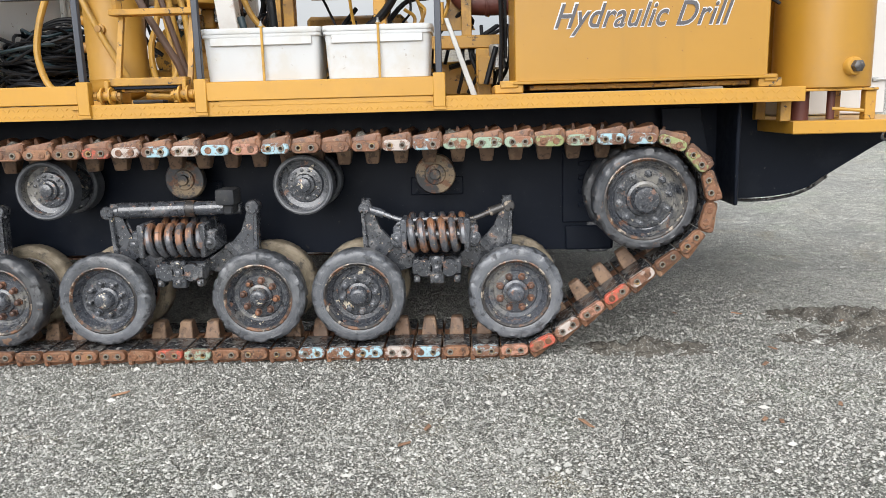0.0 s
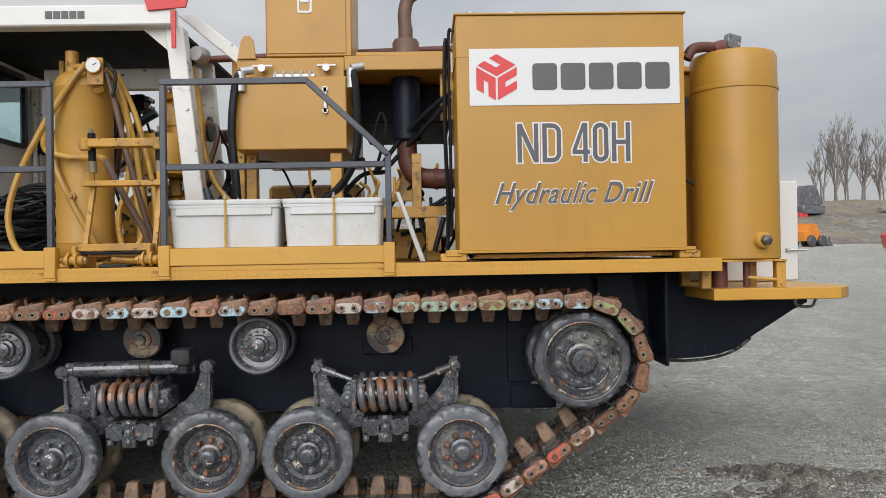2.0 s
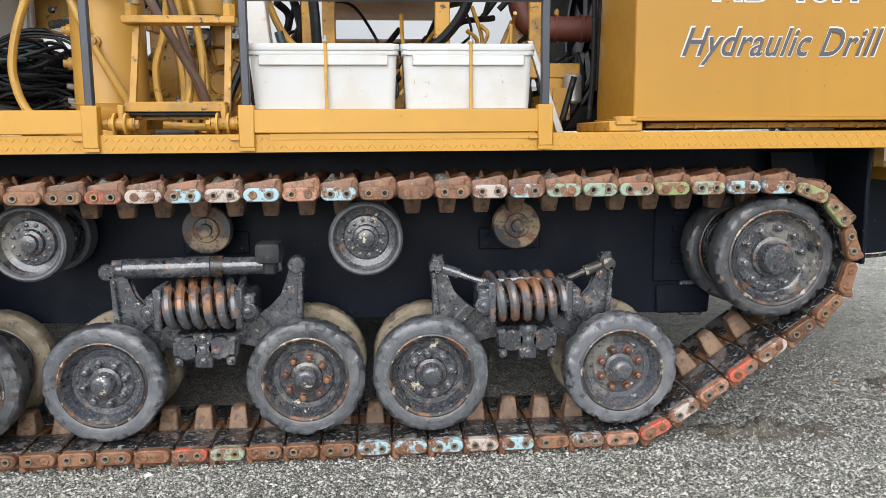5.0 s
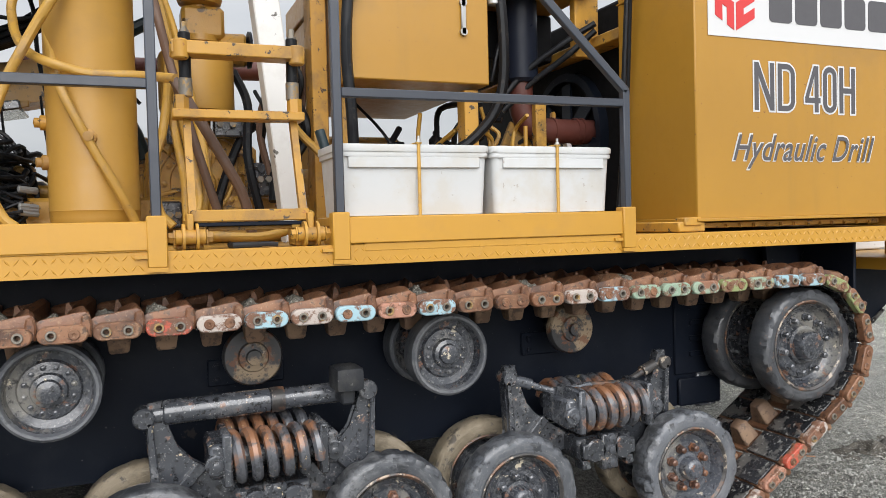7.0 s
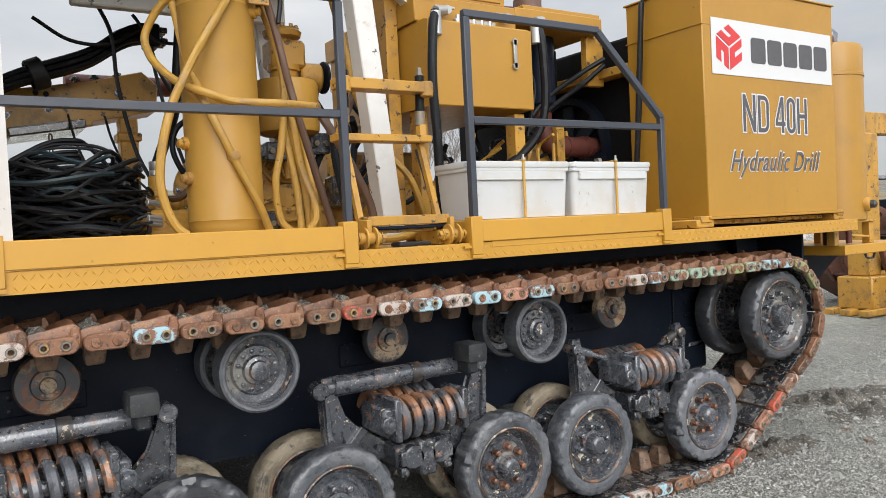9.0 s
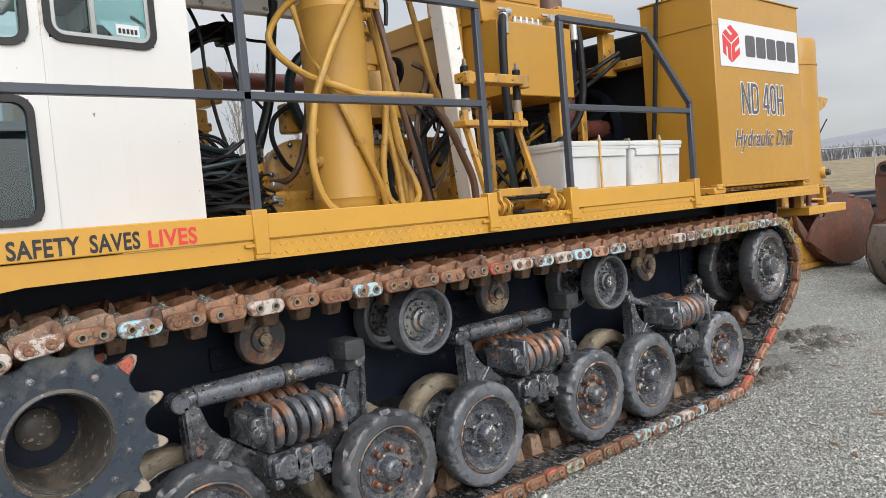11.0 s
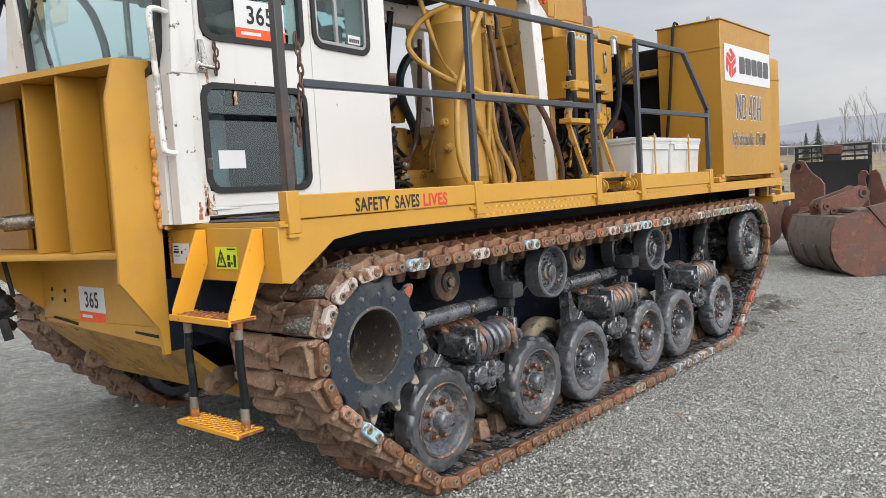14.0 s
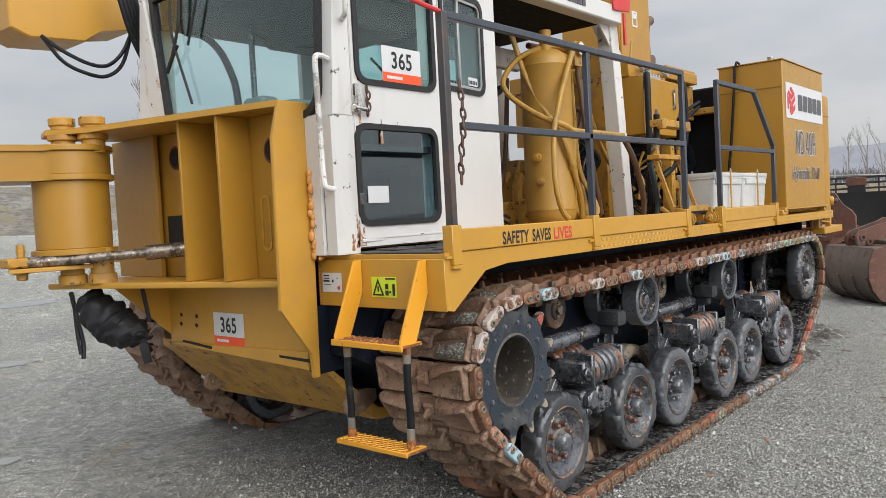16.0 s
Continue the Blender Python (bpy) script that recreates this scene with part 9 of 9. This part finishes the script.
part("guard_plate", put_all(bm, m), BUCKETRUST, t, "rusty plate in the spill guard")
bm = bmesh.new()
box(bm, -0.13, -0.07, 0.58, 0.94, zg - 0.36, zg - 0.16, 0.01)
part("guard_panel", put_all(bm, m), LOADERBLACK, t)

# flatbed, tyre stack and yellow boom behind the rig
t = thing("tyre_stack", "stack of worn black tyres", "tyres")
for k in range(3):
    bm = bmesh.new()
    lathe(bm, [(0.28, 0.04), (0.42, 0.0), (0.53, 0.04), (0.55, 0.13), (0.53, 0.23), (0.42, 0.27), (0.28, 0.23)], (16.0, 9.0, level(16, 9) + k * 0.275), (0, 0, 1), 28)
    part("tyre", bm, surface("black_tyre", (0.025, 0.025, 0.026), 0.7, bump=0.3) if k == 0 else bpy.data.materials["black_tyre"], t)
t = thing("flatbed_trailer", "low black flatbed trailer parked by the fence", "trailer")
m = tilted((17.5, 11.5), -12)
bm = bmesh.new()
box(bm, 0, 5.0, 0, 2.2, 0.55, 0.72, 0.02)
box(bm, 0, 0.3, 0.1, 2.1, 0.72, 1.5, 0.02)
part("bed", put_all(bm, m), HULL, t)
for x in (1.2, 2.2, 4.2):
    bm = bmesh.new()
    rod(bm, (x, 0.0, 0.36), (x, 0.28, 0.36), 0.36, seg=22, ease=0.04)
    part("wheel", put_all(bm, m), RUBBER, t)
t = thing("crane_boom", "yellow crane boom with a dangling cable", "crane boom")
bm = bmesh.new()
slab(bm, [(0, 0), (2.6, 0.02), (3.1, 0.14), (3.4, 0.30), (2.9, 0.34), (2.5, 0.30), (0, 0.32)], "y", 0, 0.3, 0.01)
part("boom", put_all(bm, Matrix.Translation((7.0, 7.2, 2.62)) @ pose(0, 0, 0, 0, -2, 8)), YELLOW_WORN, t)
bm = bmesh.new()
tube(bm, [(9.8, 7.5, 2.62), (9.0, 7.45, 2.15), (8.0, 7.4, 2.0), (7.2, 7.3, 2.1)], 0.012, 6, 6)
part("cable", bm, HOSE, t)
bm = bmesh.new()
z0 = level(7.6, 8.0)
box(bm, 6.9, 8.2, 7.0, 7.5, z0 + 0.05, z0 + 0.5, 0.02)
box(bm, 7.0, 7.35, 7.1, 7.4, z0 + 0.5, 2.63, 0.02)
for i in range(3):
    box(bm, 6.7, 8.5, 6.95 + i * 0.25, 7.1 + i * 0.25, z0 - 0.03, z0 + 0.06, 0.01)
part("stand", bm, YELLOW_WORN, t)

# machines across the yard
t = thing("wheel_loader", "orange wheel loader parked across the yard", "loader")
m = tilted((21.3, 42.0), 30, 0.62)
ORANGE = surface("orange_machine_paint", (0.62, 0.20, 0.02), 0.5, tint=0.15, dirt=(0.2, 0.1, 0.04), bump=0.1)
bm = bmesh.new()
slab(bm, [(-1.6, 0.5), (1.0, 0.5), (1.1, 1.0), (0.3, 1.25), (0.1, 2.0), (-0.9, 2.05), (-1.0, 1.4), (-1.7, 1.3)], "y", -0.7, 0.7, 0.05)
part("body", put_all(bm, m), ORANGE, t)
bm = bmesh.new()
slab(bm, [(1.0, 0.1), (1.9, 0.0), (1.8, 0.2), (1.35, 0.5), (1.5, 0.95), (1.1, 0.7)], "y", -1.0, 1.0, 0.02)
part("bucket", put_all(bm, m), STEEL, t)
for x in (-1.0, 0.55):
    for y in (-1.0, 0.65):
        bm = bmesh.new()
        rod(bm, (x, y, 0.5), (x, y + 0.35, 0.5), 0.52, seg=20, ease=0.08)
        part("wheel", put_all(bm, m), RUBBER, t)
t = thing("forestry_machine", "dark tracked machine standing on the bank", "machine")
m = tilted((30.2, 60.0), 20, 0.72)
m.translation.z += 2.4
bm = bmesh.new()
box(bm, -1.6, 1.6, -1.0, 1.0, 0.1, 1.0, 0.1)
slab(bm, [(-1.2, 1.0), (1.2, 1.0), (0.9, 2.6), (0.3, 3.3), (-0.6, 3.2), (-0.9, 2.4)], "y", -0.8, 0.8, 0.1)
box(bm, 0.8, 1.8, -0.5, 0.5, 1.2, 2.2, 0.1)
part("body", put_all(bm, m), STEEL, t)
bm = bmesh.new()
box(bm, -1.9, -0.8, -0.9, 0.9, -0.8, 0.2, 0.05)
part("red_base", put_all(bm, m), SIGNRED, t)
t = thing("red_tub", "red boat-shaped steel tub on the gravel", "tub")
m = tilted((24.0, 38.0), -20, 0.8)
bm = bmesh.new()
slab(bm, [(-0.9, 0.1), (0.3, 0.0), (1.3, 0.1), (2.0, 0.75), (2.2, 1.05), (1.6, 1.15), (0.2, 1.0), (-0.2, 1.45), (-0.5, 1.2), (-1.1, 0.9)], "y", -0.9, 0.9, 0.08)
part("tub_body", put_all(bm, m), surface("bright_red_paint", (0.60, 0.03, 0.025), 0.4, tint=0.1, bump=0.05), t)


def sheet(name, fn, xs, ys, mat, label, category):
    vs = [(x, y, fn(x, y)) for y in ys for x in xs]
    w = len(xs)
    me = bpy.data.meshes.new(name)
    me.from_pydata(vs, [], [(j * w + i, j * w + i + 1, (j + 1) * w + i + 1, (j + 1) * w + i) for j in range(len(ys) - 1) for i in range(w - 1)])
    for f in me.polygons:
        f.use_smooth = True
    me.materials.append(mat)
    return tagged(new(name, me), label, category, kind="structure")


RUBBLE = surface("brown_rubble_bank", (0.15, 0.135, 0.11), 0.9, tint=0.2, bump=0.6, big=0.2, layers=((0.6, 0.47, 0.58, (0.24, 0.225, 0.20), 0.9, 0.8), (3.0, 0.52, 0.58, (0.075, 0.062, 0.05), 0.9, 0.7), (0.3, 0.52, 0.6, (0.17, 0.14, 0.075), 0.9, 0.7)))


def bank(x, y):
    k = max(0.0, min(1.0, (y - 46) / 22.0))
    return level(x, y) - 0.25 + 4.1 * k * k * (3 - 2 * k) + 0.4 * noise.noise((x * 0.08, y * 0.08, 0)) + 0.12 * noise.noise((x * 0.5, y * 0.5, 3))


sheet("bank", bank, np.linspace(-60, 140, 60), np.linspace(44, 120, 40), RUBBLE, "bank of dry grass and rubble behind the yard", "bank")


def hill(x, y):
    k = max(0.0, min(1.0, (x - 110) / 240.0))
    return level(x, min(y, 45)) - 0.5 + 20 * k * k * (3 - 2 * k) * (0.75 + 0.35 * noise.noise((y * 0.008, 1.0, 0))) + 2.2 * k * abs(noise.noise((x * 0.05, y * 0.11, 4)))


sheet("hill", hill, np.linspace(100, 420, 40), np.linspace(-420, 520, 160), HAZEHILL, "wooded hill far behind the yard with haze put into its colour", "hill")


def meadow(x, y):
    return level(x, min(y, 45)) + 0.10 + 0.02 * (x - 26) + 0.15 * noise.noise((x * 0.1, y * 0.1, 0))


sheet("meadow", meadow, np.linspace(26, 125, 34), np.linspace(-160, 46, 60), GRASS, "strip of dry winter grass beyond the fence", "grass")


def far_woods():
    """A leafless wood along the far edge of the meadow: thin stems and twigs past counting."""
    rng = np.random.default_rng(21)
    vs, fs = [], []
    for i in range(5200):
        y = rng.uniform(-190, 250)
        x = 122 + rng.uniform(-6, 10) + 4 * math.sin(y * 0.05)
        z = meadow(min(x, 112), min(y, 46)) - 0.3
        h = (2.4 + 1.2 * rng.random()) * (0.8 + 0.35 * noise.noise((y * 0.035, 3.0, 0)))
        w = 0.05 + 0.05 * rng.random()
        lean = rng.uniform(-0.35, 0.35)
        n = len(vs)
        vs += [(x, y - w, z), (x, y + w, z), (x, y + lean + 0.02, z + h), (x, y + lean - 0.02, z + h)]
        fs.append((n, n + 1, n + 2, n + 3))
        for k in range(5):
            f = rng.uniform(0.25, 0.95)
            d, u = rng.uniform(-1.0, 1.0), rng.uniform(0.5, 1.3)
            n = len(vs)
            q = (x, y + lean * f, z + h * f)
            vs += [(q[0], q[1] - 0.05, q[2]), (q[0], q[1] + 0.05, q[2]), (q[0], q[1] + d, q[2] + u)]
            fs.append((n, n + 1, n + 2))
    me = bpy.data.meshes.new("far_woods")
    me.from_pydata(vs, [], fs)
    # stem colour greyed to paint in the distance haze
    me.materials.append(surface("haze_tinted_wood", (0.20, 0.19, 0.195), 1.0, tint=0.25, big=0.05, bump=0.0))
    tagged(new("far_woods", me), "leafless wood far beyond the fence with haze put into its colour", "woods", kind="stuff")


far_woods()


def bare_tree(at, height, seed, lean=0.0, base=None, limbs=9, wood=None):
    """A leafless tree: a tapered trunk with limbs that fork into twigs."""
    rng = random.Random(seed)
    t = thing("bare_tree", "leafless grey winter tree with fine twigs", "tree", "bare winter trees")
    x, y = at
    z = (base if base is not None else bank(x, y)) - 0.1
    trunk, twigs = bmesh.new(), bmesh.new()

    def grow(p, d, length, r, depth, bm):
        n = 4
        pts = [p]
        for i in range(n):
            d = (d + Vector((rng.uniform(-1, 1), rng.uniform(-1, 1), rng.uniform(-0.2, 0.8))) * 0.10).normalized()
            pts.append(pts[-1] + d * length / n)
        tube(bm, pts, r, 6 if depth < 2 else 3, 1, False, r * 0.5)
        if depth < (4 if limbs > 6 else 3):
            for i in range(rng.randint(3, 5) if depth else limbs):
                k = rng.randint(2, n) if depth else rng.randint(1, n)
                a = rng.uniform(0, 6.283)
                side = Vector((math.cos(a), math.sin(a), 0.5 + 0.7 * rng.random())).normalized()
                nd = (d * 0.80 + side * 0.50).normalized()
                grow(pts[k], nd, length * rng.uniform(0.38, 0.58), max(0.012, r * 0.42), depth + 1, twigs if depth >= 1 else trunk)

    grow(Vector((x, y, z)), Vector((lean, 0, 1)).normalized(), height * 0.75, height * 0.016, 0, trunk)
    part("trunk", trunk, wood or BARK, t)
    tagged(part("crown", twigs, wood or BARK, t), kind="stuff")
    return t


rng = random.Random(3)
for k, (x, y, h) in enumerate(((35.6, 70.0, 5.4), (36.4, 70.5, 6.8), (37.0, 69.5, 7.4), (37.7, 70.5, 7.6), (38.4, 70.0, 7.5), (39.0, 71.0, 7.0), (39.8, 70.0, 7.3), (40.6, 71.0, 6.6), (41.4, 70.0, 7.0), (43.0, 72.0, 6.5), (46.0, 73.0, 6.0), (52.5, 75.0, 6.0))):
    bare_tree((x + 0.6, y), h * 0.74, 40 + k)
    if k % 2:
        bare_tree((x + 0.95, y + 1.2), h * 0.66, 140 + k, limbs=6)
for k, (x, y, h) in enumerate(((24.6, 60.0, 8.0),)):
    bare_tree((x, y), h, 70 + k)
# Bark lightened to put the distance haze into its colour.
HAZEBARK = surface("haze_tinted_bark", (0.27, 0.25, 0.24), 0.9, tint=0.15, bump=0.2)
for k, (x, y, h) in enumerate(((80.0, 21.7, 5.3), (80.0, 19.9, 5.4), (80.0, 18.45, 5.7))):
    bare_tree((x, y), h, 90 + k, base=meadow(x, y), limbs=5, wood=HAZEBARK)


def conifer(at, height, seed):
    rng = random.Random(seed)
    t = thing("fir_tree", "dark green fir tree beyond the fence", "tree", "fir trees")
    x, y = at
    z = meadow(x, y)
    bm = bmesh.new()
    tube(bm, [(x, y, z), (x, y, z + height * 0.5), (x, y, z + height)], height * 0.02, 7, 1, False, 0.02)
    part("trunk", bm, BARK, t)
    bm = bmesh.new()
    for i in range(520):
        f = rng.random() ** 0.8
        r = (1 - f) * height * 0.26 * rng.uniform(0.5, 1.1) + 0.05
        a = rng.uniform(0, 6.283)
        p = Vector((x + r * 0.35 * math.cos(a), y + r * 0.35 * math.sin(a), z + height * (0.06 + 0.94 * f)))
        q = Vector((x + r * math.cos(a), y + r * math.sin(a), p.z - r * 0.30))
        w = Vector((-math.sin(a), math.cos(a), 0)) * (0.07 + r * 0.12)
        vs = [bm.verts.new(v) for v in (p - w * 0.4, p + w * 0.4, q + w * 0.3, q * 1.0 + (q - p) * 0.15, q - w * 0.3)]
        bm.faces.new(vs)
    tagged(part("needles", bm, surface("dark_fir_needles", (0.045, 0.07, 0.045), 0.8, tint=0.3) if "dark_fir_needles" not in bpy.data.materials else bpy.data.materials["dark_fir_needles"], t), kind="stuff")


conifer((80.0, 24.2), 4.1, 1)
conifer((83.0, 26.2), 3.2, 2)

# chain-link fence along the yard's end
fence = thing("fence", "galvanised chain-link fence along the yard", "fence")
F0, F1 = Vector((31, 33)), Vector((37, -40))
zf = lambda p: meadow(p.x, p.y)
prev = None
for i in range(25):
    p = F0.lerp(F1, i / 24)
    bm = bmesh.new()
    rod(bm, (p.x, p.y, zf(p) - 0.1), (p.x, p.y, zf(p) + 2.1), 0.04, seg=8)
    rod(bm, (p.x, p.y, zf(p) + 2.1), (p.x - 0.25, p.y, zf(p) + 2.4), 0.025, seg=6)
    part("post", bm, ZINC, fence)
    if prev is not None:
        bm = bmesh.new()
        rod(bm, (prev.x, prev.y, zf(prev) + 2.05), (p.x, p.y, zf(p) + 2.05), 0.035, seg=6)
        part("top_rail", bm, ZINC, fence)
    prev = p

# a low white shed far off, a street lamp, logs on the bank
shed = thing("white_shed", "long low white metal shed far across the yard", "shed")
zs = level(18, 82)
bm = bmesh.new()
box(bm, -10, 20.5, 82, 92, zs - 0.5, zs + 3.4, 0.05)
part("wall", bm, surface("white_cladding", (0.62, 0.66, 0.68), 0.5, tint=0.05, streak=(0.4, 0.42, 0.43), bump=0.05), shed)
bm = bmesh.new()
slab(bm, [(81.6, zs + 3.4), (92.4, zs + 3.4), (87, zs + 4.6)], "x", -10.3, 20.8)
part("roof", bm, surface("grey_roof_sheet", (0.33, 0.35, 0.36), 0.5, bump=0.05), shed)
lodge = thing("grey_house", "low grey house with windows far beyond the fence", "house")
m = Matrix.Translation((110.0, 21.0, meadow(110, 21.0) + 0.5)) @ pose(0, 0, 0, 0, 0, -70) @ Matrix.Scale(0.45, 4)
bm = bmesh.new()
box(bm, -5, 5, -3, 3, 0, 3.2, 0.02)
part("wall", put_all(bm, m), surface("grey_siding", (0.48, 0.48, 0.46), 0.7, tint=0.05), lodge)
for x in (-3.4, -1.2, 1.2, 3.4):
    bm = bmesh.new()
    box(bm, x - 0.7, x + 0.7, -3.05, -2.98, 1.0, 2.4, 0.02)
    part("window", put_all(bm, m), HULL, lodge)
for k in range(4):
    lg = thing("log", "bare grey log lying on the bank", "log", "logs on the bank")
    bm = bmesh.new()
    a = Vector((36 + k * 2.5, 60 + k * 0.5, 0))
    b = a + Vector((6.5, 2.0 + k, 0))
    a.z, b.z = bank(a.x, a.y) + 0.25, bank(b.x, b.y) + 0.25
    rod(bm, a, b, 0.22, 0.15, seg=10)
    part("trunk", bm, BARK, lg)

# churned dark soil behind the track
xs, ys = np.arange(0.45, 3.6, 0.02), np.arange(4.15, 5.6, 0.02)
vs, fs, w = [], [], len(xs)
for y in ys:
    for x in xs:
        edge = 0.30 * noise.noise((x * 2.6, y * 2.6, 7.0)) + 0.12 * noise.noise((x * 8, y * 8, 3.0))
        heap = max(0.0, 1.0 - math.hypot((x - 2.58) / 0.72, (y - 4.98 + 0.06 * (x - 2.6)) / 0.27) - edge)
        spill = 0.45 * max(0.0, 1.0 - math.hypot((x - 2.45) / 0.75, (y - 4.66) / 0.26) - edge * 1.6)
        row = 0.55 * max(0.0, 1.0 - math.hypot((x - 1.10) / 0.60, (y - 4.52) / 0.16) - edge * 1.3)
        h = min(1.0, 2.4 * max(heap, spill, row))
        lump = 0.6 + 1.1 * noise.noise((x * 7, y * 9, 2.0)) + 0.9 * noise.noise((x * 17, y * 19, 5.0)) + 0.4 * noise.noise((x * 40, y * 40, 9.0))
        vs.append((float(x), float(y), level(x, y) + (-0.010 + h * 0.055 * lump if h > 0 else -0.04)))
fs = [(j * w + i, j * w + i + 1, (j + 1) * w + i + 1, (j + 1) * w + i) for j in range(len(ys) - 1) for i in range(w - 1)]
me = bpy.data.meshes.new("churned_soil")
me.from_pydata(vs, [], fs)
for f in me.polygons:
    f.use_smooth = True
me.materials.append(surface("churned_dark_soil", (0.085, 0.076, 0.062), 0.85, tint=0.35, bump=1.0, big=3.0, grain=90, layers=((7, 0.52, 0.64, (0.14, 0.125, 0.10), 0.9, 0.7), (40, 0.55, 0.60, (0.032, 0.029, 0.025), 0.7, 0.7), (75, 0.58, 0.62, (0.34, 0.33, 0.30), 0.85, 0.7))))
tagged(new("churned_soil", me), "churned dark soil and mud over the gravel", "soil", kind="stuff")

# bits of wood bark lying on the gravel
for k in range(26):
    rng = random.Random(300 + k)
    x, y = (rng.uniform(1.3, 4.0), rng.uniform(3.5, 5.2)) if k < 16 else (rng.uniform(-3, 3), rng.uniform(2.0, 4.1))
    chip = thing("bark_chip", "small brown wood chip on the gravel", "wood chip", "wood chips")
    bm = bmesh.new()
    L = rng.uniform(0.02, 0.06)
    slab(bm, [(-L, -0.008), (L * 0.7, -0.012), (L, 0.004), (-L * 0.6, 0.012)], "z", 0.0, 0.008, 0.002)
    put_all(bm, Matrix.Translation((x, y, level(x, y) + 0.008)) @ pose(0, 0, 0, rng.uniform(-12, 12), rng.uniform(-12, 12), rng.uniform(0, 360)))
    part("chip", bm, surface("brown_bark_chip", (0.26, 0.15, 0.09), 0.8, tint=0.3, vary=0.4) if k == 0 else bpy.data.materials["brown_bark_chip"], chip)


# ---- shallow puddles on the open side of the yard ----
def puddle(x, y, long, wide, turn, seed):
    bm = bmesh.new()
    rim = []
    for i in range(40):
        a = 2 * math.pi * i / 40
        k = 1 + 0.5 * noise.noise((math.cos(a) * 1.4, math.sin(a) * 1.4, seed))
        px, py = long * k * math.cos(a), wide * k * math.sin(a)
        rim.append((x + px * math.cos(turn) - py * math.sin(turn), y + px * math.sin(turn) + py * math.cos(turn)))
    slab(bm, rim, "z", -0.02, 0.012)
    for v in bm.verts:
        v.co.z += level(v.co.x, v.co.y)
    tagged(new("puddle", link_mesh("puddle", bm, PUDDLE)), "shallow pale rain puddle lying on the gravel", "puddle")


PUDDLE = surface("shallow_rain_water", (0.20, 0.20, 0.19), 0.06, tint=0.1, bump=0.0)
puddle(-2.23, 16.5, 0.75, 0.40, 0.0, 1.0)
puddle(-4.30, 11.35, 0.30, 0.16, -0.4, 2.0)
puddle(-5.56, 7.96, 0.13, 0.07, -0.6, 3.0)
